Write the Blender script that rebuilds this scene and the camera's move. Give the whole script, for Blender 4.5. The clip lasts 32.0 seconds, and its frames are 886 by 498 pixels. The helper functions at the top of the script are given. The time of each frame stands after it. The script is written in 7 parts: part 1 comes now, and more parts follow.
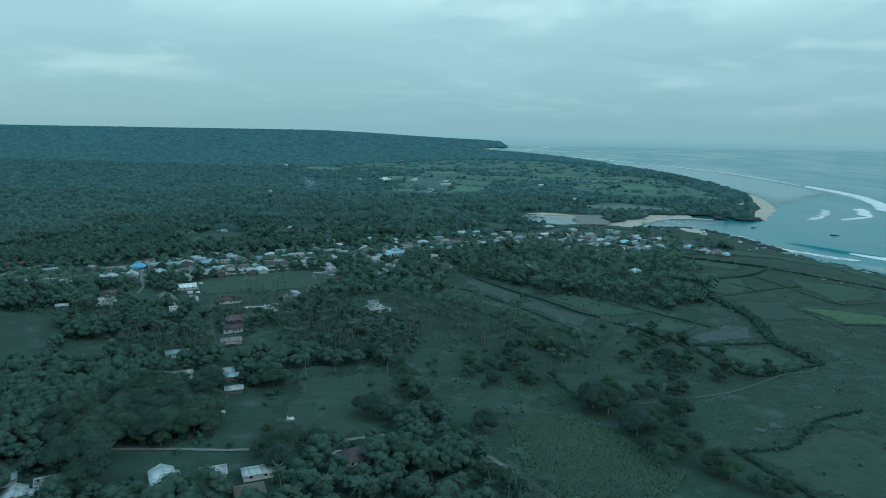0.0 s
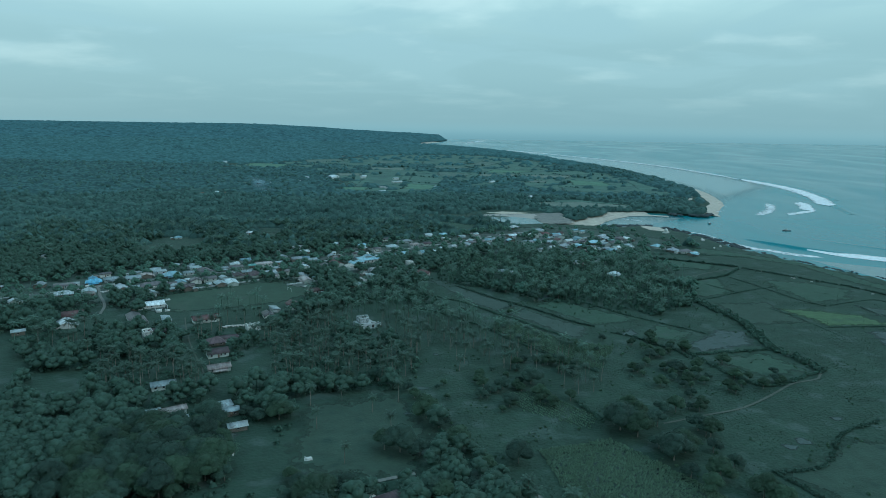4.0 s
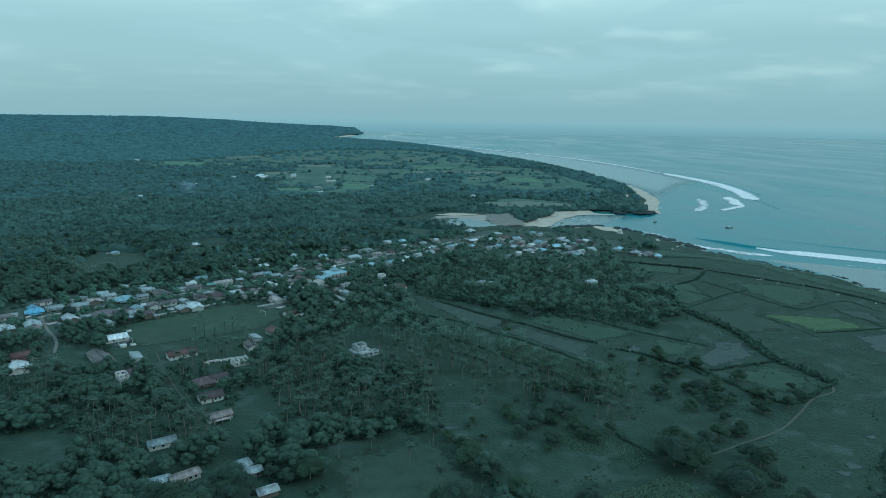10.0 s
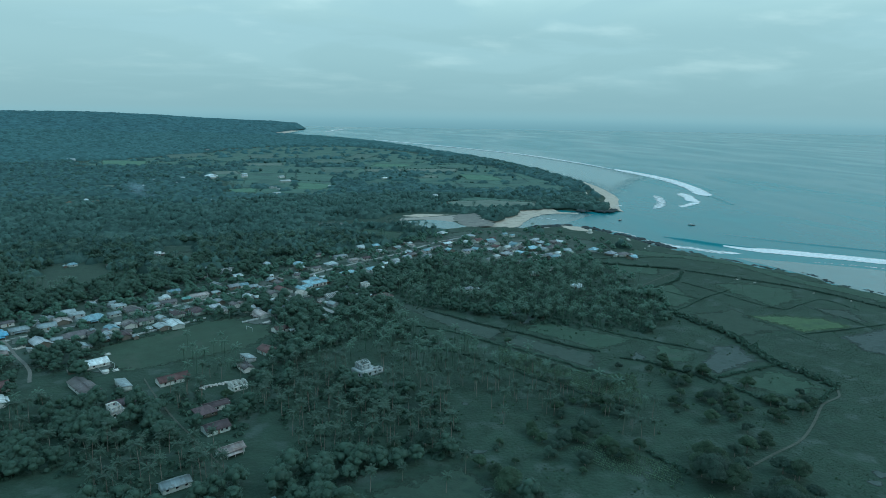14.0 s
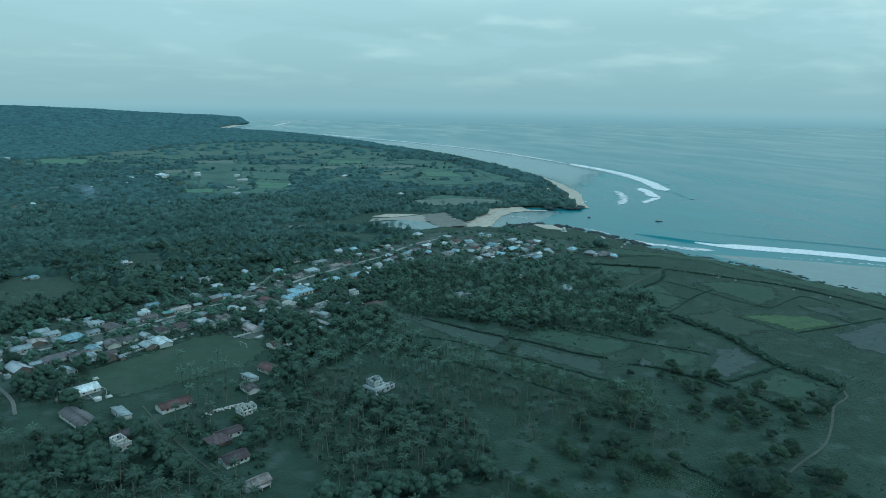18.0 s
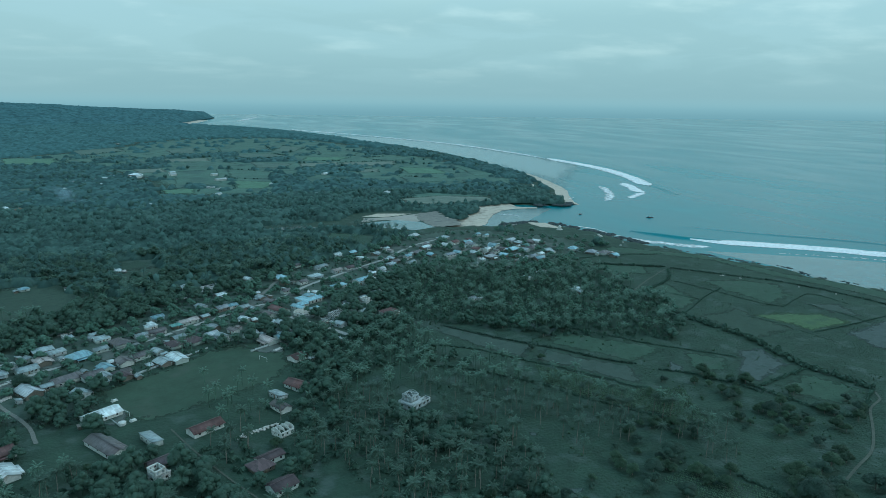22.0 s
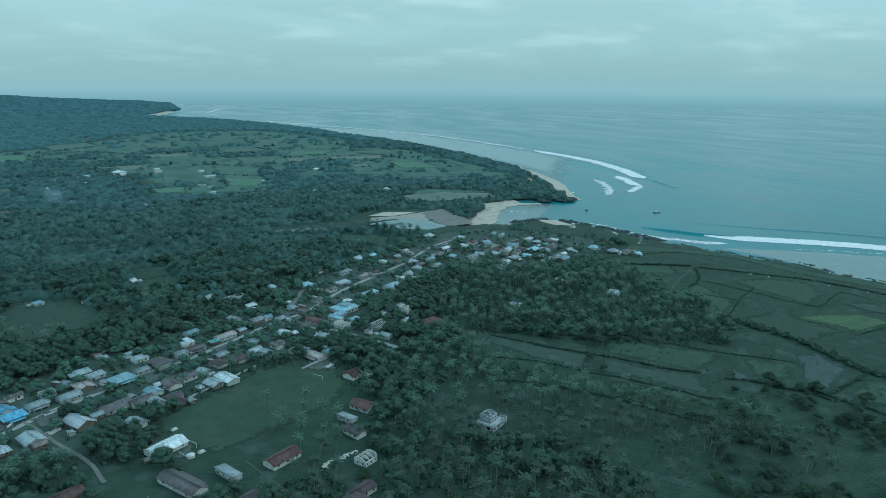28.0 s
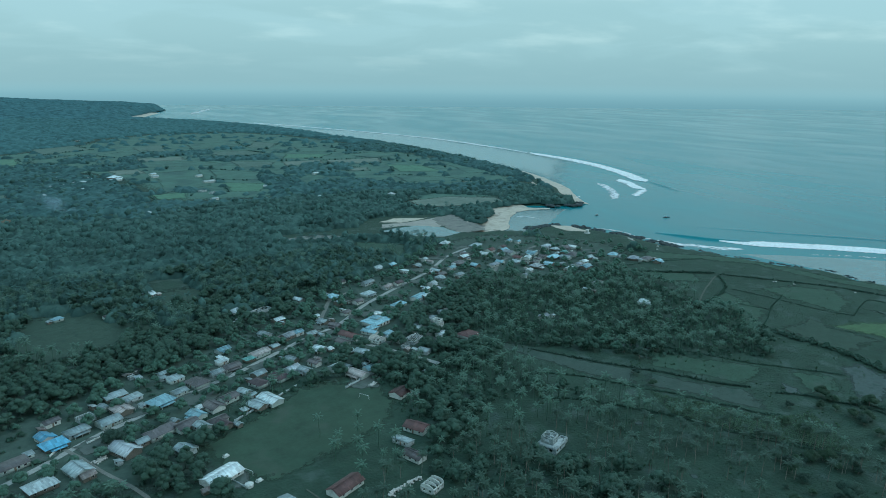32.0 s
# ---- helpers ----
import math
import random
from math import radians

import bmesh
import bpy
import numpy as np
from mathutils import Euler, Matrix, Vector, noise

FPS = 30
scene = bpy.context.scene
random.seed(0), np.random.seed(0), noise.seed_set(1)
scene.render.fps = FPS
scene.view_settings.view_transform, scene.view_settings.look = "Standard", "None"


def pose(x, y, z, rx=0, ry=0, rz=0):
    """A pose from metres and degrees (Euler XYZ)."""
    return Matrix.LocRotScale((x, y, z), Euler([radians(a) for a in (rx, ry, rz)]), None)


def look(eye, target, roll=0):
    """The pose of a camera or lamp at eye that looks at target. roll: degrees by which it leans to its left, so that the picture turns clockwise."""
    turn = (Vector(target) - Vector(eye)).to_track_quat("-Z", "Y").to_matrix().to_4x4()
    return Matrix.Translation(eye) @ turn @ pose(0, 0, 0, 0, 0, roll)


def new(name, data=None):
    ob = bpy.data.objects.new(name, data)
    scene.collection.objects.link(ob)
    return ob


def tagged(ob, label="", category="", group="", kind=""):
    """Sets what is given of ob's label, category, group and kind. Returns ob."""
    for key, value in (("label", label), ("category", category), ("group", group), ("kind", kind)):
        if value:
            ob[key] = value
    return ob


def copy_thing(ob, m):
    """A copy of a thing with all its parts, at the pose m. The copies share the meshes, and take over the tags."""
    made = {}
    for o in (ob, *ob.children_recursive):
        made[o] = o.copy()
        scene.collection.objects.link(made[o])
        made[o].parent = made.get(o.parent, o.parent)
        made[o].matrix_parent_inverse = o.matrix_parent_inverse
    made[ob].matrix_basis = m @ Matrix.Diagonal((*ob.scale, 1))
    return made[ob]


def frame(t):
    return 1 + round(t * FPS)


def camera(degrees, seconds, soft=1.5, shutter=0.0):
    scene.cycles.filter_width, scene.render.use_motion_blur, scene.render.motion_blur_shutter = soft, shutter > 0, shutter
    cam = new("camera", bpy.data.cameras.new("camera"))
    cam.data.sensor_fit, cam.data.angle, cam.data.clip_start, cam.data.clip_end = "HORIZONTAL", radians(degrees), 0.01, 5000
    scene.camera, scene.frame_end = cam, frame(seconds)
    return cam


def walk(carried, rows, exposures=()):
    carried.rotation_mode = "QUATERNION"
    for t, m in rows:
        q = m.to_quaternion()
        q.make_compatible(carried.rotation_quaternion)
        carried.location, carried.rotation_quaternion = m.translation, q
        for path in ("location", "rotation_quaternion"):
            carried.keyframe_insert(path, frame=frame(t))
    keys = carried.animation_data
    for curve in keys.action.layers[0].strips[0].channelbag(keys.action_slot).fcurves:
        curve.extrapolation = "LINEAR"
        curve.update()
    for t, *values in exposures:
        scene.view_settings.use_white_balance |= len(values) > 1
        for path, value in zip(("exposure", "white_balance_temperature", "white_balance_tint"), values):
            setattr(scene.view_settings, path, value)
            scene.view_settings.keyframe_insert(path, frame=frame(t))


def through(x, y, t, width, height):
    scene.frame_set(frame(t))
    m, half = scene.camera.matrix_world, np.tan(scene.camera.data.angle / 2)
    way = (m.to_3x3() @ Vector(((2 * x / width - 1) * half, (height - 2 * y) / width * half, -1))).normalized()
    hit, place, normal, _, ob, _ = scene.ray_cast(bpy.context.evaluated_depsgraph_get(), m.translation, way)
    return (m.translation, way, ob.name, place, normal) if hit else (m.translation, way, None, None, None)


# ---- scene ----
cam = camera(66.62, 32.0, soft=0.86)
PATH = [
    (0.0, look((0.00, 0.00, 120.00), (-0.00, 196.83, 84.54), 0.955)),
    (0.5, look((-4.47, 2.44, 121.01), (-2.02, 199.21, 85.25), 0.945)),
    (1.0, look((-8.92, 4.91, 122.01), (-4.04, 201.62, 86.21), 0.935)),
    (1.5, look((-13.34, 7.42, 123.02), (-6.00, 203.99, 86.91), 0.925)),
    (2.0, look((-17.73, 9.95, 124.02), (-8.19, 206.37, 87.62), 0.915)),
    (2.5, look((-22.10, 12.50, 125.02), (-10.10, 208.74, 88.33), 0.905)),
    (3.0, look((-26.44, 15.09, 126.02), (-11.75, 211.09, 89.02), 0.895)),
    (3.5, look((-30.75, 17.70, 127.01), (-13.89, 213.47, 89.71), 0.884)),
    (4.0, look((-35.04, 20.34, 128.00), (-15.98, 215.89, 90.64), 0.874)),
    (4.5, look((-39.21, 23.15, 128.99), (-17.76, 218.42, 91.40), 0.876)),
    (6.5, look((-55.67, 34.65, 132.90), (-25.47, 228.57, 94.36), 0.885)),
    (7.0, look((-59.73, 37.58, 133.86), (-27.43, 231.11, 95.07), 0.887)),
    (7.5, look((-63.77, 40.53, 134.82), (-29.35, 233.69, 96.03), 0.890)),
    (8.0, look((-67.78, 43.50, 135.77), (-31.28, 236.23, 96.75), 0.892)),
    (8.5, look((-71.78, 46.49, 136.72), (-33.18, 238.81, 97.70), 0.894)),
    (9.0, look((-75.75, 49.49, 137.66), (-34.84, 241.29, 98.41), 0.896)),
    (9.5, look((-79.76, 52.36, 138.55), (-36.78, 243.65, 99.02), 0.897)),
    (10.0, look((-83.74, 55.25, 139.43), (-38.93, 246.11, 99.88), 0.898)),
    (10.5, look((-87.71, 58.16, 140.31), (-40.60, 248.41, 100.50), 0.899)),
    (11.0, look((-91.66, 61.08, 141.18), (-42.49, 250.81, 101.34), 0.900)),
    (11.5, look((-95.59, 64.02, 142.05), (-44.40, 253.16, 101.94), 0.901)),
    (12.0, look((-99.50, 66.98, 142.90), (-46.29, 255.49, 102.52), 0.901)),
    (12.5, look((-103.39, 69.95, 143.76), (-47.95, 257.81, 103.34), 0.902)),
    (13.0, look((-107.27, 72.94, 144.60), (-49.83, 260.14, 103.92), 0.903)),
    (13.5, look((-111.16, 75.99, 145.51), (-51.54, 262.45, 104.54), 0.900)),
    (14.0, look((-115.04, 79.05, 146.41), (-53.46, 264.87, 105.39), 0.898)),
    (14.5, look((-118.89, 82.13, 147.30), (-55.39, 267.23, 105.98), 0.895)),
    (16.5, look((-134.16, 94.60, 150.80), (-62.70, 276.55, 108.53), 0.883)),
    (17.0, look((-137.94, 97.75, 151.65), (-64.40, 278.86, 109.34), 0.880)),
    (17.5, look((-141.70, 100.91, 152.50), (-66.34, 281.21, 109.89), 0.878)),
    (18.0, look((-145.45, 104.09, 153.35), (-68.51, 283.65, 110.44), 0.875)),
    (18.5, look((-149.18, 107.29, 154.18), (-71.09, 286.27, 110.98), 0.872)),
    (19.0, look((-152.89, 110.49, 155.01), (-73.43, 288.86, 111.75), 0.869)),
    (19.5, look((-156.52, 113.74, 155.77), (-75.91, 291.51, 112.19), 0.827)),
    (20.0, look((-160.13, 116.99, 156.52), (-78.20, 294.08, 112.65), 0.784)),
    (20.5, look((-163.72, 120.26, 157.27), (-80.68, 296.76, 113.09), 0.742)),
    (21.0, look((-167.30, 123.55, 158.01), (-82.96, 299.35, 113.52), 0.700)),
    (21.5, look((-170.87, 126.85, 158.74), (-85.64, 302.14, 113.95), 0.658)),
    (22.0, look((-174.42, 130.16, 159.47), (-88.25, 304.99, 114.61), 0.615)),
    (22.5, look((-177.96, 133.49, 160.19), (-90.91, 307.80, 115.02), 0.573)),
    (23.0, look((-181.48, 136.84, 160.91), (-93.56, 310.63, 115.42), 0.531)),
    (23.5, look((-185.01, 140.23, 161.65), (-96.39, 313.58, 115.89), 0.527)),
    (24.0, look((-188.53, 143.63, 162.39), (-99.02, 316.46, 116.36), 0.523)),
    (24.5, look((-192.03, 147.05, 163.13), (-101.83, 319.44, 116.81), 0.518)),
    (25.0, look((-195.52, 150.49, 163.86), (-104.82, 322.54, 117.27), 0.514)),
    (25.5, look((-198.99, 153.94, 164.59), (-107.42, 325.46, 117.73), 0.510)),
    (27.5, look((-212.73, 167.95, 167.47), (-118.61, 337.85, 119.74), 0.494)),
    (28.0, look((-216.13, 171.51, 168.18), (-121.34, 340.95, 120.19), 0.489)),
    (28.5, look((-219.55, 175.01, 168.90), (-124.30, 344.10, 120.60), 0.488)),
    (29.0, look((-222.96, 178.53, 169.62), (-127.23, 347.27, 121.02), 0.487)),
    (29.5, look((-226.36, 182.08, 170.34), (-130.15, 350.46, 121.45), 0.485)),
    (30.0, look((-229.74, 185.65, 171.05), (-132.89, 353.58, 121.86), 0.484)),
    (30.5, look((-233.10, 189.25, 171.77), (-135.78, 356.81, 122.28), 0.482)),
    (31.0, look((-236.45, 192.87, 172.49), (-138.39, 360.06, 123.17), 0.481)),
    (31.5, look((-239.78, 196.51, 173.21), (-141.12, 363.47, 124.31), 0.479)),
    (32.0, look((-243.10, 200.19, 173.93), (-143.77, 367.01, 125.92), 0.478)),
]
walk(cam, PATH, [(0.0, 0.48, 5700, 3), (32.0, 0.62, 5840, 4)])

# ---- light: overcast dusk, sky and a wide weak sun ----
def world_sky():
    w = bpy.data.worlds.new("dusk_sky")
    scene.world = w
    w.use_nodes = True
    nt = w.node_tree
    nt.nodes.clear()
    N, L = nt.nodes.new, nt.links.new
    out, bg = N("ShaderNodeOutputWorld"), N("ShaderNodeBackground")
    tc, sep = N("ShaderNodeTexCoord"), N("ShaderNodeSeparateXYZ")
    L(tc.outputs["Generated"], sep.inputs[0])

    def math_node(op, a, b=None, c=None, clamp=False):
        n = N("ShaderNodeMath")
        n.operation, n.use_clamp = op, clamp
        for i, v in enumerate((a, b, c)):
            if v is None:
                continue
            if isinstance(v, (int, float)):
                n.inputs[i].default_value = v
            else:
                L(v, n.inputs[i])
        return n.outputs[0]

    def ramp(fac, stops):
        n = N("ShaderNodeValToRGB")
        n.color_ramp.interpolation = "EASE"
        e = n.color_ramp.elements
        while len(e) < len(stops):
            e.new(0.5)
        for k, (p, c) in zip(e, stops):
            k.position, k.color = p, (*c, 1)
        L(fac, n.inputs[0])
        return n.outputs[0]

    def mix(fac, a, b):
        n = N("ShaderNodeMix")
        n.data_type = "RGBA"
        for s, v in ((n.inputs[0], fac), (n.inputs[6], a), (n.inputs[7], b)):
            if isinstance(v, (int, float)):
                s.default_value = v
            elif isinstance(v, tuple):
                s.default_value = (*v, 1)
            else:
                L(v, s)
        return n.outputs[2]

    z = sep.outputs[2]
    up = math_node("MAXIMUM", z, 0.0)
    base = ramp(up, SKY_STOPS)
    # layered stratus, seen in perspective overhead
    den = math_node("ADD", up, 0.16)
    u, v = math_node("DIVIDE", sep.outputs[0], den), math_node("DIVIDE", sep.outputs[1], den)
    comb = N("ShaderNodeCombineXYZ")
    L(u, comb.inputs[0]), L(v, comb.inputs[1])
    mp = N("ShaderNodeMapping")
    mp.inputs["Rotation"].default_value = (0, 0, 0.5)
    mp.inputs["Scale"].default_value = (0.9, 1.0, 1)
    L(comb.outputs[0], mp.inputs[0])
    n1 = N("ShaderNodeTexNoise")
    n1.inputs["Scale"].default_value, n1.inputs["Detail"].default_value = 0.95, 6
    n1.inputs["Roughness"].default_value, n1.inputs["Distortion"].default_value = 0.52, 0.6
    L(mp.outputs[0], n1.inputs["Vector"])
    cloud = ramp(n1.outputs["Fac"], [(0.46, (0, 0, 0)), (0.60, (1, 1, 1))])
    fade = math_node("MULTIPLY", math_node("MULTIPLY", up, 9.0, clamp=True), 0.75)
    dark = mix(math_node("MULTIPLY", cloud, fade), base, CLOUD_DARK)
    n2 = N("ShaderNodeTexNoise")
    n2.inputs["Scale"].default_value, n2.inputs["Detail"].default_value = 1.3, 5
    L(mp.outputs[0], n2.inputs["Vector"])
    lite = ramp(n2.outputs["Fac"], [(0.50, (0, 0, 0)), (0.72, (1, 1, 1))])
    col = mix(math_node("MULTIPLY", lite, math_node("MULTIPLY", fade, 0.55)), dark, CLOUD_LIGHT)
    sky = N("ShaderNodeTexSky")
    sky.sky_type, sky.sun_disc = "NISHITA", False
    sky.sun_elevation, sky.sun_rotation = radians(SUN_EL), radians(SUN_AZ)
    sc = N("ShaderNodeVectorMath")
    sc.operation = "SCALE"
    sc.inputs[3].default_value = 0.06
    L(sky.outputs[0], sc.inputs[0])
    col = mix(0.07, col, sc.outputs[0])
    # open sea beyond the sheet to the true horizon, paled upwards by painted haze
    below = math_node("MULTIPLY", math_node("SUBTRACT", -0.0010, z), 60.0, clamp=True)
    deep = ramp(math_node("MULTIPLY", z, -10.0, clamp=True), [(0.04, FAR_SEA_HAZE), (0.36, FAR_SEA_LOW)])
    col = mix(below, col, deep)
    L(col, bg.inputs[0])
    bg.inputs[1].default_value = SKY_STRENGTH
    L(bg.outputs[0], out.inputs[0])


SUN_EL, SUN_AZ = 38, 300
SKY_STRENGTH = 1.0
SKY_STOPS = [(0.0, (0.205, 0.335, 0.35)), (0.09, (0.26, 0.40, 0.405)), (0.2, (0.43, 0.60, 0.575)), (0.34, (0.52, 0.69, 0.66)), (0.62, (0.40, 0.64, 0.80))]
CLOUD_DARK, CLOUD_LIGHT = (0.29, 0.44, 0.45), (0.60, 0.73, 0.68)
# far sea: haze put into the upper colour, plain water in the lower
FAR_SEA_HAZE, FAR_SEA_LOW = (0.195, 0.335, 0.355), (0.125, 0.242, 0.270)
world_sky()
sun = new("sun", bpy.data.lights.new("sun", "SUN"))
sun.data.energy, sun.data.angle, sun.data.color = 0.5, radians(25), (1.0, 0.98, 0.94)
sun.rotation_euler = (radians(90 - SUN_EL), 0, radians(-SUN_AZ))

# ---- materials ----
MATS = {}


def material(name, dark, light, scale=1.0, fine=8.0, rough=0.9, bump=0.3, bump_scale=6.0, island=0.0, obj_random=0.0, spec=0.3, stain=None, stain_scale=0.1, stain_at=0.55, through=0.0, soft_edge=False, tone=0.0):
    """Two-scale mottled surface: colours dark to light, optional stains, relief; sizes in 1/m."""
    m = bpy.data.materials.new(name)
    m.use_nodes = True
    nt = m.node_tree
    N, L = nt.nodes.new, nt.links.new
    b = nt.nodes["Principled BSDF"]
    b.inputs["Roughness"].default_value = rough
    b.inputs["Specular IOR Level"].default_value = spec
    geo = N("ShaderNodeNewGeometry")
    pos = geo.outputs["Position"]

    def noise_tex(s, detail=4.0):
        n = N("ShaderNodeTexNoise")
        n.inputs["Scale"].default_value, n.inputs["Detail"].default_value = s, detail
        L(pos, n.inputs["Vector"])
        return n.outputs["Fac"]

    def mixc(fac, a, c, mode="MIX"):
        n = N("ShaderNodeMix")
        n.data_type, n.blend_type = "RGBA", mode
        for s, v in ((n.inputs[0], fac), (n.inputs[6], a), (n.inputs[7], c)):
            if isinstance(v, (int, float)):
                s.default_value = v
            elif isinstance(v, tuple):
                s.default_value = (*v, 1)
            else:
                L(v, s)
        return n.outputs[2]

    def sharpen(v, lo, hi):
        n = N("ShaderNodeMapRange")
        L(v, n.inputs[0])
        n.inputs[1].default_value, n.inputs[2].default_value = lo, hi
        return n.outputs[0]

    big = sharpen(noise_tex(scale), 0.3, 0.7)
    col = mixc(big, dark, light)
    mid = tuple((p + q) / 2 for p, q in zip(dark, light))
    small = sharpen(noise_tex(fine, 2.0), 0.25, 0.75)
    lo, hi = tuple(v * 0.65 for v in mid), tuple(min(1, v * 1.35) for v in mid)
    col = mixc(0.45, col, mixc(small, lo, hi))
    patchy = sharpen(noise_tex(math.sqrt(scale * fine), 5.0), 0.32, 0.68)
    col = mixc(0.35, col, mixc(patchy, tuple(v * 0.55 for v in mid), tuple(min(1, v * 1.45) for v in mid)))
    if stain:
        col = mixc(sharpen(noise_tex(stain_scale, 5.0), stain_at, stain_at + 0.12), col, stain)
    if island:
        col = mixc(island, col, mixc(geo.outputs["Random Per Island"], tuple(v * 0.35 for v in dark), tuple(min(1, v * 1.6) for v in light)))
    if obj_random:
        oi = N("ShaderNodeObjectInfo")
        col = mixc(obj_random, col, mixc(oi.outputs["Random"], tuple(v * 0.5 for v in dark), tuple(min(1, v * 1.5) for v in light)))
    if tone:
        # each crown of a joined wood has its own shade of green
        tn = N("ShaderNodeAttribute")
        tn.attribute_name = "tone"
        col = mixc(tone, col, mixc(tn.outputs["Fac"], tuple(v * 0.45 for v in dark), tuple(min(1, v * 1.45) for v in light)))
    L(col, b.inputs["Base Color"])
    if bump:
        bp = N("ShaderNodeBump")
        bp.inputs["Strength"].default_value, bp.inputs["Distance"].default_value = bump, 0.5 / bump_scale
        L(noise_tex(bump_scale, 3.0), bp.inputs["Height"])
        L(bp.outputs[0], b.inputs["Normal"])
    if through:
        # light shining through leaves
        tl, mx = N("ShaderNodeBsdfTranslucent"), N("ShaderNodeMixShader")
        L(col, tl.inputs[0])
        mx.inputs[0].default_value = through
        L(b.outputs[0], mx.inputs[1]), L(tl.outputs[0], mx.inputs[2])
        L(mx.outputs[0], nt.nodes["Material Output"].inputs[0])
    if soft_edge:
        at, ad, mr = N("ShaderNodeAttribute"), N("ShaderNodeMath"), N("ShaderNodeMapRange")
        at.attribute_name = "cover"
        ad.operation = "ADD"
        L(at.outputs["Fac"], ad.inputs[0]), L(noise_tex(0.22, 4.0), ad.inputs[1])
        L(ad.outputs[0], mr.inputs[0])
        mr.inputs[1].default_value, mr.inputs[2].default_value = 0.62, 0.98
        L(mr.outputs[0], b.inputs["Alpha"])
    MATS[name] = m
    return m


def ribbed(name, dark, light, rust=(0.13, 0.10, 0.09), rust_at=0.6, rough=0.45, metal=0.0):
    """Corrugated sheet metal: ribs run down the slope along the object's own y axis."""
    m = material(name, dark, light, 0.35, 3.0, rough, 0, 1, 0, 0.5, 0.5, rust, 0.5, rust_at)
    nt = m.node_tree
    N, L = nt.nodes.new, nt.links.new
    tc, wv, bp = N("ShaderNodeTexCoord"), N("ShaderNodeTexWave"), N("ShaderNodeBump")
    wv.bands_direction = "X"
    wv.inputs["Scale"].default_value = 1.6
    L(tc.outputs["Object"], wv.inputs["Vector"])
    bp.inputs["Strength"].default_value, bp.inputs["Distance"].default_value = 0.6, 0.05
    L(wv.outputs["Fac"], bp.inputs["Height"])
    L(bp.outputs[0], nt.nodes["Principled BSDF"].inputs["Normal"])
    # each sheet has weathered to its own tone
    sn, wn, mr, mu = N("ShaderNodeVectorMath"), N("ShaderNodeTexWhiteNoise"), N("ShaderNodeMapRange"), N("ShaderNodeMix")
    oi, ad = N("ShaderNodeObjectInfo"), N("ShaderNodeVectorMath")
    sn.operation, sn.inputs[1].default_value = "SNAP", (0.85, 2.6, 50.0)
    L(tc.outputs["Object"], sn.inputs[0])
    ad.operation = "ADD"
    L(sn.outputs[0], ad.inputs[0]), L(oi.outputs["Location"], ad.inputs[1]), L(ad.outputs[0], wn.inputs["Vector"])
    L(wn.outputs["Value"], mr.inputs[0])
    mr.inputs[3].default_value, mr.inputs[4].default_value = 0.74, 1.26
    mu.data_type, mu.blend_type = "RGBA", "MULTIPLY"
    mu.inputs[0].default_value = 1.0
    base = nt.nodes["Principled BSDF"].inputs["Base Color"]
    L(base.links[0].from_socket, mu.inputs[6]), L(mr.outputs[0], mu.inputs[7])
    L(mu.outputs[2], base)
    return m


material("grass", (0.014, 0.035, 0.024), (0.033, 0.067, 0.045), 0.028, 0.55, 0.95, 0.9, 0.6, stain=(0.048, 0.077, 0.063), stain_scale=0.07, stain_at=0.55)
material("lawn", (0.026, 0.055, 0.037), (0.037, 0.069, 0.044), 0.03, 0.5, 0.95, 0.3, 2.0, stain=(0.046, 0.070, 0.051), stain_scale=0.05, stain_at=0.57, soft_edge=True)
material("field_green", (0.027, 0.062, 0.042), (0.038, 0.076, 0.049), 0.06, 0.5, 0.95, 0.6, 1.0, stain=(0.048, 0.076, 0.058), stain_scale=0.09, stain_at=0.56, soft_edge=True)
material("field_bright", (0.050, 0.098, 0.050), (0.066, 0.118, 0.056), 0.06, 0.5, 0.95, 0.6, 1.0, stain=(0.044, 0.086, 0.050), stain_scale=0.08, stain_at=0.54, soft_edge=True)
material("field_dull", (0.023, 0.048, 0.034), (0.039, 0.069, 0.048), 0.07, 0.6, 0.95, 0.6, 1.0, stain=(0.017, 0.042, 0.031), stain_scale=0.15, stain_at=0.58, soft_edge=True)
material("field_bare", (0.033, 0.057, 0.046), (0.049, 0.076, 0.061), 0.08, 0.7, 0.95, 0.5, 1.5, stain=(0.024, 0.052, 0.040), stain_scale=0.1, stain_at=0.54, soft_edge=True)
material("field_grey", (0.042, 0.065, 0.059), (0.065, 0.091, 0.084), 0.10, 0.9, 0.95, 0.4, 1.5, stain=(0.029, 0.056, 0.046), stain_scale=0.13, stain_at=0.57, soft_edge=True)
material("sand", (0.33, 0.30, 0.245), (0.46, 0.42, 0.345), 0.05, 0.6, 0.9, 0.2, 2.0, stain=(0.22, 0.205, 0.17), stain_scale=0.08, stain_at=0.58)
material("tidal_flat", (0.074, 0.083, 0.074), (0.201, 0.194, 0.167), 0.09, 0.5, 0.6, 0.2, 2.0, stain=(0.046, 0.061, 0.054), stain_scale=0.12, stain_at=0.56)
material("wet_sand", (0.16, 0.15, 0.13), (0.24, 0.22, 0.19), 0.05, 1.0, 0.35, 0.1, 2.0)
material("reef_rock", (0.014, 0.024, 0.026), (0.050, 0.070, 0.072), 0.3, 2.0, 0.85, 0.8, 1.5)
material("dirt", (0.106, 0.115, 0.102), (0.170, 0.178, 0.157), 0.2, 2.5, 0.95, 0.3, 3.0)
material("creek", (0.012, 0.026, 0.030), (0.020, 0.040, 0.044), 0.05, 0.4, 0.2, 0.1, 0.5)
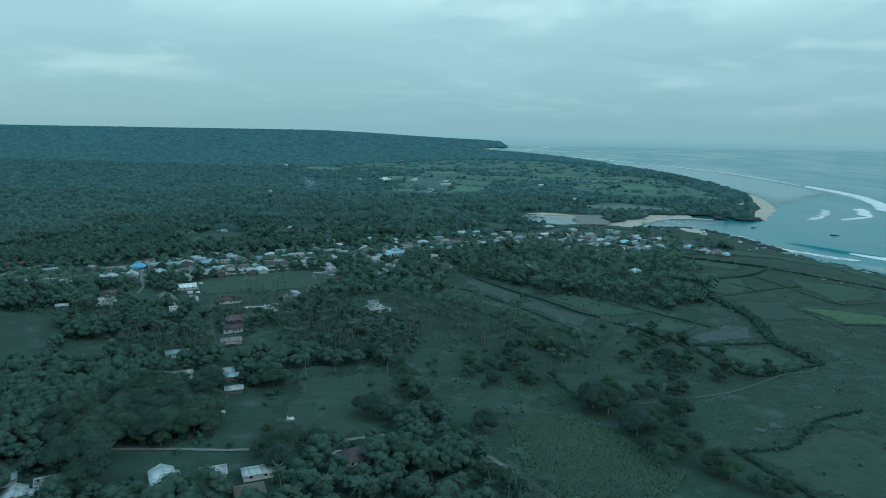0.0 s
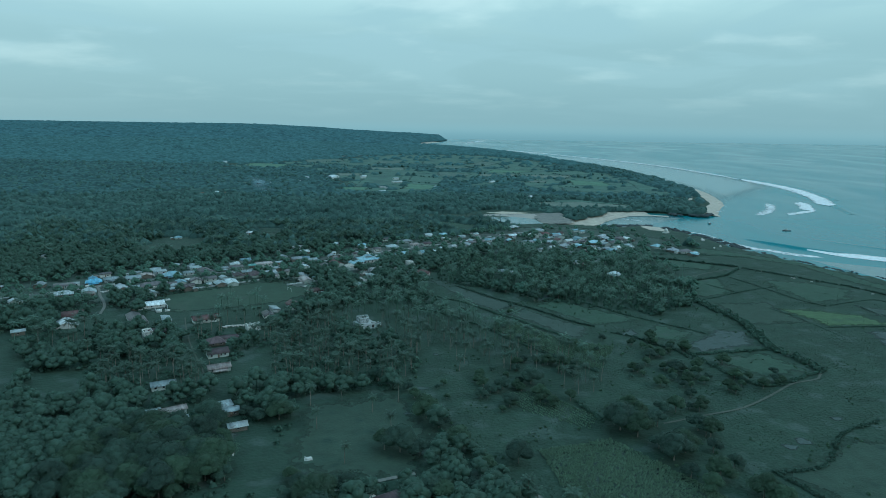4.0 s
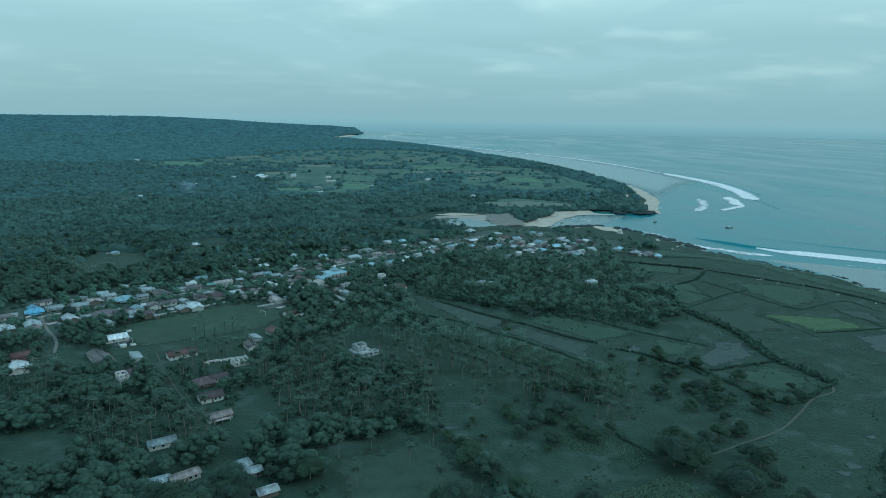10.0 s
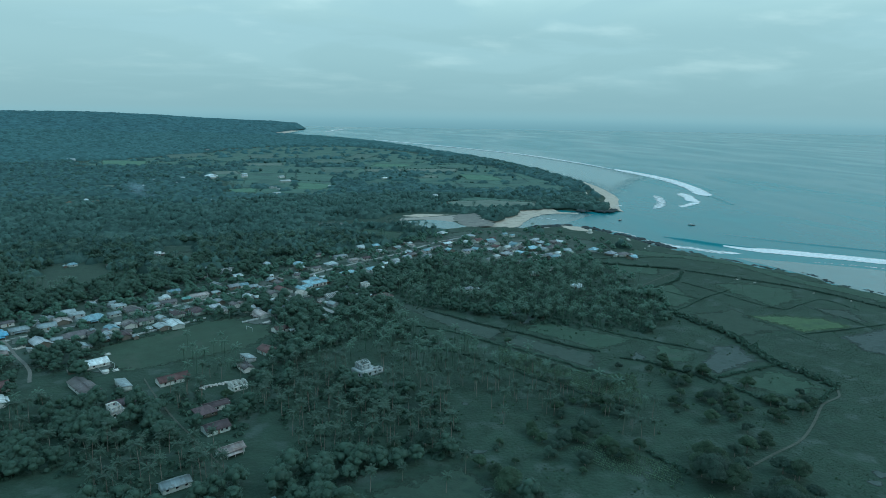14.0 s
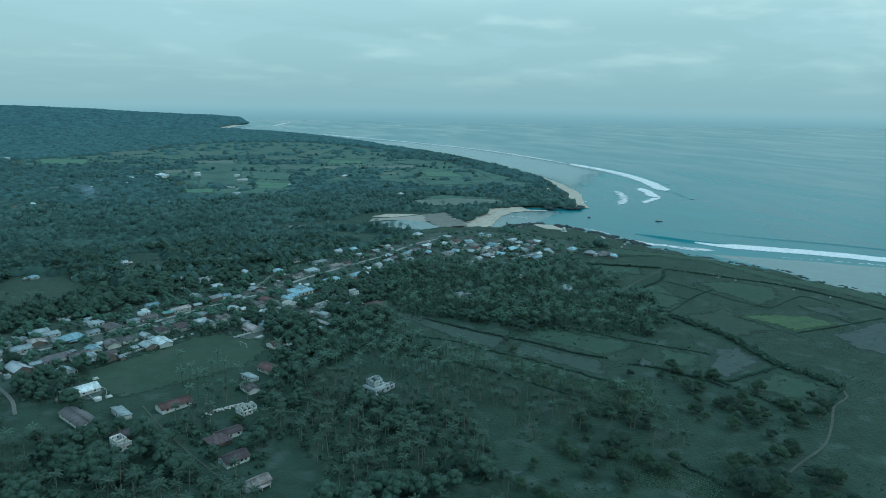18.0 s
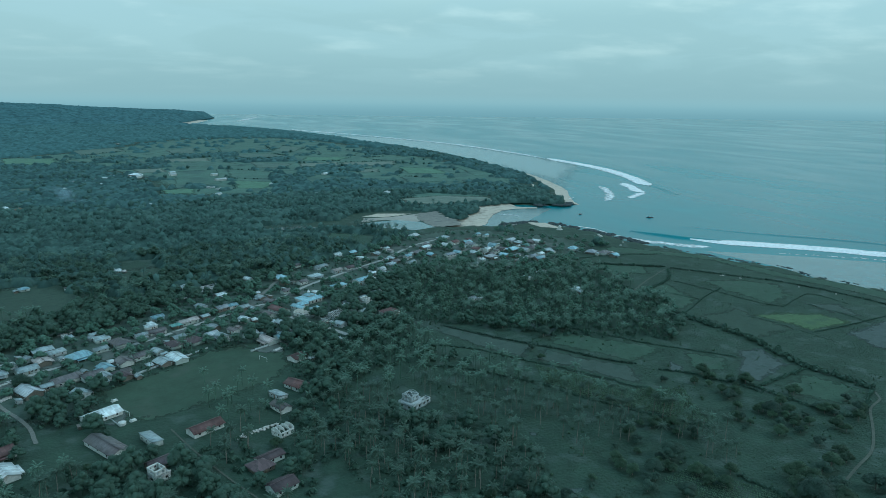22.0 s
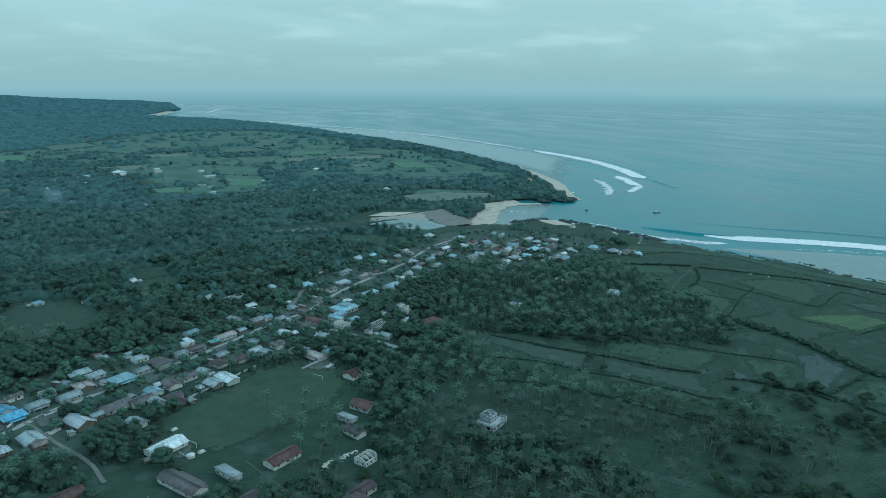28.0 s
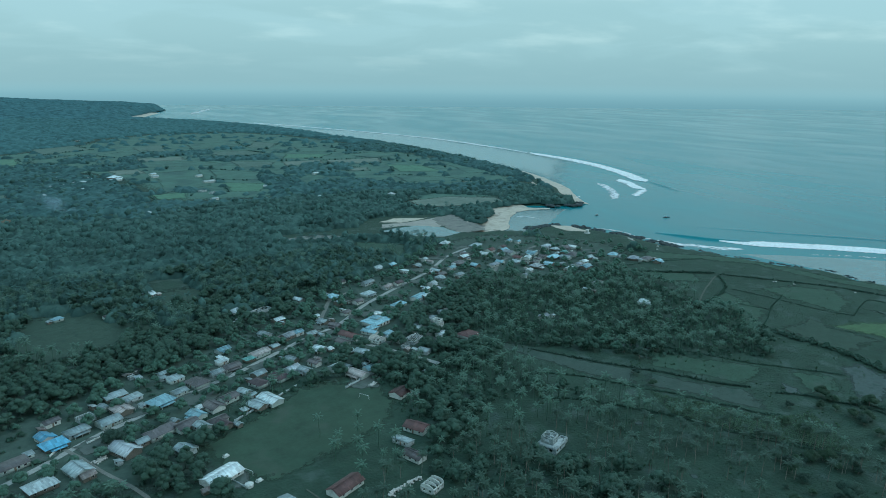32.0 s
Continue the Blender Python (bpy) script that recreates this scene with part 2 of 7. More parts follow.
material("rut", (0.052, 0.066, 0.052), (0.084, 0.098, 0.078), 0.2, 1.5, 0.95, 0.3, 3.0)
material("yard_earth", (0.056, 0.073, 0.064), (0.099, 0.119, 0.107), 0.10, 0.8, 0.95, 0.4, 2.0, stain=(0.028, 0.058, 0.043), stain_scale=0.12, stain_at=0.54, soft_edge=True)
material("village_earth", (0.032, 0.058, 0.046), (0.062, 0.092, 0.073), 0.07, 0.7, 0.95, 0.4, 2.0, stain=(0.023, 0.050, 0.037), stain_scale=0.06, stain_at=0.53, soft_edge=True)
material("road_dust", (0.200, 0.212, 0.200), (0.288, 0.300, 0.280), 0.15, 2.5, 0.9, 0.2, 3.0)
material("leaf_dark", (0.036, 0.083, 0.063), (0.066, 0.127, 0.092), 0.06, 0.5, 0.6, 0, 1, 0.45, 0.35, through=0.42)
# leaf_dark copied brighter: haze over the village trees put into the colour
material("leaf_town", (0.058, 0.135, 0.103), (0.107, 0.205, 0.150), 0.06, 0.5, 0.6, 0, 1, 0.45, 0.35, through=0.42)
material("leaf_near", (0.031, 0.069, 0.054), (0.056, 0.107, 0.078), 0.06, 0.5, 0.6, 0, 1, 0.45, 0.35, through=0.42)
material("leaf_mid", (0.041, 0.091, 0.056), (0.070, 0.132, 0.079), 0.06, 0.5, 0.6, 0, 1, 0.45, 0.35, through=0.42)
material("leaf_pale", (0.035, 0.079, 0.049), (0.061, 0.116, 0.069), 0.06, 0.5, 0.6, 0, 1, 0.45, 0.35, through=0.42)
material("leaf_palm", (0.041, 0.089, 0.066), (0.093, 0.158, 0.115), 0.06, 0.5, 0.5, 0, 1, 0.5, 0.25, through=0.42)
# leaf_palm copied brighter: sky light on the crowns put into the colour
material("leaf_grove", (0.066, 0.147, 0.108), (0.152, 0.259, 0.190), 0.06, 0.5, 0.5, 0, 1, 0.5, 0.25, through=0.42)
# far foliage: distance haze put into the base colours, paler and bluer further off
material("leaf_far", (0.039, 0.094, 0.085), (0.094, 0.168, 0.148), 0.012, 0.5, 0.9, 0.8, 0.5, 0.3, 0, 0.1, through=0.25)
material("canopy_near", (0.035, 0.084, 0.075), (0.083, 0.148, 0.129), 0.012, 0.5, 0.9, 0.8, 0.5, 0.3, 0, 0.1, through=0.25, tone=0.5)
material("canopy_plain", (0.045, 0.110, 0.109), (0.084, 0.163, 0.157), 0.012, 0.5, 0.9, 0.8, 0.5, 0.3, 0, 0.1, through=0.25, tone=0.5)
material("leaf_ridge_haze", (0.063, 0.151, 0.161), (0.092, 0.193, 0.202), 0.004, 0.08, 0.95, 0.5, 0.2, 0.12, 0, 0.1, through=0.25)
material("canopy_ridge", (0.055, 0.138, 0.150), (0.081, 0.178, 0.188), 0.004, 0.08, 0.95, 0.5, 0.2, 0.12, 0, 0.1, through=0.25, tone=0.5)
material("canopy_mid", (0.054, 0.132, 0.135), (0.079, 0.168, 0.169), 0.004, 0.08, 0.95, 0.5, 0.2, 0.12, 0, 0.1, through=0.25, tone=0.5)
material("crop", (0.098, 0.173, 0.116), (0.159, 0.246, 0.166), 0.05, 0.8, 0.8, 0, 1, 0.35, 0, through=0.3)
material("tall_grass", (0.026, 0.056, 0.039), (0.062, 0.102, 0.064), 0.04, 0.4, 0.9, 0, 1, 0.3, 0, through=0.4)
material("bark", (0.138, 0.125, 0.106), (0.250, 0.231, 0.200), 0.6, 5.0, 0.95, 0.5, 6.0)
# far fields: base colours lightened and blued to hold the distance haze
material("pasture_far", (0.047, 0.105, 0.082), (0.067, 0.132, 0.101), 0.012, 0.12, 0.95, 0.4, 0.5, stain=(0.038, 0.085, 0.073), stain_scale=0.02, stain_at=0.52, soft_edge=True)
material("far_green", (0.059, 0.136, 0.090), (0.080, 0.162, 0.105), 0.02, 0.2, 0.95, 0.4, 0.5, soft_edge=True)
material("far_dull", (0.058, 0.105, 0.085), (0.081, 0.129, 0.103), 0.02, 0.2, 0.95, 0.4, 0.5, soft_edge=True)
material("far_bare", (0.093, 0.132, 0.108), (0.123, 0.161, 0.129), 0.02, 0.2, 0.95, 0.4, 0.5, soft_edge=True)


def sea_material():
    m = material("sea", (0.010, 0.085, 0.110), (0.018, 0.115, 0.135), 0.004, 0.05, SEA_ROUGH, 0, 1, spec=0.19)
    nt = m.node_tree
    N, L = nt.nodes.new, nt.links.new
    geo = nt.nodes.new("ShaderNodeNewGeometry")
    prev = None
    for s, sx, sy, strength, dist in ((0.03, 1.0, 0.2, 0.12, 2.6), (0.2, 1.0, 0.4, 0.11, 0.6), (1.1, 1.0, 0.7, 0.09, 0.15)):
        mp, n, bp = N("ShaderNodeMapping"), N("ShaderNodeTexNoise"), N("ShaderNodeBump")
        mp.inputs["Rotation"].default_value, mp.inputs["Scale"].default_value = (0, 0, -0.6), (sx, sy, 1)
        L(geo.outputs["Position"], mp.inputs[0]), L(mp.outputs[0], n.inputs["Vector"])
        n.inputs["Scale"].default_value, n.inputs["Detail"].default_value = s, 4
        bp.inputs["Strength"].default_value, bp.inputs["Distance"].default_value = strength, dist
        L(n.outputs["Fac"], bp.inputs["Height"])
        if prev:
            L(prev, bp.inputs["Normal"])
        prev = bp.outputs[0]
    bsdf = nt.nodes["Principled BSDF"]
    bsdf.inputs["IOR"].default_value = 1.21
    L(prev, bsdf.inputs["Normal"])
    # long drifts of darker water and wind-ruffled bands
    mp, n, rp, rr = N("ShaderNodeMapping"), N("ShaderNodeTexNoise"), N("ShaderNodeMix"), N("ShaderNodeMapRange")
    mp.inputs["Rotation"].default_value, mp.inputs["Scale"].default_value = (0, 0, -0.5), (1.0, 0.34, 1)
    L(geo.outputs["Position"], mp.inputs[0]), L(mp.outputs[0], n.inputs["Vector"])
    n.inputs["Scale"].default_value, n.inputs["Detail"].default_value, n.inputs["Distortion"].default_value = 0.006, 5, 1.2
    rr.inputs[1].default_value, rr.inputs[2].default_value = 0.34, 0.66
    L(n.outputs["Fac"], rr.inputs[0])
    rp.data_type = "RGBA"
    rp.inputs[6].default_value, rp.inputs[7].default_value = (0.011, 0.130, 0.153, 1), (0.020, 0.176, 0.197, 1)
    L(rr.outputs[0], rp.inputs[0]), L(rp.outputs[2], bsdf.inputs["Base Color"])
    r2 = N("ShaderNodeMapRange")
    r2.inputs[3].default_value, r2.inputs[4].default_value = 0.12, 0.24
    L(rr.outputs[0], r2.inputs[0]), L(r2.outputs[0], bsdf.inputs["Roughness"])


material("shoal_thin", (0.031, 0.135, 0.158), (0.048, 0.167, 0.188), 0.012, 0.1, 0.22, 0.15, 0.3, spec=0.4, soft_edge=True)
material("shoal", (0.019, 0.099, 0.118), (0.036, 0.132, 0.147), 0.03, 0.2, 0.25, 0.15, 0.3, spec=0.5)
SEA_ROUGH = 0.16
sea_material()


def lace(name, colour, scale, lo, hi, rough=0.7):
    """Foam or thin smoke: a surface torn into lace by noise."""
    m = material(name, tuple(c * 0.85 for c in colour), colour, 0.1, 1.0, rough, 0, 1)
    nt = m.node_tree
    N, L = nt.nodes.new, nt.links.new
    geo, mp, n, mr, at, mu = N("ShaderNodeNewGeometry"), N("ShaderNodeMapping"), N("ShaderNodeTexNoise"), N("ShaderNodeMapRange"), N("ShaderNodeAttribute"), N("ShaderNodeMath")
    mp.inputs["Rotation"].default_value, mp.inputs["Scale"].default_value = (0, 0, -0.7), (1.0, 0.75, 1)
    L(geo.outputs["Position"], mp.inputs[0]), L(mp.outputs[0], n.inputs["Vector"])
    n.inputs["Scale"].default_value, n.inputs["Detail"].default_value = scale, 6
    at.attribute_name = "cover"
    mu.operation = "ADD"
    L(n.outputs["Fac"], mu.inputs[0]), L(at.outputs["Fac"], mu.inputs[1])
    L(mu.outputs[0], mr.inputs[0])
    mr.inputs[1].default_value, mr.inputs[2].default_value = lo, hi
    L(mr.outputs[0], nt.nodes["Principled BSDF"].inputs["Alpha"])


lace("foam", (0.68, 0.72, 0.72), 0.22, 0.76, 1.12)

# ---- mesh tools ----
rng = np.random.default_rng(7)


def mesh(name, verts, faces, mats, smooth=False, index=None):
    me = bpy.data.meshes.new(name)
    V = np.asarray(verts, dtype=np.float32).reshape(-1, 3)
    if isinstance(faces, np.ndarray) and faces.ndim == 2:
        k, n = faces.shape[1], len(faces)
        me.vertices.add(len(V)), me.loops.add(n * k), me.polygons.add(n)
        me.vertices.foreach_set("co", V.ravel())
        me.loops.foreach_set("vertex_index", faces.astype(np.int32).ravel())
        me.polygons.foreach_set("loop_start", np.arange(0, n * k, k, dtype=np.int32))
        me.update(calc_edges=True)
    else:
        me.from_pydata(V.tolist(), [], [list(map(int, f)) for f in faces])
    for m in mats if isinstance(mats, (list, tuple)) else [mats]:
        me.materials.append(MATS[m])
    if index is not None:
        me.polygons.foreach_set("material_index", np.asarray(index, dtype=np.int32))
    if smooth:
        me.polygons.foreach_set("use_smooth", np.ones(len(me.polygons), dtype=bool))
    return me


def part(name, me, parent, label=""):
    ob = new(name, me)
    ob.parent = parent
    return tagged(ob, label=label)


def joined(pieces):
    """Joins (verts, faces) pieces of one face size."""
    V, F, o = [], [], 0
    for v, f in pieces:
        V.append(v), F.append(np.asarray(f) + o)
        o += len(v)
    return np.concatenate(V), np.concatenate(F)


def box(x0, y0, z0, x1, y1, z1):
    v = np.array([(x, y, z) for z in (z0, z1) for y in (y0, y1) for x in (x0, x1)], float)
    return v, np.array([(0, 2, 3, 1), (4, 5, 7, 6), (0, 1, 5, 4), (2, 6, 7, 3), (0, 4, 6, 2), (1, 3, 7, 5)])


def curve_through(pts, step, wobble=0.0, closed=False):
    """Evenly stepped Catmull-Rom curve through a few control points."""
    p = [np.array(q, float) for q in pts]
    p = [2 * p[0] - p[1]] + p + [2 * p[-1] - p[-2]]
    out = []
    for a, b, c, d in zip(p, p[1:], p[2:], p[3:]):
        n = max(1, int(np.linalg.norm(c - b) / step))
        for i in range(n):
            t = i / n
            out.append(0.5 * (2 * b + (c - a) * t + (2 * a - 5 * b + 4 * c - d) * t * t + (3 * b - a - 3 * c + d) * t ** 3))
    out.append(p[-2])
    out = np.array(out)
    if wobble:
        for i, q in enumerate(out):
            v = noise.noise_vector((q[0] / (step * 3), q[1] / (step * 3), 3.1))
            out[i, 0] += v[0] * wobble
            out[i, 1] += v[1] * wobble
    return out


def normals2(c):
    t = np.gradient(c, axis=0)
    t /= np.linalg.norm(t, axis=1)[:, None] + 1e-9
    return np.stack([t[:, 1], -t[:, 0]], 1)


def inside(px, py, poly):
    """Whether points lie in a polygon (arrays)."""
    px, py = np.asarray(px, float), np.asarray(py, float)
    r = np.zeros(px.shape, bool)
    n = len(poly)
    for i in range(n):
        (x1, y1), (x2, y2) = poly[i], poly[(i + 1) % n]
        if y1 == y2:
            continue
        c = ((y1 > py) != (y2 > py)) & (px < (x2 - x1) * (py - y1) / (y2 - y1) + x1)
        r ^= c
    return r


def distance_to(px, py, line):
    """Distance from points to a polyline (arrays)."""
    d = np.full(px.shape, 1e9)
    for (x1, y1), (x2, y2) in zip(line[:-1], line[1:]):
        dx, dy = x2 - x1, y2 - y1
        t = np.clip(((px - x1) * dx + (py - y1) * dy) / (dx * dx + dy * dy + 1e-9), 0, 1)
        d = np.minimum(d, np.hypot(px - x1 - t * dx, py - y1 - t * dy))
    return d


# ---- the land: one sheet, its coast and its far rise ----
SEA = -3.0
NEAR_COAST = [(560, -900), (490, -300), (455, 100), (430, 330), (406, 480), (396, 520), (400, 556), (381, 589), (371, 623), (361, 658), (350, 688), (344, 720), (343, 754), (335, 784), (327, 815), (312, 846), (285, 846), (262, 838), (238, 852), (205, 872)]
BAY = [(205, 872), (226, 888), (249, 906), (280, 940), (308, 968), (338, 981), (363, 984), (394, 964), (432, 945)]
POINT_COAST = [(432, 945), (452, 965), (470, 999), (508, 1060), (534, 1105), (558, 1174), (586, 1269), (604, 1382), (636, 1652), (634, 1977), (600, 2328), (553, 2714), (489, 2966), (362, 3230), (200, 3384), (83, 3476), (110, 3700), (230, 4050), (330, 4330), (425, 4600), (380, 4800), (300, 5200)]
near_c, bay_c, point_c = curve_through(NEAR_COAST, 8, 4.5), curve_through(BAY, 6, 1.5), curve_through(POINT_COAST, 14, 4)
COAST = np.concatenate([near_c, bay_c[1:], point_c[1:]])
LAND = [tuple(p) for p in COAST] + [(-6500, 5200), (-6500, -900)]


def smooth01(v, a, b):
    t = np.clip((np.asarray(v, float) - a) / (b - a), 0, 1)
    return t * t * (3 - 2 * t)


def ground_height(x, y):
    """Height of the dry land, away from the shore."""
    x, y = np.asarray(x, float), np.asarray(y, float)
    far = smooth01(y, 2300, 4750)
    inland = smooth01(430 - x, 0, 1500)
    return far * (26 + 52 * inland) + 0.4 * np.sin(x / 61) * np.sin(y / 83) * smooth01(y, 900, 1300)


def steps(lo, fine_lo, fine_hi, hi, d, grow):
    a = list(np.arange(fine_lo, fine_hi + 1e-6, d))
    s = d
    while a[-1] < hi:
        s *= grow
        a.append(a[-1] + s)
    s = d
    while a[0] > lo:
        s *= grow
        a.insert(0, a[0] - s)
    return np.array(a)


gx, gy = steps(-6000, -320, 690, 900, 7, 1.06), steps(-900, 140, 1250, 5150, 7, 1.025)
GX, GY = np.meshgrid(gx, gy)
shore = distance_to(GX, GY, COAST) * np.where(inside(GX, GY, LAND), 1, -1)
low = np.where((GY > 855) & (GY < 3600), 22.0, 3.0)
GZ = np.where(shore > 0, ground_height(GX, GY) * smooth01(shore, 0, 60) + (SEA - 0.4) * (1 - smooth01(shore, 0, low)), SEA - 0.4 - np.minimum(-shore * 0.2, 6))
nx, ny = len(gx), len(gy)
ii = np.arange(nx * ny).reshape(ny, nx)
quads = np.stack([ii[:-1, :-1].ravel(), ii[:-1, 1:].ravel(), ii[1:, 1:].ravel(), ii[1:, :-1].ravel()], 1)
ground = tagged(new("ground", mesh("ground", np.stack([GX.ravel(), GY.ravel(), GZ.ravel()], 1), quads, "grass", True)), "green coastal plain of grass and scrub", "ground", kind="structure")

xs, ys = steps(-400, -400, 5200, 9000, 100, 1.3), steps(-900, -900, 5200, 9000, 100, 1.3)
sx, sy = np.meshgrid(xs, ys)
si = np.arange(sx.size).reshape(sx.shape)
sq = np.stack([si[:-1, :-1].ravel(), si[:-1, 1:].ravel(), si[1:, 1:].ravel(), si[1:, :-1].ravel()], 1)
tagged(new("water", mesh("water", np.stack([sx.ravel(), sy.ravel(), np.full(sx.size, SEA)], 1), sq, "sea", True)), "calm teal sea with low swell", "sea", kind="structure")


def band(name, line, w_in, w_out, z_in, z_out, mat, label, category, kind="structure"):
    """A strip along a line: its left edge w_in to one side, its right edge w_out to the other."""
    n = normals2(line)
    rows = 5
    V = []
    for k in range(rows):
        t = k / (rows - 1)
        off = -np.asarray(w_in) * (1 - t) + np.asarray(w_out) * t
        V.append(np.column_stack([line + n * np.reshape(off, (-1, 1)) if np.ndim(off) else line + n * off, np.full(len(line), z_in + (z_out - z_in) * t)]))
    m = len(line)
    V = np.concatenate(V)
    F = [(k * m + i, k * m + i + 1, (k + 1) * m + i + 1, (k + 1) * m + i) for k in range(rows - 1) for i in range(m - 1)]
    return tagged(new(name, mesh(name, V, np.array(F), mat, True)), label, category, kind=kind)

# ---- shore: beaches, reef rock, lagoon ----
band("beach_bay", curve_through([(226, 900), (238, 911), (252, 924), (276, 950), (302, 973), (336, 988), (362, 990)], 5, 1.0), 17, 18, 0.45, SEA - 0.3, "sand", "pale sand beach curving round the bay", "beach")
band("beach_point", curve_through([(440, 958), (462, 1004), (500, 1062), (527, 1108), (551, 1176), (580, 1271), (600, 1384), (632, 1652)], 9, 2.0), np.interp(np.arange(93), [0, 12, 22, 34, 92], [14, 42, 34, 16, 9])[:len(curve_through([(440, 958), (462, 1004), (500, 1062), (527, 1108), (551, 1176), (580, 1271), (600, 1384), (632, 1652)], 9))], 24, 0.5, SEA - 0.3, "sand", "pale sand beach on the outer point", "beach")
band("beach_far", curve_through([(632, 1652), (631, 1977), (597, 2328), (550, 2714), (486, 2966), (360, 3230)], 25, 3), 12, 22, 0.3, SEA - 0.3, "sand", "thin strip of pale sand under the far woods", "beach")
band("beach_headland", curve_through([(380, 3190), (240, 3350), (110, 3460), (98, 3600), (200, 3960), (300, 4260)], 30, 3), 20, 55, 0.5, SEA - 0.2, "sand", "wide pale beach below the far headland", "beach")


LAYER = [0.0]


def patch(name, poly, z, mat, label, category="field", kind="structure", rag=3.0, fade=12.0):
    """A flat irregular piece of ground with a ragged edge, draped just above the sheet."""
    p = [np.array(q, float) for q in poly] + [np.array(poly[0], float)]
    edge = []
    for a, b in zip(p, p[1:]):
        n = max(2, int(np.linalg.norm(b - a) / 5))
        for i in range(n):
            q = a + (b - a) * i / n
            v = noise.noise_vector((q[0] / 9, q[1] / 9, z))
            edge.append((q[0] + v[0] * rag, q[1] + v[1] * rag))
    e = np.array(edge)
    LAYER[0] += 0.003
    mid = e.mean(0)
    d = np.linalg.norm(e - mid, axis=1, keepdims=True)
    inner = mid + (e - mid) * np.clip(1 - fade / np.maximum(d, 0.1), 0.3, 1)
    both = np.concatenate([e, inner])
    n = len(e)
    zz = ground_height(both[:, 0], both[:, 1]) + z + LAYER[0]
    me = mesh(name, np.column_stack([both, zz]), [(i, (i + 1) % n, n + (i + 1) % n, n + i) for i in range(n)] + [list(range(n, 2 * n))], mat)
    at = me.attributes.new("cover", "FLOAT", "POINT")
    at.data.foreach_set("value", np.concatenate([np.zeros(n), np.full(n, 0.8)]).astype(np.float32))
    return tagged(new(name, me), label, category, kind=kind)


def soft_sheet(name, poly, z, mat, label, category, step, fade, level=None):
    """A wide piece of ground of any outline that thins out towards its edge."""
    p = np.array(poly, float)
    xs, ys = np.arange(p[:, 0].min(), p[:, 0].max() + step, step), np.arange(p[:, 1].min(), p[:, 1].max() + step, step)
    X, Y = np.meshgrid(xs, ys)
    X, Y = X.ravel(), Y.ravel()
    d = distance_to(X, Y, list(poly) + [poly[0]]) * np.where(inside(X, Y, poly), 1, -1)
    i = np.arange(len(X)).reshape(len(ys), len(xs))
    q = np.stack([i[:-1, :-1].ravel(), i[:-1, 1:].ravel(), i[1:, 1:].ravel(), i[1:, :-1].ravel()], 1)
    q = q[(d[q] > 0).any(1)]
    used, q = np.unique(q, return_inverse=True)
    LAYER[0] += 0.003
    me = mesh(name, np.column_stack([X, Y, (ground_height(X, Y) if level is None else np.full(len(X), level)) + z + LAYER[0]])[used], q.reshape(-1, 4), mat)
    at = me.attributes.new("cover", "FLOAT", "POINT")
    at.data.foreach_set("value", (0.8 * np.clip(d[used] / fade, 0, 1)).astype(np.float32))
    return tagged(new(name, me), label, category, kind="structure")


def rocks(name, line, width, count, size, label, category="rocks", lift=2.4):
    """Broken reef rock: many jagged lumps along a line, one mesh of stuff."""
    V, F, o = [], [], 0
    base = np.array([(0, 0, 1), (0.9, 0, 0.35), (0.28, 0.86, 0.3), (-0.73, 0.53, 0.4), (-0.73, -0.53, 0.3), (0.28, -0.86, 0.35), (1.1, 0.2, -0.5), (0.2, 1.1, -0.5), (-1.0, 0.6, -0.5), (-0.9, -0.7, -0.5), (0.4, -1.1, -0.5)])
    fc = [(0, 1, 2), (0, 2, 3), (0, 3, 4), (0, 4, 5), (0, 5, 1), (1, 6, 7), (1, 7, 2), (2, 7, 8), (2, 8, 3), (3, 8, 9), (3, 9, 4), (4, 9, 10), (4, 10, 5), (5, 10, 6), (5, 6, 1)]
    for _ in range(count):
        q = line[rng.integers(len(line))] + rng.normal(0, width, 2)
        if noise.noise((q[0] / 13, q[1] / 13, 4.0)) < -0.08:
            continue
        s = size * rng.uniform(0.4, 1.5)
        a = rng.uniform(0, 6.28)
        v = base * rng.uniform(0.7, 1.3, base.shape) * (s * 1.5, s, s * 0.55)
        V.append(np.column_stack([v[:, 0] * np.cos(a) - v[:, 1] * np.sin(a) + q[0], v[:, 0] * np.sin(a) + v[:, 1] * np.cos(a) + q[1], v[:, 2] + SEA + lift]))
        F += [tuple(i + o for i in f) for f in fc]
        o += len(base)
    return tagged(new(name, mesh(name, np.concatenate(V), np.array(F), "reef_rock")), label, category, kind="stuff")


rocks("reef_rocks", curve_through([(352, 690), (347, 720), (346, 754), (338, 786), (330, 815), (316, 842)], 3), 4.0, 330, 1.9, "dark jagged reef rock along the shore")
rocks("reef_rocks", curve_through([(316, 846), (290, 850), (266, 846)], 3), 2.6, 170, 1.7, "low dark rock ledge at the mouth of the bay")
rocks("reef_rocks", curve_through([(392, 962), (415, 950), (436, 946), (448, 962)], 3), 3.0, 170, 2.0, "dark rock at the tip of the sand point")
rocks("reef_rocks", curve_through([(352, 690), (366, 640), (386, 580), (402, 552), (397, 515), (410, 470), (432, 330)], 4), 1.6, 520, 0.8, "broken dark coral rock at the edge of the turf", lift=2.6)

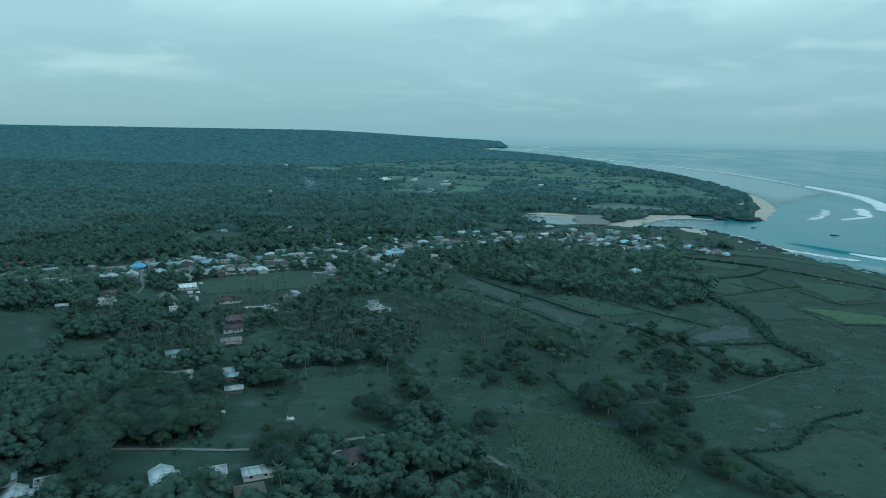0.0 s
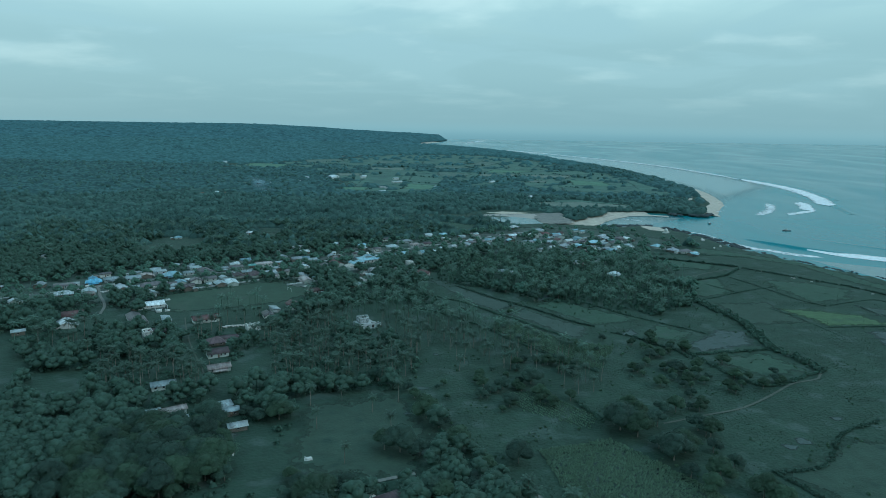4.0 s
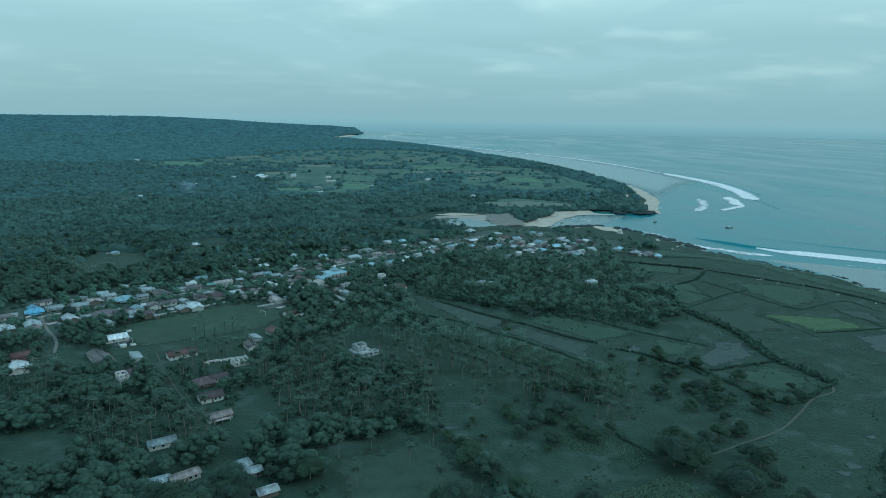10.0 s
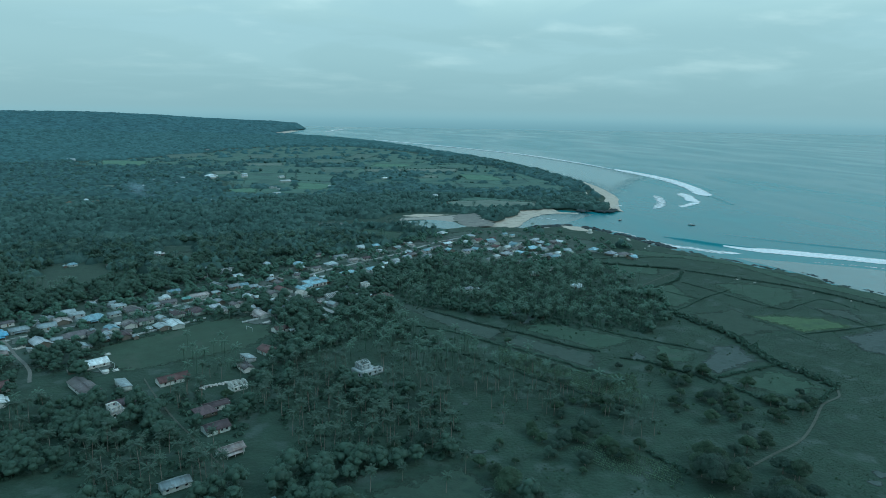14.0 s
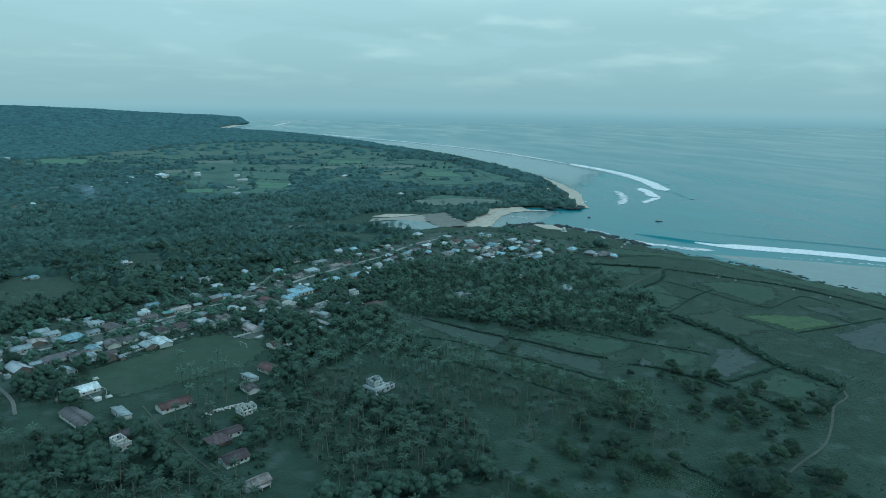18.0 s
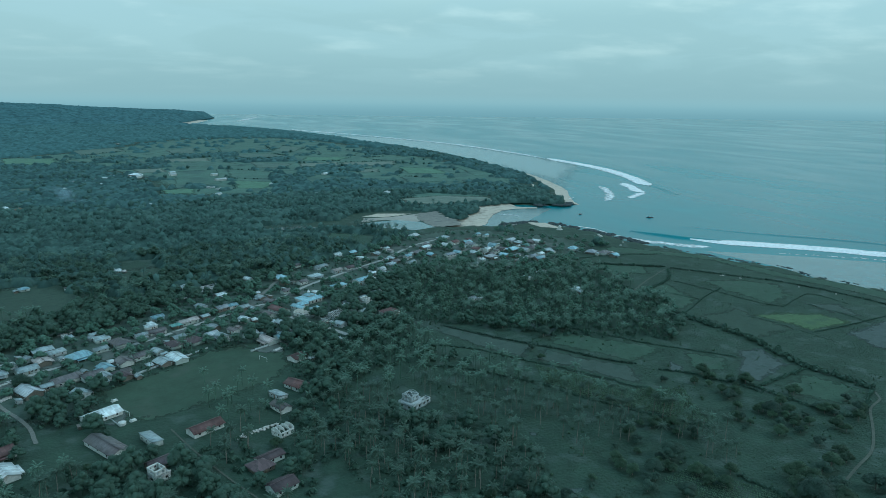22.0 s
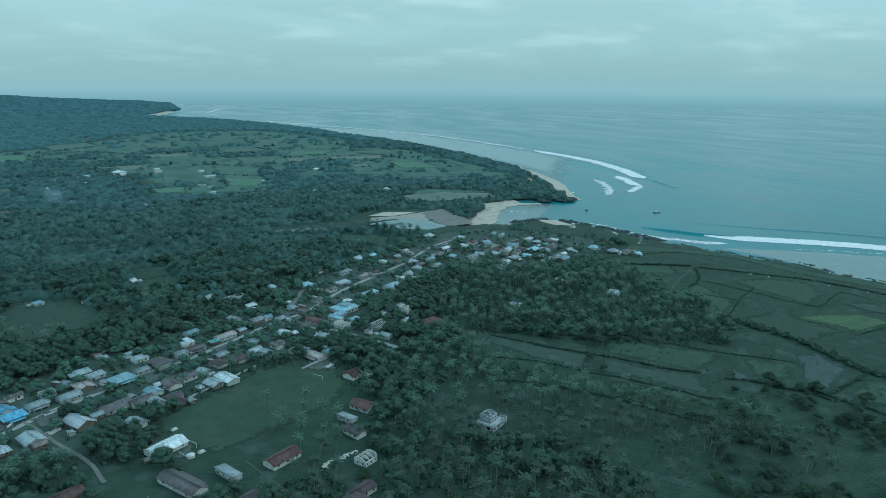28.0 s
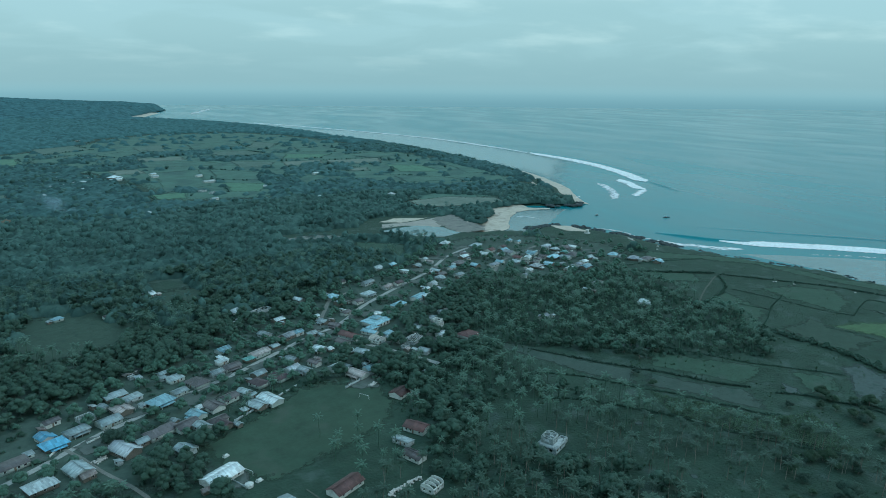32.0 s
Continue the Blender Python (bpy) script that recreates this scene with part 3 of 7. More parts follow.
def flat(name, poly, z, mat, label, category, rag=1.5, step=3.0):
    """A level piece of ground or water of any outline with a slightly ragged edge."""
    p = np.array([q for a, b in zip(poly, poly[1:] + poly[:1]) for q in curve_through([a, b], step)[:-1]])
    for q in p:
        v = noise.noise_vector((q[0] / 7, q[1] / 7, z))
        q += (v[0] * rag, v[1] * rag)
    LAYER[0] += 0.003
    return tagged(new(name, mesh(name, np.column_stack([p, np.full(len(p), z + LAYER[0])]), [list(range(len(p)))], mat)), label, category, kind="structure")


flat("beach_bay_front", [(191, 879), (217, 890), (256, 921), (288, 961), (315, 988), (340, 986), (354, 984), (365, 963), (385, 953), (380, 945), (349, 955), (322, 949), (294, 924), (268, 893), (252, 868), (238, 859), (215, 863), (189, 873)], SEA + 0.35, "sand", "pale sand beach round the head of the bay", "beach")
flat("lagoon_sand", [(118, 966), (145, 979), (188, 962), (162, 953), (141, 951)], 0.05, "sand", "pale sand bank beside the lagoon", "sand", 2.5)
flat("lagoon_flat", [(114, 952), (147, 947), (189, 957), (210, 956), (182, 917), (168, 900), (139, 931), (104, 929)], 0.06, "wet_sand", "grey wet mudflat of the lagoon", "mudflat", 2.5)
flat("landing_sand", [(187, 953), (227, 970), (218, 924), (222, 889), (214, 861), (183, 862), (173, 867), (178, 899)], 0.08, "tidal_flat", "mottled sand landing with boats drawn up", "sand", 9.0)
flat("lagoon_water", [(95, 914), (121, 924), (152, 924), (173, 902), (175, 862), (148, 855), (125, 870), (113, 890)], 0.12, "shoal", "still shallow water of the lagoon", "water", 3.0)
flat("creek_water", [(-16, 930), (6, 936), (31, 929), (47, 911), (80, 901), (100, 900), (89, 886), (36, 897), (-6, 915)], 0.12, "creek", "narrow dark creek between the woods and the glade", "water", 2.0)
flat("ledge_sand", [(299, 846), (318, 832), (317, 809), (316, 794), (297, 812), (295, 832)], 0.07, "sand", "pale sand on the rock ledge", "sand", 1.5)

SHALLOW = [[(210, 873), (226, 886), (252, 906), (280, 926), (308, 960), (350, 976), (392, 960), (400, 935), (372, 915), (330, 880), (290, 850), (262, 842), (240, 854)], [(400, 598), (392, 640), (420, 622), (480, 570), (545, 505), (600, 420), (560, 380), (440, 300), (432, 380), (412, 470), (402, 515), (406, 560)]]


def shallows(poly, label):
    """Sand or reef showing pale through thin water."""
    p = np.array([q for a, b in zip(poly, poly[1:] + poly[:1]) for q in curve_through([a, b], 6, 2.0)[:-1]])
    tagged(new("shallows", mesh("shallows", np.column_stack([p, np.full(len(p), SEA + 0.03)]), [list(range(len(p)))], "shoal")), label, "water", kind="structure")


shallows(SHALLOW[0], "pale turquoise shallows of the bay")
shallows(SHALLOW[1], "grey-green shallows over the reef flat")
soft_sheet("shallows", [(438, 2757), (523, 2625), (594, 2265), (610, 1812), (609, 1497), (586, 1294), (531, 1108), (494, 1028), (512, 1042), (604, 1162), (742, 1311), (827, 1390), (861, 1535), (869, 1648), (878, 1837), (865, 2179), (794, 2510), (646, 2735), (496, 2857)], 0.03, "shoal_thin", "pale grey-green water over the sand flat inside the reef", "water", 12, 80, SEA)
VILLAGE = [(-430, 470), (-330, 480), (-262, 498), (-200, 470), (-186, 500), (-196, 530), (-130, 562), (-84, 545), (-40, 560), (0, 575), (25, 600), (40, 650), (92, 665), (150, 650), (215, 662), (290, 690), (300, 735), (262, 800), (196, 850), (130, 835), (40, 770), (-40, 735), (-130, 700), (-200, 670), (-330, 625), (-440, 600)]
soft_sheet("village_ground", VILLAGE, 0.03, "village_earth", "trodden earth and thin grass between the village houses", "ground", 6, 22)
# ---- fields ----
patch("pitch", [(-196, 514), (-188, 480), (-170, 466), (-140, 473), (-100, 488), (-84, 512), (-84, 534), (-108, 556), (-128, 556), (-170, 530)], 0.04, "lawn", "worn grass football pitch of the village", "pitch", rag=2)
patch("field", [(5, 561), (21, 555), (38, 521), (50, 494), (64, 472), (48, 458), (27, 487), (19, 515)], 0.05, "field_bare", "bare brown tilled strip below the palm grove", rag=2.0, fade=13)
patch("field", [(76, 523), (84, 521), (101, 502), (96, 483), (78, 481), (80, 500)], 0.05, "field_grey", "pale stony clearing at the edge of the grove", rag=2.0, fade=13)
patch("field", [(64, 472), (83, 444), (101, 421), (87, 396), (74, 412), (58, 443), (48, 458)], 0.05, "field_bare", "grey-brown tilled strip between hedges", rag=2.0, fade=13)
patch("field", [(90, 498), (108, 480), (132, 446), (138, 435), (119, 424), (103, 425), (86, 449), (72, 476)], 0.05, "field_green", "green grass strip along the palm grove", rag=2.0, fade=13)
patch("field", [(45, 448), (63, 421), (76, 396), (102, 385), (82, 348), (65, 369), (46, 400), (35, 423)], 0.05, "field_dull", "young maize field in rows", rag=2.0, fade=13)
patch("field", [(117, 414), (125, 419), (126, 407), (120, 401), (113, 406)], 0.05, "field_grey", "pale stony clearing", rag=2.0, fade=13)
patch("field", [(144, 431), (165, 409), (146, 387), (122, 398)], 0.05, "field_green", "pale green rows of low crops inside a hedge", rag=2.0, fade=13)
patch("field", [(215, 550), (255, 559), (243, 504), (209, 488), (198, 499)], 0.05, "field_green", "green field near the coast", rag=2.0, fade=13)
patch("field", [(286, 549), (323, 540), (344, 509), (323, 480), (282, 470), (278, 517)], 0.05, "field_green", "green field behind the coastal hedge", rag=2.0, fade=13)
patch("field", [(244, 461), (270, 459), (301, 441), (304, 415), (254, 415), (252, 437)], 0.05, "field_bright", "bright yellow-green rice field near the coast", rag=2.0, fade=13)
patch("field", [(310, 468), (338, 451), (321, 420), (305, 439)], 0.05, "field_bare", "dull grey grass field near the coast", rag=2.0, fade=13)
patch("field", [(273, 408), (341, 413), (332, 390), (275, 354), (263, 379)], 0.05, "field_grey", "greyish dry grass field", rag=2.0, fade=13)
patch("field", [(208, 479), (252, 480), (251, 421), (201, 422), (203, 450)], 0.05, "field_dull", "dull grass field between coastal hedges", rag=2.0, fade=13)
soft_sheet("coastal_turf", [(268, 669), (318, 641), (353, 599), (355, 538), (370, 493), (379, 440), (385, 430), (404, 442), (409, 461), (394, 512), (383, 533), (381, 563), (369, 625), (331, 666), (304, 698)], 0.05, "field_green", "short green turf between the coastal hedge and the shore", "turf", 5, 12)
patch("field", [(178, 415), (197, 412), (190, 381), (146, 371), (143, 384)], 0.05, "field_grey", "pale grey bare field inside a hedge")
patch("field", [(150, 367), (187, 373), (196, 340), (162, 329), (152, 348)], 0.05, "field_green", "green field inside a hedge")
patch("field", [(27, 263), (60, 272), (90, 222), (70, 196), (31, 204)], 0.05, "field_bare", "ripening maize field")
patch("field", [(-72, 318), (-22, 326), (-8, 280), (-20, 240), (-58, 244), (-72, 258)], 0.05, "field_dull", "rough grass clearing among trees", rag=5, fade=16)
patch("field", [(113, 240), (161, 269), (200, 258), (200, 190), (150, 190), (124, 212)], 0.05, "field_dull", "dry greyish grass field")
patch("field", [(236, 640), (285, 612), (262, 580), (226, 600)], 0.05, "field_green", "green grass field below the coastal houses")
patch("field", [(232, 1096), (277, 1044), (265, 1006), (203, 1027)], 0.05, "field_bare", "pale bare field behind the lagoon")
patch("field", [(-101, 1290), (-45, 1275), (-55, 1230), (-94, 1245)], 0.05, "field_green", "green field in the woods")
patch("field", [(45, 885), (96, 842), (66, 790), (30, 841)], 0.05, "field_green", "green glade behind the village")
for spot, r in (((-3, 376), 4), ((12, 425), 3.5), ((-8, 300), 4), ((-14, 330), 4), ((139, 264), 5), ((131, 259), 4), ((-20, 300), 3), ((168, 283), 4)):
    patch("bare_ground", [(spot[0] + r * 1.0 * math.cos(a) * rng.uniform(0.7, 1.2), spot[1] + r * 0.7 * math.sin(a) * rng.uniform(0.7, 1.2)) for a in np.linspace(0, 5.5, 8)], 0.06, "field_grey", "patch of pale bare stony soil", "bare soil")


def lane(name, pts, width, mat, label, z=0.08):
    line = curve_through(pts, 5, 0.5)
    LAYER[0] += 0.006
    band(name, line, width / 2, width / 2, z + LAYER[0], z + LAYER[0], mat, label, "road")
    return line


ROADS = [
    lane("road", [(-330, 492), (-296, 512), (-267, 528), (-237, 550), (-213, 563), (-188, 577), (-155, 593), (-129, 609), (-105, 624), (-69, 642), (-36, 672), (-7, 692), (30, 716), (61, 736), (103, 774), (150, 800)], 3.7, "road_dust", "pale paved village road"),
    lane("road", [(-250, 545), (-243, 531), (-235, 513), (-229, 501), (-221, 484), (-217, 466)], 1.9, "dirt", "pale dirt lane towards the fields"),
    lane("road", [(-185, 232), (-132, 233), (-105, 234), (-71, 235), (-49, 240), (-22, 249)], 2.0, "dirt", "narrow pale concrete lane"),
    lane("road", [(10, 246), (21, 229), (38, 205), (52, 180)], 1.9, "dirt", "narrow pale concrete lane among trees"),
    lane("track", [(88, 284), (105, 289), (133, 298), (157, 313), (175, 325), (191, 330), (199, 342), (198, 352)], 1.3, "rut", "two-rutted dirt track along the hedge"),
    lane("road", [(-300, 655), (-258, 686), (-220, 714), (-183, 739), (-150, 742), (-100, 722)], 3.0, "dirt", "pale dirt lane behind the village"),
    lane("road", [(-351, 508), (-343, 533), (-341, 551), (-329, 562)], 3.5, "road_dust", "pale lane at the village's end"),
    lane("road", [(-70, 604), (-62, 588), (-56, 576), (-48, 560), (-40, 544)], 4.0, "road_dust", "pale village side road"),
    lane("road", [(-88, 636), (-70, 670), (-52, 700), (-30, 712)], 3.0, "dirt", "pale village lane"),
    lane("road", [(110, 700), (140, 730), (178, 752), (220, 770)], 3.5, "dirt", "pale lane in the coastal hamlet"),
    lane("track", [(202, 542), (240, 566), (287, 591)], 1.5, "rut", "faint dirt track to the coast"),
    lane("track", [(-160, 455), (-153, 432), (-146, 411), (-134, 380), (-120, 347)], 0.8, "rut", "narrow footpath between yards"),
    lane("road", [(-295, 2239), (-222, 2288), (-156, 2404), (-100, 2531)], 9.0, "road_dust", "pale far road through the fields", 1.8),
]

for k, q in enumerate(ROADS[0][::5]):
    side = 1 if k % 2 else -1
    cx, cy = q[0] - 8 * side * 0.5, q[1] + 8 * side
    patch("yard", [(cx + 13 * math.cos(a) * rng.uniform(0.7, 1.25), cy + 10 * math.sin(a) * rng.uniform(0.7, 1.25)) for a in np.linspace(0, 5.6, 9)], 0.05, "yard_earth", "trodden pale earth of a yard by the road", "yard", fade=4.0)
for cx, cy, r in ((-186, 480, 9), (-92, 545, 12), (-55, 600, 14), (-20, 590, 14), (-80, 625, 12), (-35, 650, 14), (190, 745, 20), (225, 735, 18), (150, 750, 16), (250, 720, 12), (-100, 285, 8), (-205, 630, 12)):
    patch("yard", [(cx + r * math.cos(a) * rng.uniform(0.7, 1.25), cy + r * math.sin(a) * rng.uniform(0.7, 1.25)) for a in np.linspace(0, 5.6, 9)], 0.05, "yard_earth", "trodden pale earth between houses", "yard", fade=4.0)

# ---- vegetation ----
def unit(v):
    return v / (np.linalg.norm(v, axis=-1, keepdims=True) + 1e-9)


def ico(sub):
    b = bmesh.new()
    bmesh.ops.create_icosphere(b, subdivisions=sub, radius=1)
    v = np.array([p.co[:] for p in b.verts])
    f = np.array([[p.index for p in q.verts] for q in b.faces])
    b.free()
    return v, f


def tri(f):
    f = np.asarray(f)
    return f if f.shape[1] == 3 else np.concatenate([f[:, [0, 1, 2]], f[:, [0, 2, 3]]])


def leaf_cloud(r, lobes, n, size, core=1, squash=0.8, three=False):
    """Leaf tufts set over the lobes of a crown, with a lumpy core behind them."""
    C, R = lobes[:, :3], lobes[:, 3]
    pick = r.choice(len(C), n, p=R ** 2 / (R ** 2).sum())
    d = unit(r.normal(size=(n, 3)))
    d[:, 2] = np.where(d[:, 2] < -0.25, -d[:, 2] * 0.6, d[:, 2])
    d = unit(d)
    p = C[pick] + d * (R[pick] * r.uniform(0.82, 1.12, n))[:, None] * (1, 1, squash)
    nrm = unit(d + (0, 0, 0.7 if three else 0.25) + r.normal(0, 0.3 if three else 0.5, (n, 3)))
    a = unit(np.cross(nrm, r.normal(size=(n, 3))))
    b = np.cross(nrm, a)
    s = (size * r.uniform(0.6, 1.35, n))[:, None]
    V = np.stack([p - a * s - b * s * 0.5, p + a * s * 0.3 - b * s * 0.75, p + a * s + b * s * 0.45 - nrm * s * 0.25, p - a * s * 0.35 + b * s * 0.8], 1).reshape(-1, 3)
    F = np.arange(4 * n).reshape(-1, 4)
    if three:
        F = F[:, [0, 2, 3]] if n % 2 else F[:, [0, 1, 2]]
    pieces = [(V, tri(F))]
    if core:
        iv, jf = ico(core)
        for c, q in zip(C, R):
            v = iv * q * (0.86 if core == 1 else 0.80) * r.uniform(0.82, 1.1, (len(iv), 1)) * (1, 1, squash) + c
            pieces.append((v, jf))
    return joined(pieces)


def tube(pts, radii, k=6):
    pts, V = np.asarray(pts, float), []
    for p, q in zip(pts, radii):
        a = np.arange(k) * 2 * math.pi / k
        V.append(np.column_stack([p[0] + q * np.cos(a), p[1] + q * np.sin(a), np.full(k, p[2])]))
    F = [(i * k + j, i * k + (j + 1) % k, (i + 1) * k + (j + 1) % k, (i + 1) * k + j) for i in range(len(pts) - 1) for j in range(k)]
    return np.concatenate(V), tri(F)


def broadleaf(seed, h, w, lobes, tufts, size, core=1, clear=0.3, three=False):
    """Trunk with limbs and a crown of tufted lobes; returns (trunk, crown)."""
    r = np.random.default_rng(seed)
    L = []
    for i in range(lobes):
        a, q = i * 2.4 + r.uniform(0, 0.8), w * 0.5 * math.sqrt((i + 0.3) / lobes) * 0.78
        L.append((q * math.cos(a), q * math.sin(a), h * (0.80 - 0.52 * (q / w * 2) ** 1.6 + r.uniform(-0.07, 0.07)), w * r.uniform(0.24, 0.33)))
    L = np.array(L)
    L[:, 2] = np.maximum(L[:, 2], h * clear * 0.7 + L[:, 3] * 0.6)
    crown = leaf_cloud(r, L, tufts, size, core, three=three)
    fork = h * clear
    wood = [tube([(0, 0, -0.3), (0.1, 0, fork * 0.5), (0, 0.1, fork), (0, 0, h * 0.62)], [h * 0.030, h * 0.022, h * 0.019, h * 0.008])]
    for c in L[:: max(1, lobes // 5)]:
        wood.append(tube([(0, 0, fork * 0.9), (c[0] * 0.5, c[1] * 0.5, (fork + c[2]) / 2), (c[0], c[1], c[2])], [h * 0.013, h * 0.009, h * 0.004], 5))
    return joined(wood), crown


def palm(seed, h, fronds, segs, reach, leaflets=8):
    """Leaning ringed trunk and arching feathered fronds; returns (trunk, crown)."""
    r = np.random.default_rng(seed)
    lean = r.uniform(-0.08, 0.08, 2)
    t = np.linspace(0, 1, 6)
    pts = np.column_stack([lean[0] * h * t ** 1.7, lean[1] * h * t ** 1.7, h * t - 0.3 * (1 - t)])
    trunk = tube(pts, 0.17 - 0.06 * t ** 0.5, 5)
    top, pieces = pts[-1], []
    for i in range(fronds):
        a = i * 2.399 + r.uniform(-0.2, 0.2)
        rise = 1.2 - 2.0 * (i / fronds) + r.uniform(-0.15, 0.15)
        s = np.linspace(0, 1, segs + 1)
        L = reach * r.uniform(0.85, 1.15)
        out, z = L * (s * 0.95 - 0.12 * s * s), L * (rise * s - (0.32 + 0.26 * rise) * s * s)
        c = np.column_stack([top[0] + out * math.cos(a), top[1] + out * math.sin(a), top[2] + z])
        side = np.array([-math.sin(a), math.cos(a), 0])
        ahead = np.array([math.cos(a), math.sin(a), 0])
        rib = np.concatenate([c - side * 0.05, c + side * 0.05])
        m = segs + 1
        pieces.append((rib, tri([(j, j + 1, m + j + 1, m + j) for j in range(segs)])))
        k = leaflets
        u = (np.arange(k) + 0.6) / k
        root = np.column_stack([np.interp(u, s, c[:, q]) for q in range(3)])
        wd = (reach * 0.22 * np.sin(np.pi * (0.14 + 0.80 * u)))[:, None]
        half = L / k * 0.72
        for sg in (-1, 1):
            tip = root + side * wd * sg + ahead * wd * 0.5 + np.array([0, 0, -0.25]) * wd * r.uniform(0.7, 1.4, (k, 1))
            V = np.stack([root - ahead * half, root + ahead * half, tip], 1).reshape(-1, 3)
            pieces.append((V, np.arange(3 * k).reshape(-1, 3)))
    return trunk, joined(pieces)


def tree_thing(kind, trunk, crown, leaf, label, category):
    e = tagged(new(kind), label, category)
    part("trunk", mesh("trunk", *trunk, "bark", True), e)
    part("crown", mesh("crown", *crown, leaf), e)
    return e


def scatter(name, templates, xy, scales, mat, label, category, sink=0.0, z=None, smooth=False):
    """One mesh of many turned and scaled copies of a few shapes."""
    V, F, o = [], [], 0
    zz = ground_height(xy[:, 0], xy[:, 1]) if z is None else z
    which = rng.integers(len(templates), size=len(xy))
    for k, (tv, tf) in enumerate(templates):
        m = np.nonzero(which == k)[0]
        if not len(m):
            continue
        a, s = rng.uniform(0, 6.283, len(m)), scales[m]
        c, sn = np.cos(a)[:, None], np.sin(a)[:, None]
        X = (tv[None, :, 0] * c - tv[None, :, 1] * sn) * s[:, None] + xy[m, 0][:, None]
        Y = (tv[None, :, 0] * sn + tv[None, :, 1] * c) * s[:, None] + xy[m, 1][:, None]
        Z = tv[None, :, 2] * s[:, None] * rng.uniform(0.85, 1.15, (len(m), 1)) + zz[m][:, None] - sink
        V.append(np.stack([X, Y, Z], -1).reshape(-1, 3))
        F.append((tf[None] + (np.arange(len(m)) * len(tv))[:, None, None] + o).reshape(-1, 3))
        o += len(m) * len(tv)
    return tagged(new(name, mesh(name, np.concatenate(V), np.concatenate(F), mat, smooth)), label, category, kind="stuff")


# ---- where things grow ----
HOUSES = []
OPEN = [(5, 562), (34, 535), (59, 512), (86, 484), (118, 466), (153, 446), (190, 470), (222, 524), (230, 590), (224, 640), (240, 668), (300, 690), (310, 735), (262, 806), (240, 840), (420, 900), (480, 480), (520, -200), (110, -200), (60, 170), (-8, 280), (-22, 330), (-10, 374), (25, 440), (0, 500)]
SCATTER = [(-70, 473), (-16, 484), (29, 452), (62, 394), (84, 347), (66, 312), (36, 332), (5, 352), (-10, 384), (-34, 407), (-57, 424), (-72, 446)]
GROVE = [(100, 690), (155, 632), (176, 572), (206, 512), (170, 460), (143, 450), (110, 482), (96, 515), (60, 525), (20, 560), (30, 600), (60, 650)]
BARE = [
    [(215, 800), (300, 826), (340, 800), (345, 700), (312, 690), (290, 740), (262, 800)],
    [(-194, 512), (-188, 484), (-170, 470), (-138, 478), (-104, 490), (-88, 512), (-88, 534), (-108, 552), (-128, 552), (-168, 528)],
    [(-72, 322), (-20, 328), (-10, 285), (-20, 240), (-60, 241), (-76, 256)],
    [(-299, 419), (-245, 411), (-218, 372), (-210, 350), (-204, 321), (-221, 305)],
    [(-101, 296), (-82, 296), (-65, 240), (-84, 237)],
    [(-180, 830), (-142, 830), (-143, 735), (-179, 748)],
    [(-262, 771), (-218, 747), (-202, 690), (-244, 664), (-275, 703)],
    [(45, 890), (96, 846), (66, 786), (26, 841)],
    [(80, 955), (112, 992), (150, 998), (204, 984), (212, 962), (232, 968), (222, 905), (230, 890), (266, 926), (300, 985), (380, 992), (400, 940), (300, 826), (262, 820), (228, 818), (190, 812), (150, 826), (118, 850), (90, 890), (-20, 905), (-20, 955)],
    [(599, 1371), (572, 1272), (533, 1165), (497, 1083), (447, 1026), (460, 982), (501, 1024), (536, 1090), (558, 1147), (588, 1236), (605, 1323)],
    [(-104, 1294), (-42, 1279), (-52, 1226), (-96, 1241)],
    [(232, 1100), (281, 1046), (267, 1002), (199, 1027)],
    [(-118, 231), (-62, 232), (-62, 212), (-118, 212)],
    [(-195, 481), (-160, 429), (-134, 432), (-123, 451), (-95, 476), (-85, 526), (-88, 559), (-145, 543), (-184, 505)],
    [(-107, 392), (-96, 398), (-91, 366), (-88, 349), (-101, 324), (-111, 316), (-114, 332), (-117, 352), (-122, 366), (-112, 372)],
    [(-209, 359), (-192, 363), (-175, 352), (-167, 326), (-201, 332)],
    [(-217, 473), (-206, 474), (-188, 439), (-188, 428), (-213, 437)],
    [(58, 556), (86, 560), (86, 586), (60, 586)],
    [(-10, 556), (14, 560), (14, 580), (-10, 580)],
    [(-134, 446), (-112, 452), (-102, 430), (-112, 410), (-128, 416)],
    [(-228, 489), (-196, 463), (-177, 431), (-193, 426), (-220, 437)],
]


def open_ground(x, y):
    r = inside(x, y, OPEN)
    for b in BARE:
        r |= inside(x, y, b)
    return r


def jitter_grid(x0, x1, y0, y1, d):
    a, b = np.meshgrid(np.arange(x0, x1, d), np.arange(y0, y1, d))
    a, b = a.ravel(), b.ravel()
    return a + rng.uniform(-0.45, 0.45, a.size) * d, b + rng.uniform(-0.45, 0.45, b.size) * d


def lumps(x, y, s, z=0.0):
    return np.array([noise.noise((a / s, b / s, z)) for a, b in zip(x, y)])

# ---- buildings ----
ribbed("roof_zinc", (0.14, 0.19, 0.20), (0.25, 0.32, 0.33), rust_at=0.58)
ribbed("roof_pale", (0.30, 0.37, 0.38), (0.43, 0.51, 0.52), rust_at=0.62)
ribbed("roof_white", (0.38, 0.44, 0.44), (0.50, 0.56, 0.56), rust_at=0.64)
ribbed("roof_tin", (0.31, 0.37, 0.37), (0.44, 0.50, 0.50), rust_at=0.60)
ribbed("roof_blue", (0.14, 0.28, 0.33), (0.22, 0.38, 0.43), (0.17, 0.19, 0.19), 0.60)
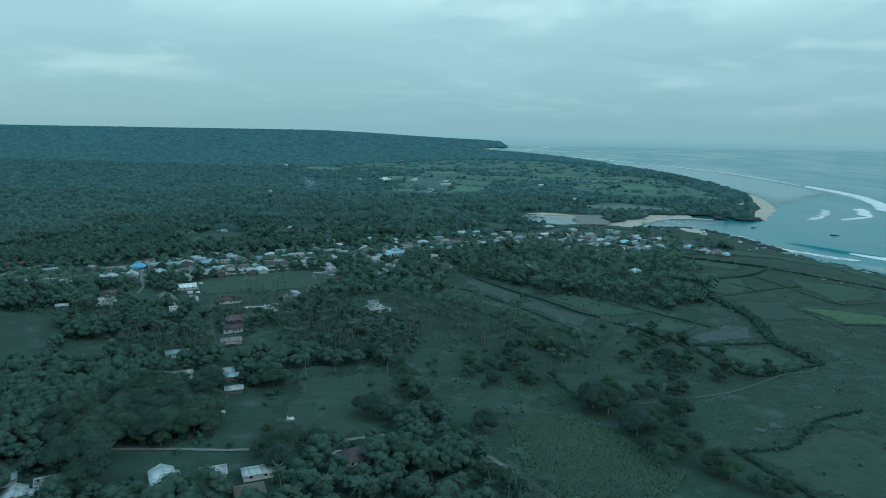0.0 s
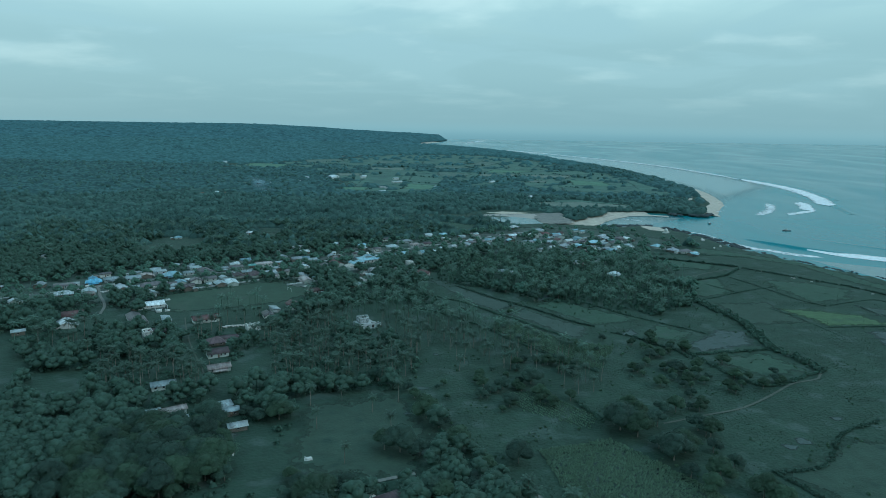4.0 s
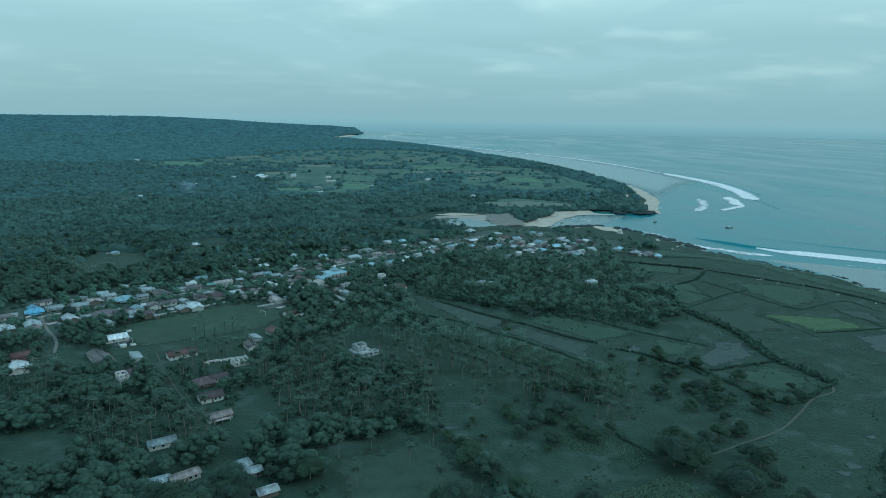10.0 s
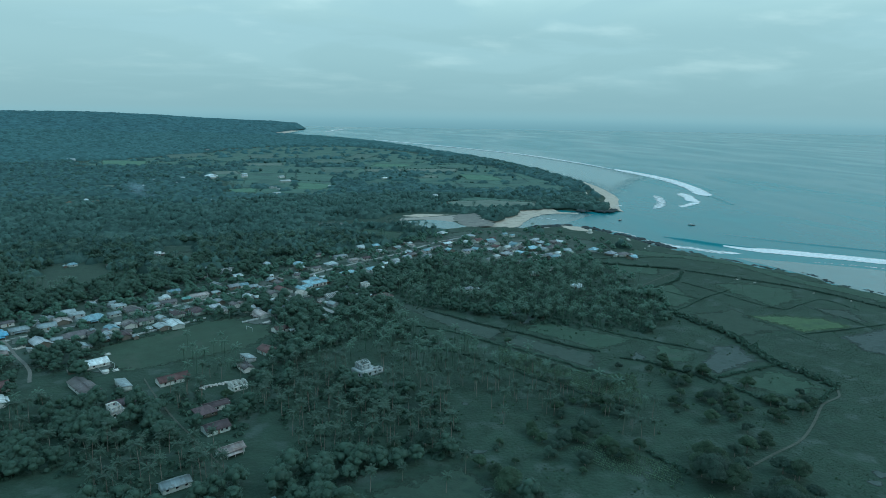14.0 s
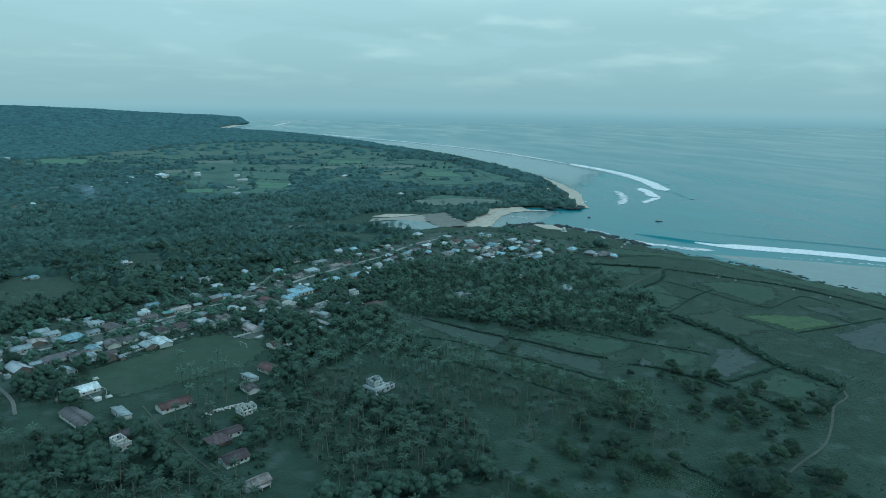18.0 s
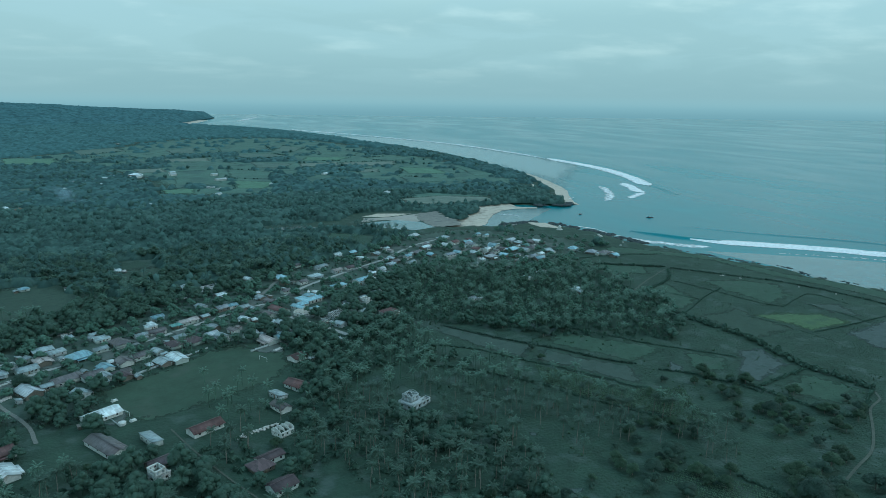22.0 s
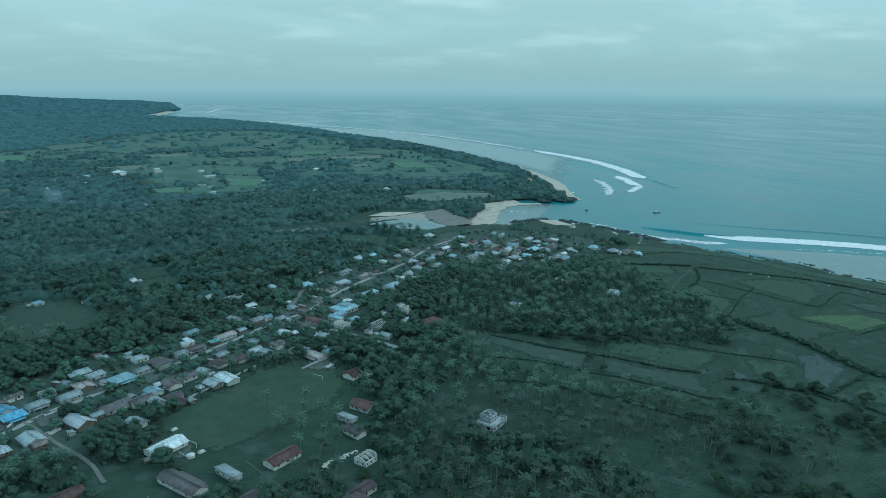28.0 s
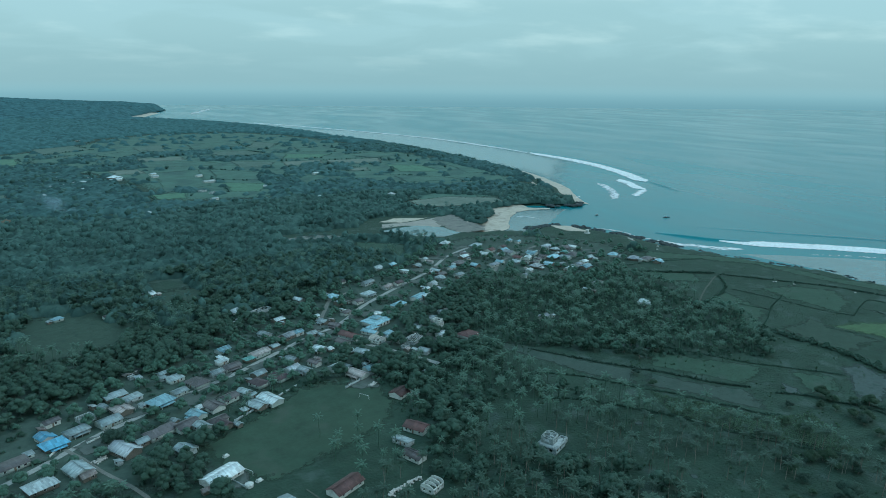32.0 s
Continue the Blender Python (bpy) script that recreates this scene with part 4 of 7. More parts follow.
ribbed("roof_bright", (0.05, 0.20, 0.31), (0.08, 0.27, 0.39), (0.16, 0.22, 0.25), 0.60)
ribbed("roof_red", (0.068, 0.036, 0.034), (0.102, 0.051, 0.047), (0.07, 0.04, 0.036), 0.62, 0.7)
ribbed("roof_brown", (0.052, 0.038, 0.042), (0.080, 0.056, 0.060), (0.045, 0.036, 0.034), 0.60, 0.75)
ribbed("roof_dark", (0.050, 0.048, 0.050), (0.085, 0.080, 0.082), (0.10, 0.07, 0.055), 0.58)
ribbed("roof_grey", (0.12, 0.15, 0.17), (0.18, 0.21, 0.23), rust_at=0.66)
ribbed("roof_green", (0.07, 0.22, 0.20), (0.10, 0.28, 0.25), rust_at=0.68)
ribbed("roof_rust", (0.12, 0.085, 0.07), (0.30, 0.29, 0.28), (0.10, 0.055, 0.04), 0.50)
ribbed("roof_stripe", (0.10, 0.12, 0.13), (0.36, 0.41, 0.43), (0.12, 0.08, 0.06), 0.62)
material("thatch", (0.10, 0.085, 0.06), (0.17, 0.145, 0.105), 0.5, 4.0, 0.95, 0.8, 5.0)
material("plaster", (0.42, 0.45, 0.425), (0.56, 0.59, 0.56), 0.3, 2.0, 0.9, 0.1, 4.0, stain=(0.30, 0.29, 0.26), stain_scale=0.4, stain_at=0.58)
material("plaster_tint", (0.28, 0.34, 0.32), (0.42, 0.48, 0.45), 0.3, 2.0, 0.9, 0.1, 4.0, 0, 0.3, stain=(0.24, 0.24, 0.22), stain_scale=0.4, stain_at=0.58)
material("raw_block", (0.282, 0.326, 0.326), (0.405, 0.458, 0.458), 0.4, 3.0, 0.95, 0.4, 4.0, stain=(0.167, 0.202, 0.194), stain_scale=0.5, stain_at=0.54)
material("bamboo_wall", (0.10, 0.095, 0.08), (0.17, 0.16, 0.135), 0.5, 4.0, 0.9, 0.3, 5.0)
material("paint_orange", (0.42, 0.17, 0.06), (0.50, 0.22, 0.08), 0.5, 3.0, 0.8, 0.1, 4.0)
material("dark_glass", (0.018, 0.022, 0.026), (0.03, 0.035, 0.04), 0.5, 3.0, 0.12, 0, 1)
material("timber", (0.14, 0.11, 0.085), (0.22, 0.18, 0.14), 0.8, 5.0, 0.85, 0.3, 6.0)
material("white_metal", (0.55, 0.58, 0.58), (0.68, 0.70, 0.70), 0.5, 3.0, 0.4, 0, 1)
material("rubble", (0.34, 0.34, 0.32), (0.55, 0.55, 0.52), 0.8, 4.0, 0.95, 0.5, 4.0)
material("boat_hull", (0.05, 0.06, 0.07), (0.12, 0.13, 0.14), 0.6, 3.0, 0.6, 0.1, 4.0)

ROOF_WORDS = {"zinc": "grey zinc", "pale": "pale zinc", "white": "white sheet-metal", "tin": "light silvery zinc", "blue": "faded blue metal", "bright": "bright blue metal", "red": "dull red metal", "brown": "brown-red metal", "dark": "dark metal", "grey": "blue-grey metal", "green": "green metal", "rust": "rusty zinc", "stripe": "streaked zinc", "thatch": "grey thatched", "school": "long dark metal", "solar": "dark metal"}


def gable_roof(L, W, e, rise, over, th):
    """Two slabs meeting at a ridge along x; returns verts and quads."""
    hl, hw = L / 2 + over, W / 2 + over
    drop = rise * over / (W / 2)
    V, F = [], []
    for s in (-1, 1):
        o = len(V)
        prof = [(s * hw, e - drop), (0, e + rise), (0, e + rise + th), (s * hw, e - drop + th)]
        for x in (-hl, hl):
            V += [(x, y, z) for y, z in prof]
        q = [(0, 1, 5, 4), (1, 2, 6, 5), (2, 3, 7, 6), (3, 0, 4, 7), (0, 3, 2, 1), (4, 5, 6, 7)]
        F += [tuple(o + i for i in f) for f in q]
    return np.array(V, float), np.array(F)


def hip_roof(L, W, e, rise, over, th, ridge):
    hl, hw, r = L / 2 + over, W / 2 + over, ridge / 2
    V = [(-hl, -hw, e - 0.2), (hl, -hw, e - 0.2), (hl, hw, e - 0.2), (-hl, hw, e - 0.2)]
    V += [(x, y, z + th) for x, y, z in V] + [(-r, 0, e + rise), (r, 0, e + rise)]
    F = [(3, 2, 1, 0), (0, 1, 5, 4), (1, 2, 6, 5), (2, 3, 7, 6), (3, 0, 4, 7), (4, 5, 9, 8), (6, 7, 8, 9), (5, 6, 9), (7, 4, 8)]
    return V, F


def pierced_wall(length, h, gaps, t=0.25):
    """One wall along x with window gaps cut through: a single connected mesh."""
    xs = [0.0]
    for k in range(gaps):
        xs += [length / gaps * (k + 0.32), length / gaps * (k + 0.68)]
    xs.append(length)
    zs = [-0.2, h * 0.32, h * 0.72, h]
    full = {(i, k) for i in range(len(xs) - 1) for k in range(3) if not (k == 1 and i % 2 == 1)}
    nz = len(zs)
    V = [(x, y, z) for y in (0, t) for x in xs for z in zs]
    vid = lambda i, k, s: s * len(xs) * nz + i * nz + k
    F = []
    for i, k in full:
        F.append((vid(i, k, 0), vid(i + 1, k, 0), vid(i + 1, k + 1, 0), vid(i, k + 1, 0)))
        F.append((vid(i, k, 1), vid(i, k + 1, 1), vid(i + 1, k + 1, 1), vid(i + 1, k, 1)))
        for di, dk, a, c in ((-1, 0, (i, k), (i, k + 1)), (1, 0, (i + 1, k + 1), (i + 1, k)), (0, -1, (i + 1, k), (i, k)), (0, 1, (i, k + 1), (i + 1, k + 1))):
            if (i + di, k + dk) not in full:
                F.append((vid(*a, 0), vid(*c, 0), vid(*c, 1), vid(*a, 1)))
    return np.array(V, float), np.array(F)


def add_shell(e, L, W, h, gaps, mat, at=(0, 0, 0), name="wall", t=0.25):
    """Four standing walls with openings, no roof."""
    for side in range(4):
        long = side % 2 == 0
        v, f = pierced_wall(L if long else W - 2 * t, h, gaps if long else max(1, gaps - 1), t)
        if side == 0:
            v = v + (-L / 2, -W / 2, 0)
        elif side == 2:
            v = v + (-L / 2, W / 2 - t, 0)
        else:
            v = np.column_stack([v[:, 1], v[:, 0], v[:, 2]]) + ((-L / 2 if side == 1 else L / 2 - t), -W / 2 + t, 0)
        part(name, mesh(name, v + at, f, mat), e)


def add_openings(e, L, W, h, door_side, wins):
    """Doors and windows: frames stand proud of the wall, dark panes inside them."""
    yy = W / 2 * door_side
    lo, hi = sorted((yy - 0.05 * door_side, yy + 0.04 * door_side))
    part("door", mesh("door", *box(-0.45, lo, 0.02, 0.45, hi, 2.05), "timber"), e, "brown wooden door")
    for side in (-1, 1):
        for k in range(wins):
            x = (k + 0.5) / wins * L - L / 2
            if side == door_side and abs(x) < 1.1:
                x += 1.5
            y0, y1 = sorted((side * (W / 2 - 0.04), side * (W / 2 + 0.03)))
            w = part("window", mesh("window", *box(x - 0.6, y0, 0.95, x + 0.6, y1, 2.1), "white_metal"), e)
            y0, y1 = sorted((side * (W / 2 + 0.031), side * (W / 2 + 0.05)))
            part("pane", mesh("pane", *box(x - 0.5, y0, 1.05, x + 0.5, y1, 2.0), "dark_glass"), w)


def house(x, y, angle, L, W, code, style="gable", h=None):
    """A village house: walls, roof with eaves, ridge cap, door, framed windows, often a porch."""
    r = random.Random(int(x * 7 + y * 13))
    k = 0.82 if y < 300 else 1.1 if x > 100 and 640 < y < 840 else 0.98
    L, W = L * k, W * k
    if y < 300 and code == "white":
        code = "tin"
    if x > 100 and 640 < y < 840 and code in ("pale", "white"):
        code = r.choice(("pale", "zinc", "grey", "tin", "dark", "stripe", "blue"))
        angle += r.uniform(-14, 14)
    HOUSES.append((x, y, max(L, W) * 0.5))
    far = y > 1000
    small = L * W < 45 or far
    h = h or (2.35 if not far else 3.2) + r.uniform(-0.15, 0.35)
    wall = r.choice(["plaster", "plaster_tint", "plaster", "bamboo_wall"]) if code not in ("rust", "zinc", "thatch") else r.choice(["bamboo_wall", "plaster_tint", "raw_block"])
    words = ROOF_WORDS.get(code, "")
    wall_word = {"plaster": "white plastered walls", "plaster_tint": "pale grey-green walls", "bamboo_wall": "brown bamboo walls", "raw_block": "raw block walls"}[wall]
    if style == "shell":
        e = tagged(new("house_shell"), "unfinished roofless pale block house with open windows", "house", "village houses")
        add_shell(e, L, W, h, 3 if L > 7 else 2, "raw_block")
        part("floor", mesh("floor", *box(-L / 2 + 0.25, -W / 2 + 0.25, -0.2, L / 2 - 0.25, W / 2 - 0.25, 0.12), "rubble"), e)
        part("partition", mesh("partition", *box(-0.12, -W / 2 + 0.25, 0.1, 0.12, W / 2 - 0.25, h * 0.8), "raw_block"), e)
    elif style == "truss":
        e = tagged(new("unfinished_house"), "house under construction with bare pale roof trusses", "house", "village houses")
        add_shell(e, L, W, h, 3, "raw_block")
        for k in range(9):
            xx = -L / 2 + L * k / 8
            a = gable_roof(0.1, W, h, 2.0, 0.0, 0.14)
            v = a[0].copy()
            v[:, 0] = np.where(v[:, 0] < 0, xx - 0.12, xx + 0.12)
            part("truss", mesh("truss", v, a[1], "white_metal"), e)
        part("ridge_beam", mesh("ridge_beam", *box(-L / 2, -0.08, h + 1.95, L / 2, 0.08, h + 2.15), "white_metal"), e)
    else:
        roof_mat = "thatch" if code == "thatch" else "roof_" + {"school": "dark", "solar": "dark"}.get(code, code)
        e = tagged(new("house"), f"{'small ' if small else ''}village house with {words} roof and {wall_word}", "house", "village houses")
        rise = W * r.uniform(0.17, 0.24)
        if style == "gable":
            wv, wf = box(-L / 2, -W / 2, -0.3, L / 2, W / 2, h)
            wv = np.concatenate([wv, [(-L / 2, 0, h + rise - 0.02), (L / 2, 0, h + rise - 0.02)]])
            part("wall", mesh("wall", wv, [*[tuple(f) for f in wf[[0, 2, 3]]], (0, 4, 8, 6, 2), (1, 3, 7, 9, 5), (4, 5, 9, 8), (6, 8, 9, 7)], wall), e)
            part("roof", mesh("roof", *gable_roof(L, W, h, rise, 0.55, 0.09), roof_mat), e, f"{words} roof")
            part("ridge_cap", mesh("ridge_cap", *box(-L / 2 - 0.56, -0.16, h + rise + 0.06, L / 2 + 0.56, 0.16, h + rise + 0.13), roof_mat), e)
        elif style in ("hip", "pyramid"):
            part("wall", mesh("wall", *box(-L / 2, -W / 2, -0.3, L / 2, W / 2, h), wall), e)
            k = 0.1 if style == "pyramid" else max(0.4, L - W * 0.8)
            part("roof", mesh("roof", *hip_roof(L, W, h, rise * (1.5 if style == "pyramid" else 1.15), 0.6, 0.09, k), roof_mat), e, f"{words} roof")
        else:
            part("wall", mesh("wall", *box(-L / 2, -W / 2, -0.3, L / 2, W / 2, h - 0.2), wall), e)
            v, f = box(-L / 2 - 0.4, -W / 2 - 0.4, h - 0.2, L / 2 + 0.4, W / 2 + 0.4, h - 0.1)
            v[:, 2] += np.where(v[:, 1] > 0, 0.9, 0.0)
            part("roof", mesh("roof", v, f, roof_mat), e, f"{words} lean-to roof")
            v, f = box(-L / 2, W / 2 - 0.1, h - 0.25, L / 2, W / 2, h + 0.62)
            part("gable_wall", mesh("gable_wall", v, f, wall), e)
        if not far:
            add_openings(e, L, W, h, r.choice((-1, 1)), 1 if small else (3 if L > 10 else 2))
        if code == "solar":
            for k in range(3):
                a = 0.2 + k * 1.7
                v, f = box(a, -W / 2 + 0.4, 0, a + 1.6, -0.7, 0.06)
                v[:, 2] += h + rise * (1 + v[:, 1] / (W / 2)) + 0.14
                part("solar_panel", mesh("solar_panel", v, f, "dark_glass"), e, "dark solar panel")
        if not small and not far and style in ("gable", "hip") and r.random() < 0.6:
            s = r.choice((-1, 1))
            d = 2.2
            y0, y1 = sorted((s * (W / 2 + 0.1), s * (W / 2 + d)))
            v, f = box(-L * 0.35, y0, h - 0.55, L * 0.35, y1, h - 0.47)
            v[:, 2] += np.where(np.abs(v[:, 1]) > W / 2 + 1, -0.45, 0.1)
            part("porch_roof", mesh("porch_roof", v, f, roof_mat), e)
            for q in (-0.33, 0, 0.33):
                part("post", mesh("post", *box(q * L - 0.08, s * (W / 2 + d - 0.2) - 0.08, -0.2, q * L + 0.08, s * (W / 2 + d - 0.2) + 0.08, h - 0.95), "plaster"), e)
    e.matrix_basis = pose(x, y, float(ground_height(x, y)), 0, 0, angle)
    return e


house(-254, 550, 22, 11, 9, "bright", "hip")
house(-258, 559, 115, 8, 6, "bright", "gable")
house(-239, 572, 24, 8, 7, "white", "shell")
house(-244, 559, 26, 11, 7, "zinc", "gable")
house(-229, 562, 26, 11, 8, "zinc", "gable")
house(-222, 572, 111, 11, 8, "rust", "gable")
house(-223, 592, 20, 12, 6, "zinc", "shed")
house(-202, 573, 28, 13, 10, "blue", "hip")
house(-245, 519, 113, 12, 9, "zinc", "gable")
house(-260, 513, 22, 12, 9, "pale", "hip")
house(-225, 527, 120, 14, 9, "stripe", "gable")
house(-217, 531, 25, 6, 5, "zinc", "gable")
house(-200, 513, 118, 9, 7, "zinc", "gable")
house(-188, 532, 115, 8, 6, "zinc", "gable")
house(-188, 547, 116, 9, 7, "blue", "gable")
house(-178, 552, 112, 10, 8, "dark", "gable")
house(-169, 558, 26, 10, 7, "dark", "gable")
house(-159, 562, 119, 7, 5, "zinc", "gable")
house(-149, 569, 115, 10, 7, "brown", "hip")
house(-136, 572, 117, 11, 8, "brown", "hip")
house(-157, 542, 117, 10, 8, "zinc", "gable")
house(-149, 545, 111, 14, 8, "pale", "gable")
house(-180, 587, 118, 12, 9, "dark", "hip")
house(-191, 580, 26, 8, 6, "zinc", "gable")
house(-167, 596, 23, 8, 6, "zinc", "gable")
house(-157, 601, 20, 11, 7, "dark", "gable")
house(-160, 611, 29, 8, 4, "pale", "shed")
house(-155, 631, 25, 9, 6, "blue", "gable")
house(-136, 613, 27, 14, 7, "rust", "gable")
house(-124, 620, 29, 6, 5, "zinc", "gable")
house(-128, 704, 27, 9, 8, "pale", "hip")
house(-112, 696, 29, 19, 7, "pale", "shell")
house(-106, 669, 24, 8, 6, "pale", "gable")
house(-135, 677, 28, 8, 7, "zinc", "shell")
house(-123, 645, 114, 9, 6, "zinc", "gable")
house(-110, 634, 29, 10, 7, "stripe", "gable")
house(-247, 750, 29, 7, 6, "blue", "hip")
house(-215, 738, 21, 5, 4, "dark", "gable")
house(-183, 785, 21, 6, 5, "zinc", "gable")
house(-271, 538, 22, 13, 7, "dark", "shed")
house(-255, 575, 30, 8, 5, "dark", "gable")
house(-212, 615, 24, 4, 3, "pale", "shell")
house(-195, 610, 26, 6, 4, "zinc", "gable")
house(-190, 599, 23, 9, 6, "zinc", "shed")
house(-230, 580, 115, 6, 4, "zinc", "gable")
house(-180, 535, 24, 10, 6, "dark", "gable")
house(-242, 512, 24, 6, 5, "rust", "gable")
house(-207, 537, 26, 16, 8, "dark", "hip")
house(-195, 538, 26, 12, 8, "dark", "gable")
house(-125, 579, 29, 9, 7, "stripe", "gable")
house(-121, 593, 117, 8, 6, "zinc", "gable")
house(-145, 582, 29, 8, 6, "zinc", "gable")
house(12, 667, 29, 16, 8, "blue", "gable")
house(-51, 702, 30, 10, 8, "blue", "hip")
house(-51, 685, 27, 7, 6, "zinc", "gable")
house(-21, 695, 22, 11, 8, "zinc", "hip")
house(-9, 725, 29, 13, 7, "zinc", "gable")
house(-77, 707, 120, 8, 6, "pale", "gable")
house(-57, 613, 119, 12, 5, "blue", "gable")
house(-72, 613, 116, 16, 8, "red", "gable")
house(-12, 657, 27, 13, 7, "blue", "hip")
house(-6, 617, 22, 7, 5, "zinc", "gable")
house(10, 625, 118, 6, 5, "zinc", "gable")
house(-24, 602, 26, 11, 7, "tin", "gable")
house(-15, 585, 23, 8, 5, "pale", "gable")
house(1, 575, 21, 12, 10, "red", "hip")
house(-37, 586, 29, 13, 9, "truss", "truss")
house(-40, 564, 120, 7, 6, "zinc", "gable")
house(-47, 578, 21, 5, 4, "pale", "shell")
house(-76, 581, 118, 11, 7, "zinc", "gable")
house(-74, 569, 114, 9, 6, "zinc", "gable")
house(-93, 553, 112, 14, 7, "rust", "gable")
house(-83, 556, 23, 9, 6, "blue", "gable")
house(-82, 517, 28, 11, 8, "red", "gable")
house(-93, 477, 119, 12, 8, "red", "gable")
house(-107, 454, 110, 11, 6, "solar", "gable")
house(-105, 469, 116, 10, 5, "zinc", "shed")
house(-53, 534, 20, 7, 5, "zinc", "gable")
house(-28, 739, 27, 8, 6, "dark", "gable")
house(37, 769, 23, 8, 7, "blue", "gable")
house(57, 754, 29, 8, 6, "zinc", "gable")
house(75, 771, 30, 6, 5, "pale", "gable")
house(40, 694, 25, 8, 6, "tin", "gable")
house(27, 682, 30, 8, 4, "pale", "gable")
house(15, 711, 23, 9, 6, "brown", "gable")
house(1, 705, 21, 9, 6, "rust", "gable")
house(20, 765, 26, 9, 6, "pale", "gable")
house(34, 784, 20, 9, 6, "pale", "shell")
house(-78, 650, 112, 8, 6, "zinc", "gable")
house(-95, 629, 24, 8, 6, "zinc", "gable")
house(-99, 601, 116, 8, 6, "pale", "gable")
house(-102, 637, 22, 7, 6, "blue", "gable")
house(-81, 605, 110, 9, 7, "dark", "gable")
house(-79, 663, 29, 5, 4, "pale", "gable")
house(71, 578, 23, 10, 6, "grey", "gable")
house(-73, 638, 120, 9, 6, "dark", "gable")
house(-56, 660, 29, 8, 5, "dark", "gable")
house(-37, 680, 24, 8, 6, "dark", "gable")
house(-119, 573, 115, 8, 6, "zinc", "gable")
house(-110, 581, 115, 8, 5, "dark", "gable")
house(-47, 603, 26, 8, 5, "blue", "shed")
house(129, 821, 26, 10, 8, "pale", "hip")
house(153, 796, 26, 13, 8, "white", "hip")
house(154, 770, 26, 9, 7, "red", "gable")
house(139, 758, 119, 9, 8, "pale", "gable")
house(167, 753, 115, 10, 8, "pale", "gable")
house(186, 739, 114, 9, 8, "blue", "gable")
house(220, 757, 27, 9, 7, "pale", "hip")
house(231, 741, 22, 10, 9, "dark", "gable")
house(241, 739, 113, 8, 6, "pale", "gable")
house(170, 726, 30, 9, 6, "white", "gable")
house(174, 715, 25, 7, 5, "pale", "gable")
house(195, 715, 25, 12, 8, "pale", "hip")
house(205, 708, 110, 9, 8, "pale", "gable")
house(218, 713, 24, 11, 9, "pale", "hip")
house(174, 697, 116, 8, 7, "blue", "gable")
house(158, 697, 20, 10, 8, "pale", "hip")
house(142, 687, 26, 7, 5, "pale", "gable")
house(179, 673, 26, 8, 6, "pale", "gable")
house(198, 671, 21, 11, 7, "blue", "gable")
house(210, 687, 26, 7, 6, "pale", "gable")
house(226, 697, 25, 8, 6, "pale", "gable")
house(256, 693, 27, 9, 7, "pale", "hip")
house(259, 687, 114, 6, 5, "pale", "shell")
house(264, 672, 27, 9, 8, "pale", "hip")
house(274, 664, 27, 10, 8, "pale", "hip")
house(276, 651, 20, 8, 6, "blue", "gable")
house(107, 727, 111, 7, 7, "white", "gable")
house(124, 721, 27, 10, 6, "pale", "gable")
house(136, 726, 120, 7, 6, "blue", "gable")
house(99, 743, 23, 12, 9, "dark", "hip")
house(115, 761, 25, 10, 6, "pale", "gable")
house(82, 730, 26, 8, 6, "blue", "gable")
house(62, 716, 23, 10, 7, "dark", "gable")
house(18, 665, 24, 9, 6, "white", "gable")
house(161, 730, 113, 8, 7, "red", "gable")
house(174, 776, 24, 7, 6, "red", "gable")
house(198, 797, 26, 7, 5, "blue", "gable")
house(147, 613, 113, 6, 5, "pale", "gable")
house(169, 626, 24, 8, 4, "pale", "shell")
house(155, 661, 28, 5, 6, "white", "shell")
house(128, 675, 20, 6, 5, "pale", "gable")
house(187, 722, 116, 7, 6, "dark", "gable")
house(155, 752, 117, 6, 6, "white", "shell")
house(197, 681, 23, 7, 5, "pale", "gable")
house(182, 689, 22, 6, 5, "zinc", "gable")
house(204, 788, 28, 6, 4, "pale", "gable")
house(245, 826, 22, 5, 4, "pale", "shell")
house(65, 729, 112, 9, 5, "zinc", "gable")
house(76, 707, 24, 9, 6, "zinc", "gable")
house(-94, 211, 117, 13, 9, "tin", "gable")
house(-78, 215, 21, 10, 8, "white", "gable")
house(-63, 216, 23, 12, 7, "white", "gable")
house(-62, 203, 23, 11, 8, "thatch", "hip")
house(-131, 207, 28, 9, 7, "white", "shell")
house(-136, 198, 114, 10, 8, "tin", "gable")
house(-145, 208, 29, 7, 6, "zinc", "gable")
house(-94, 290, 22, 9, 6, "tin", "gable")
house(-100, 305, 23, 7, 5, "zinc", "gable")
house(-103, 311, 27, 5, 5, "zinc", "shed")
house(-125, 307, 29, 11, 5, "rust", "gable")
house(-121, 297, 25, 12, 5, "zinc", "gable")
house(-134, 305, 22, 8, 5, "zinc", "gable")
house(-138, 337, 21, 11, 6, "zinc", "gable")
house(-231, 459, 25, 12, 9, "red", "gable")
house(-227, 440, 112, 13, 10, "white", "gable")
house(-247, 424, 28, 7, 4, "pale", "gable")
house(-284, 493, 118, 8, 6, "pale", "gable")
house(-357, 550, 22, 13, 8, "red", "gable")
house(-316, 488, 23, 8, 6, "red", "gable")
house(-395, 620, 22, 9, 7, "tin", "hip")
house(-365, 654, 75, 11, 8, "brown", "gable")
house(-289, 540, 91, 9, 6, "zinc", "gable")
house(-323, 500, 54, 9, 7, "brown", "gable")
house(-303, 486, 107, 7, 5, "pale", "gable")
house(-412, 621, 70, 8, 6, "blue", "gable")
house(-318, 531, 33, 7, 5, "zinc", "gable")
house(-363, 600, 49, 7, 5, "rust", "gable")
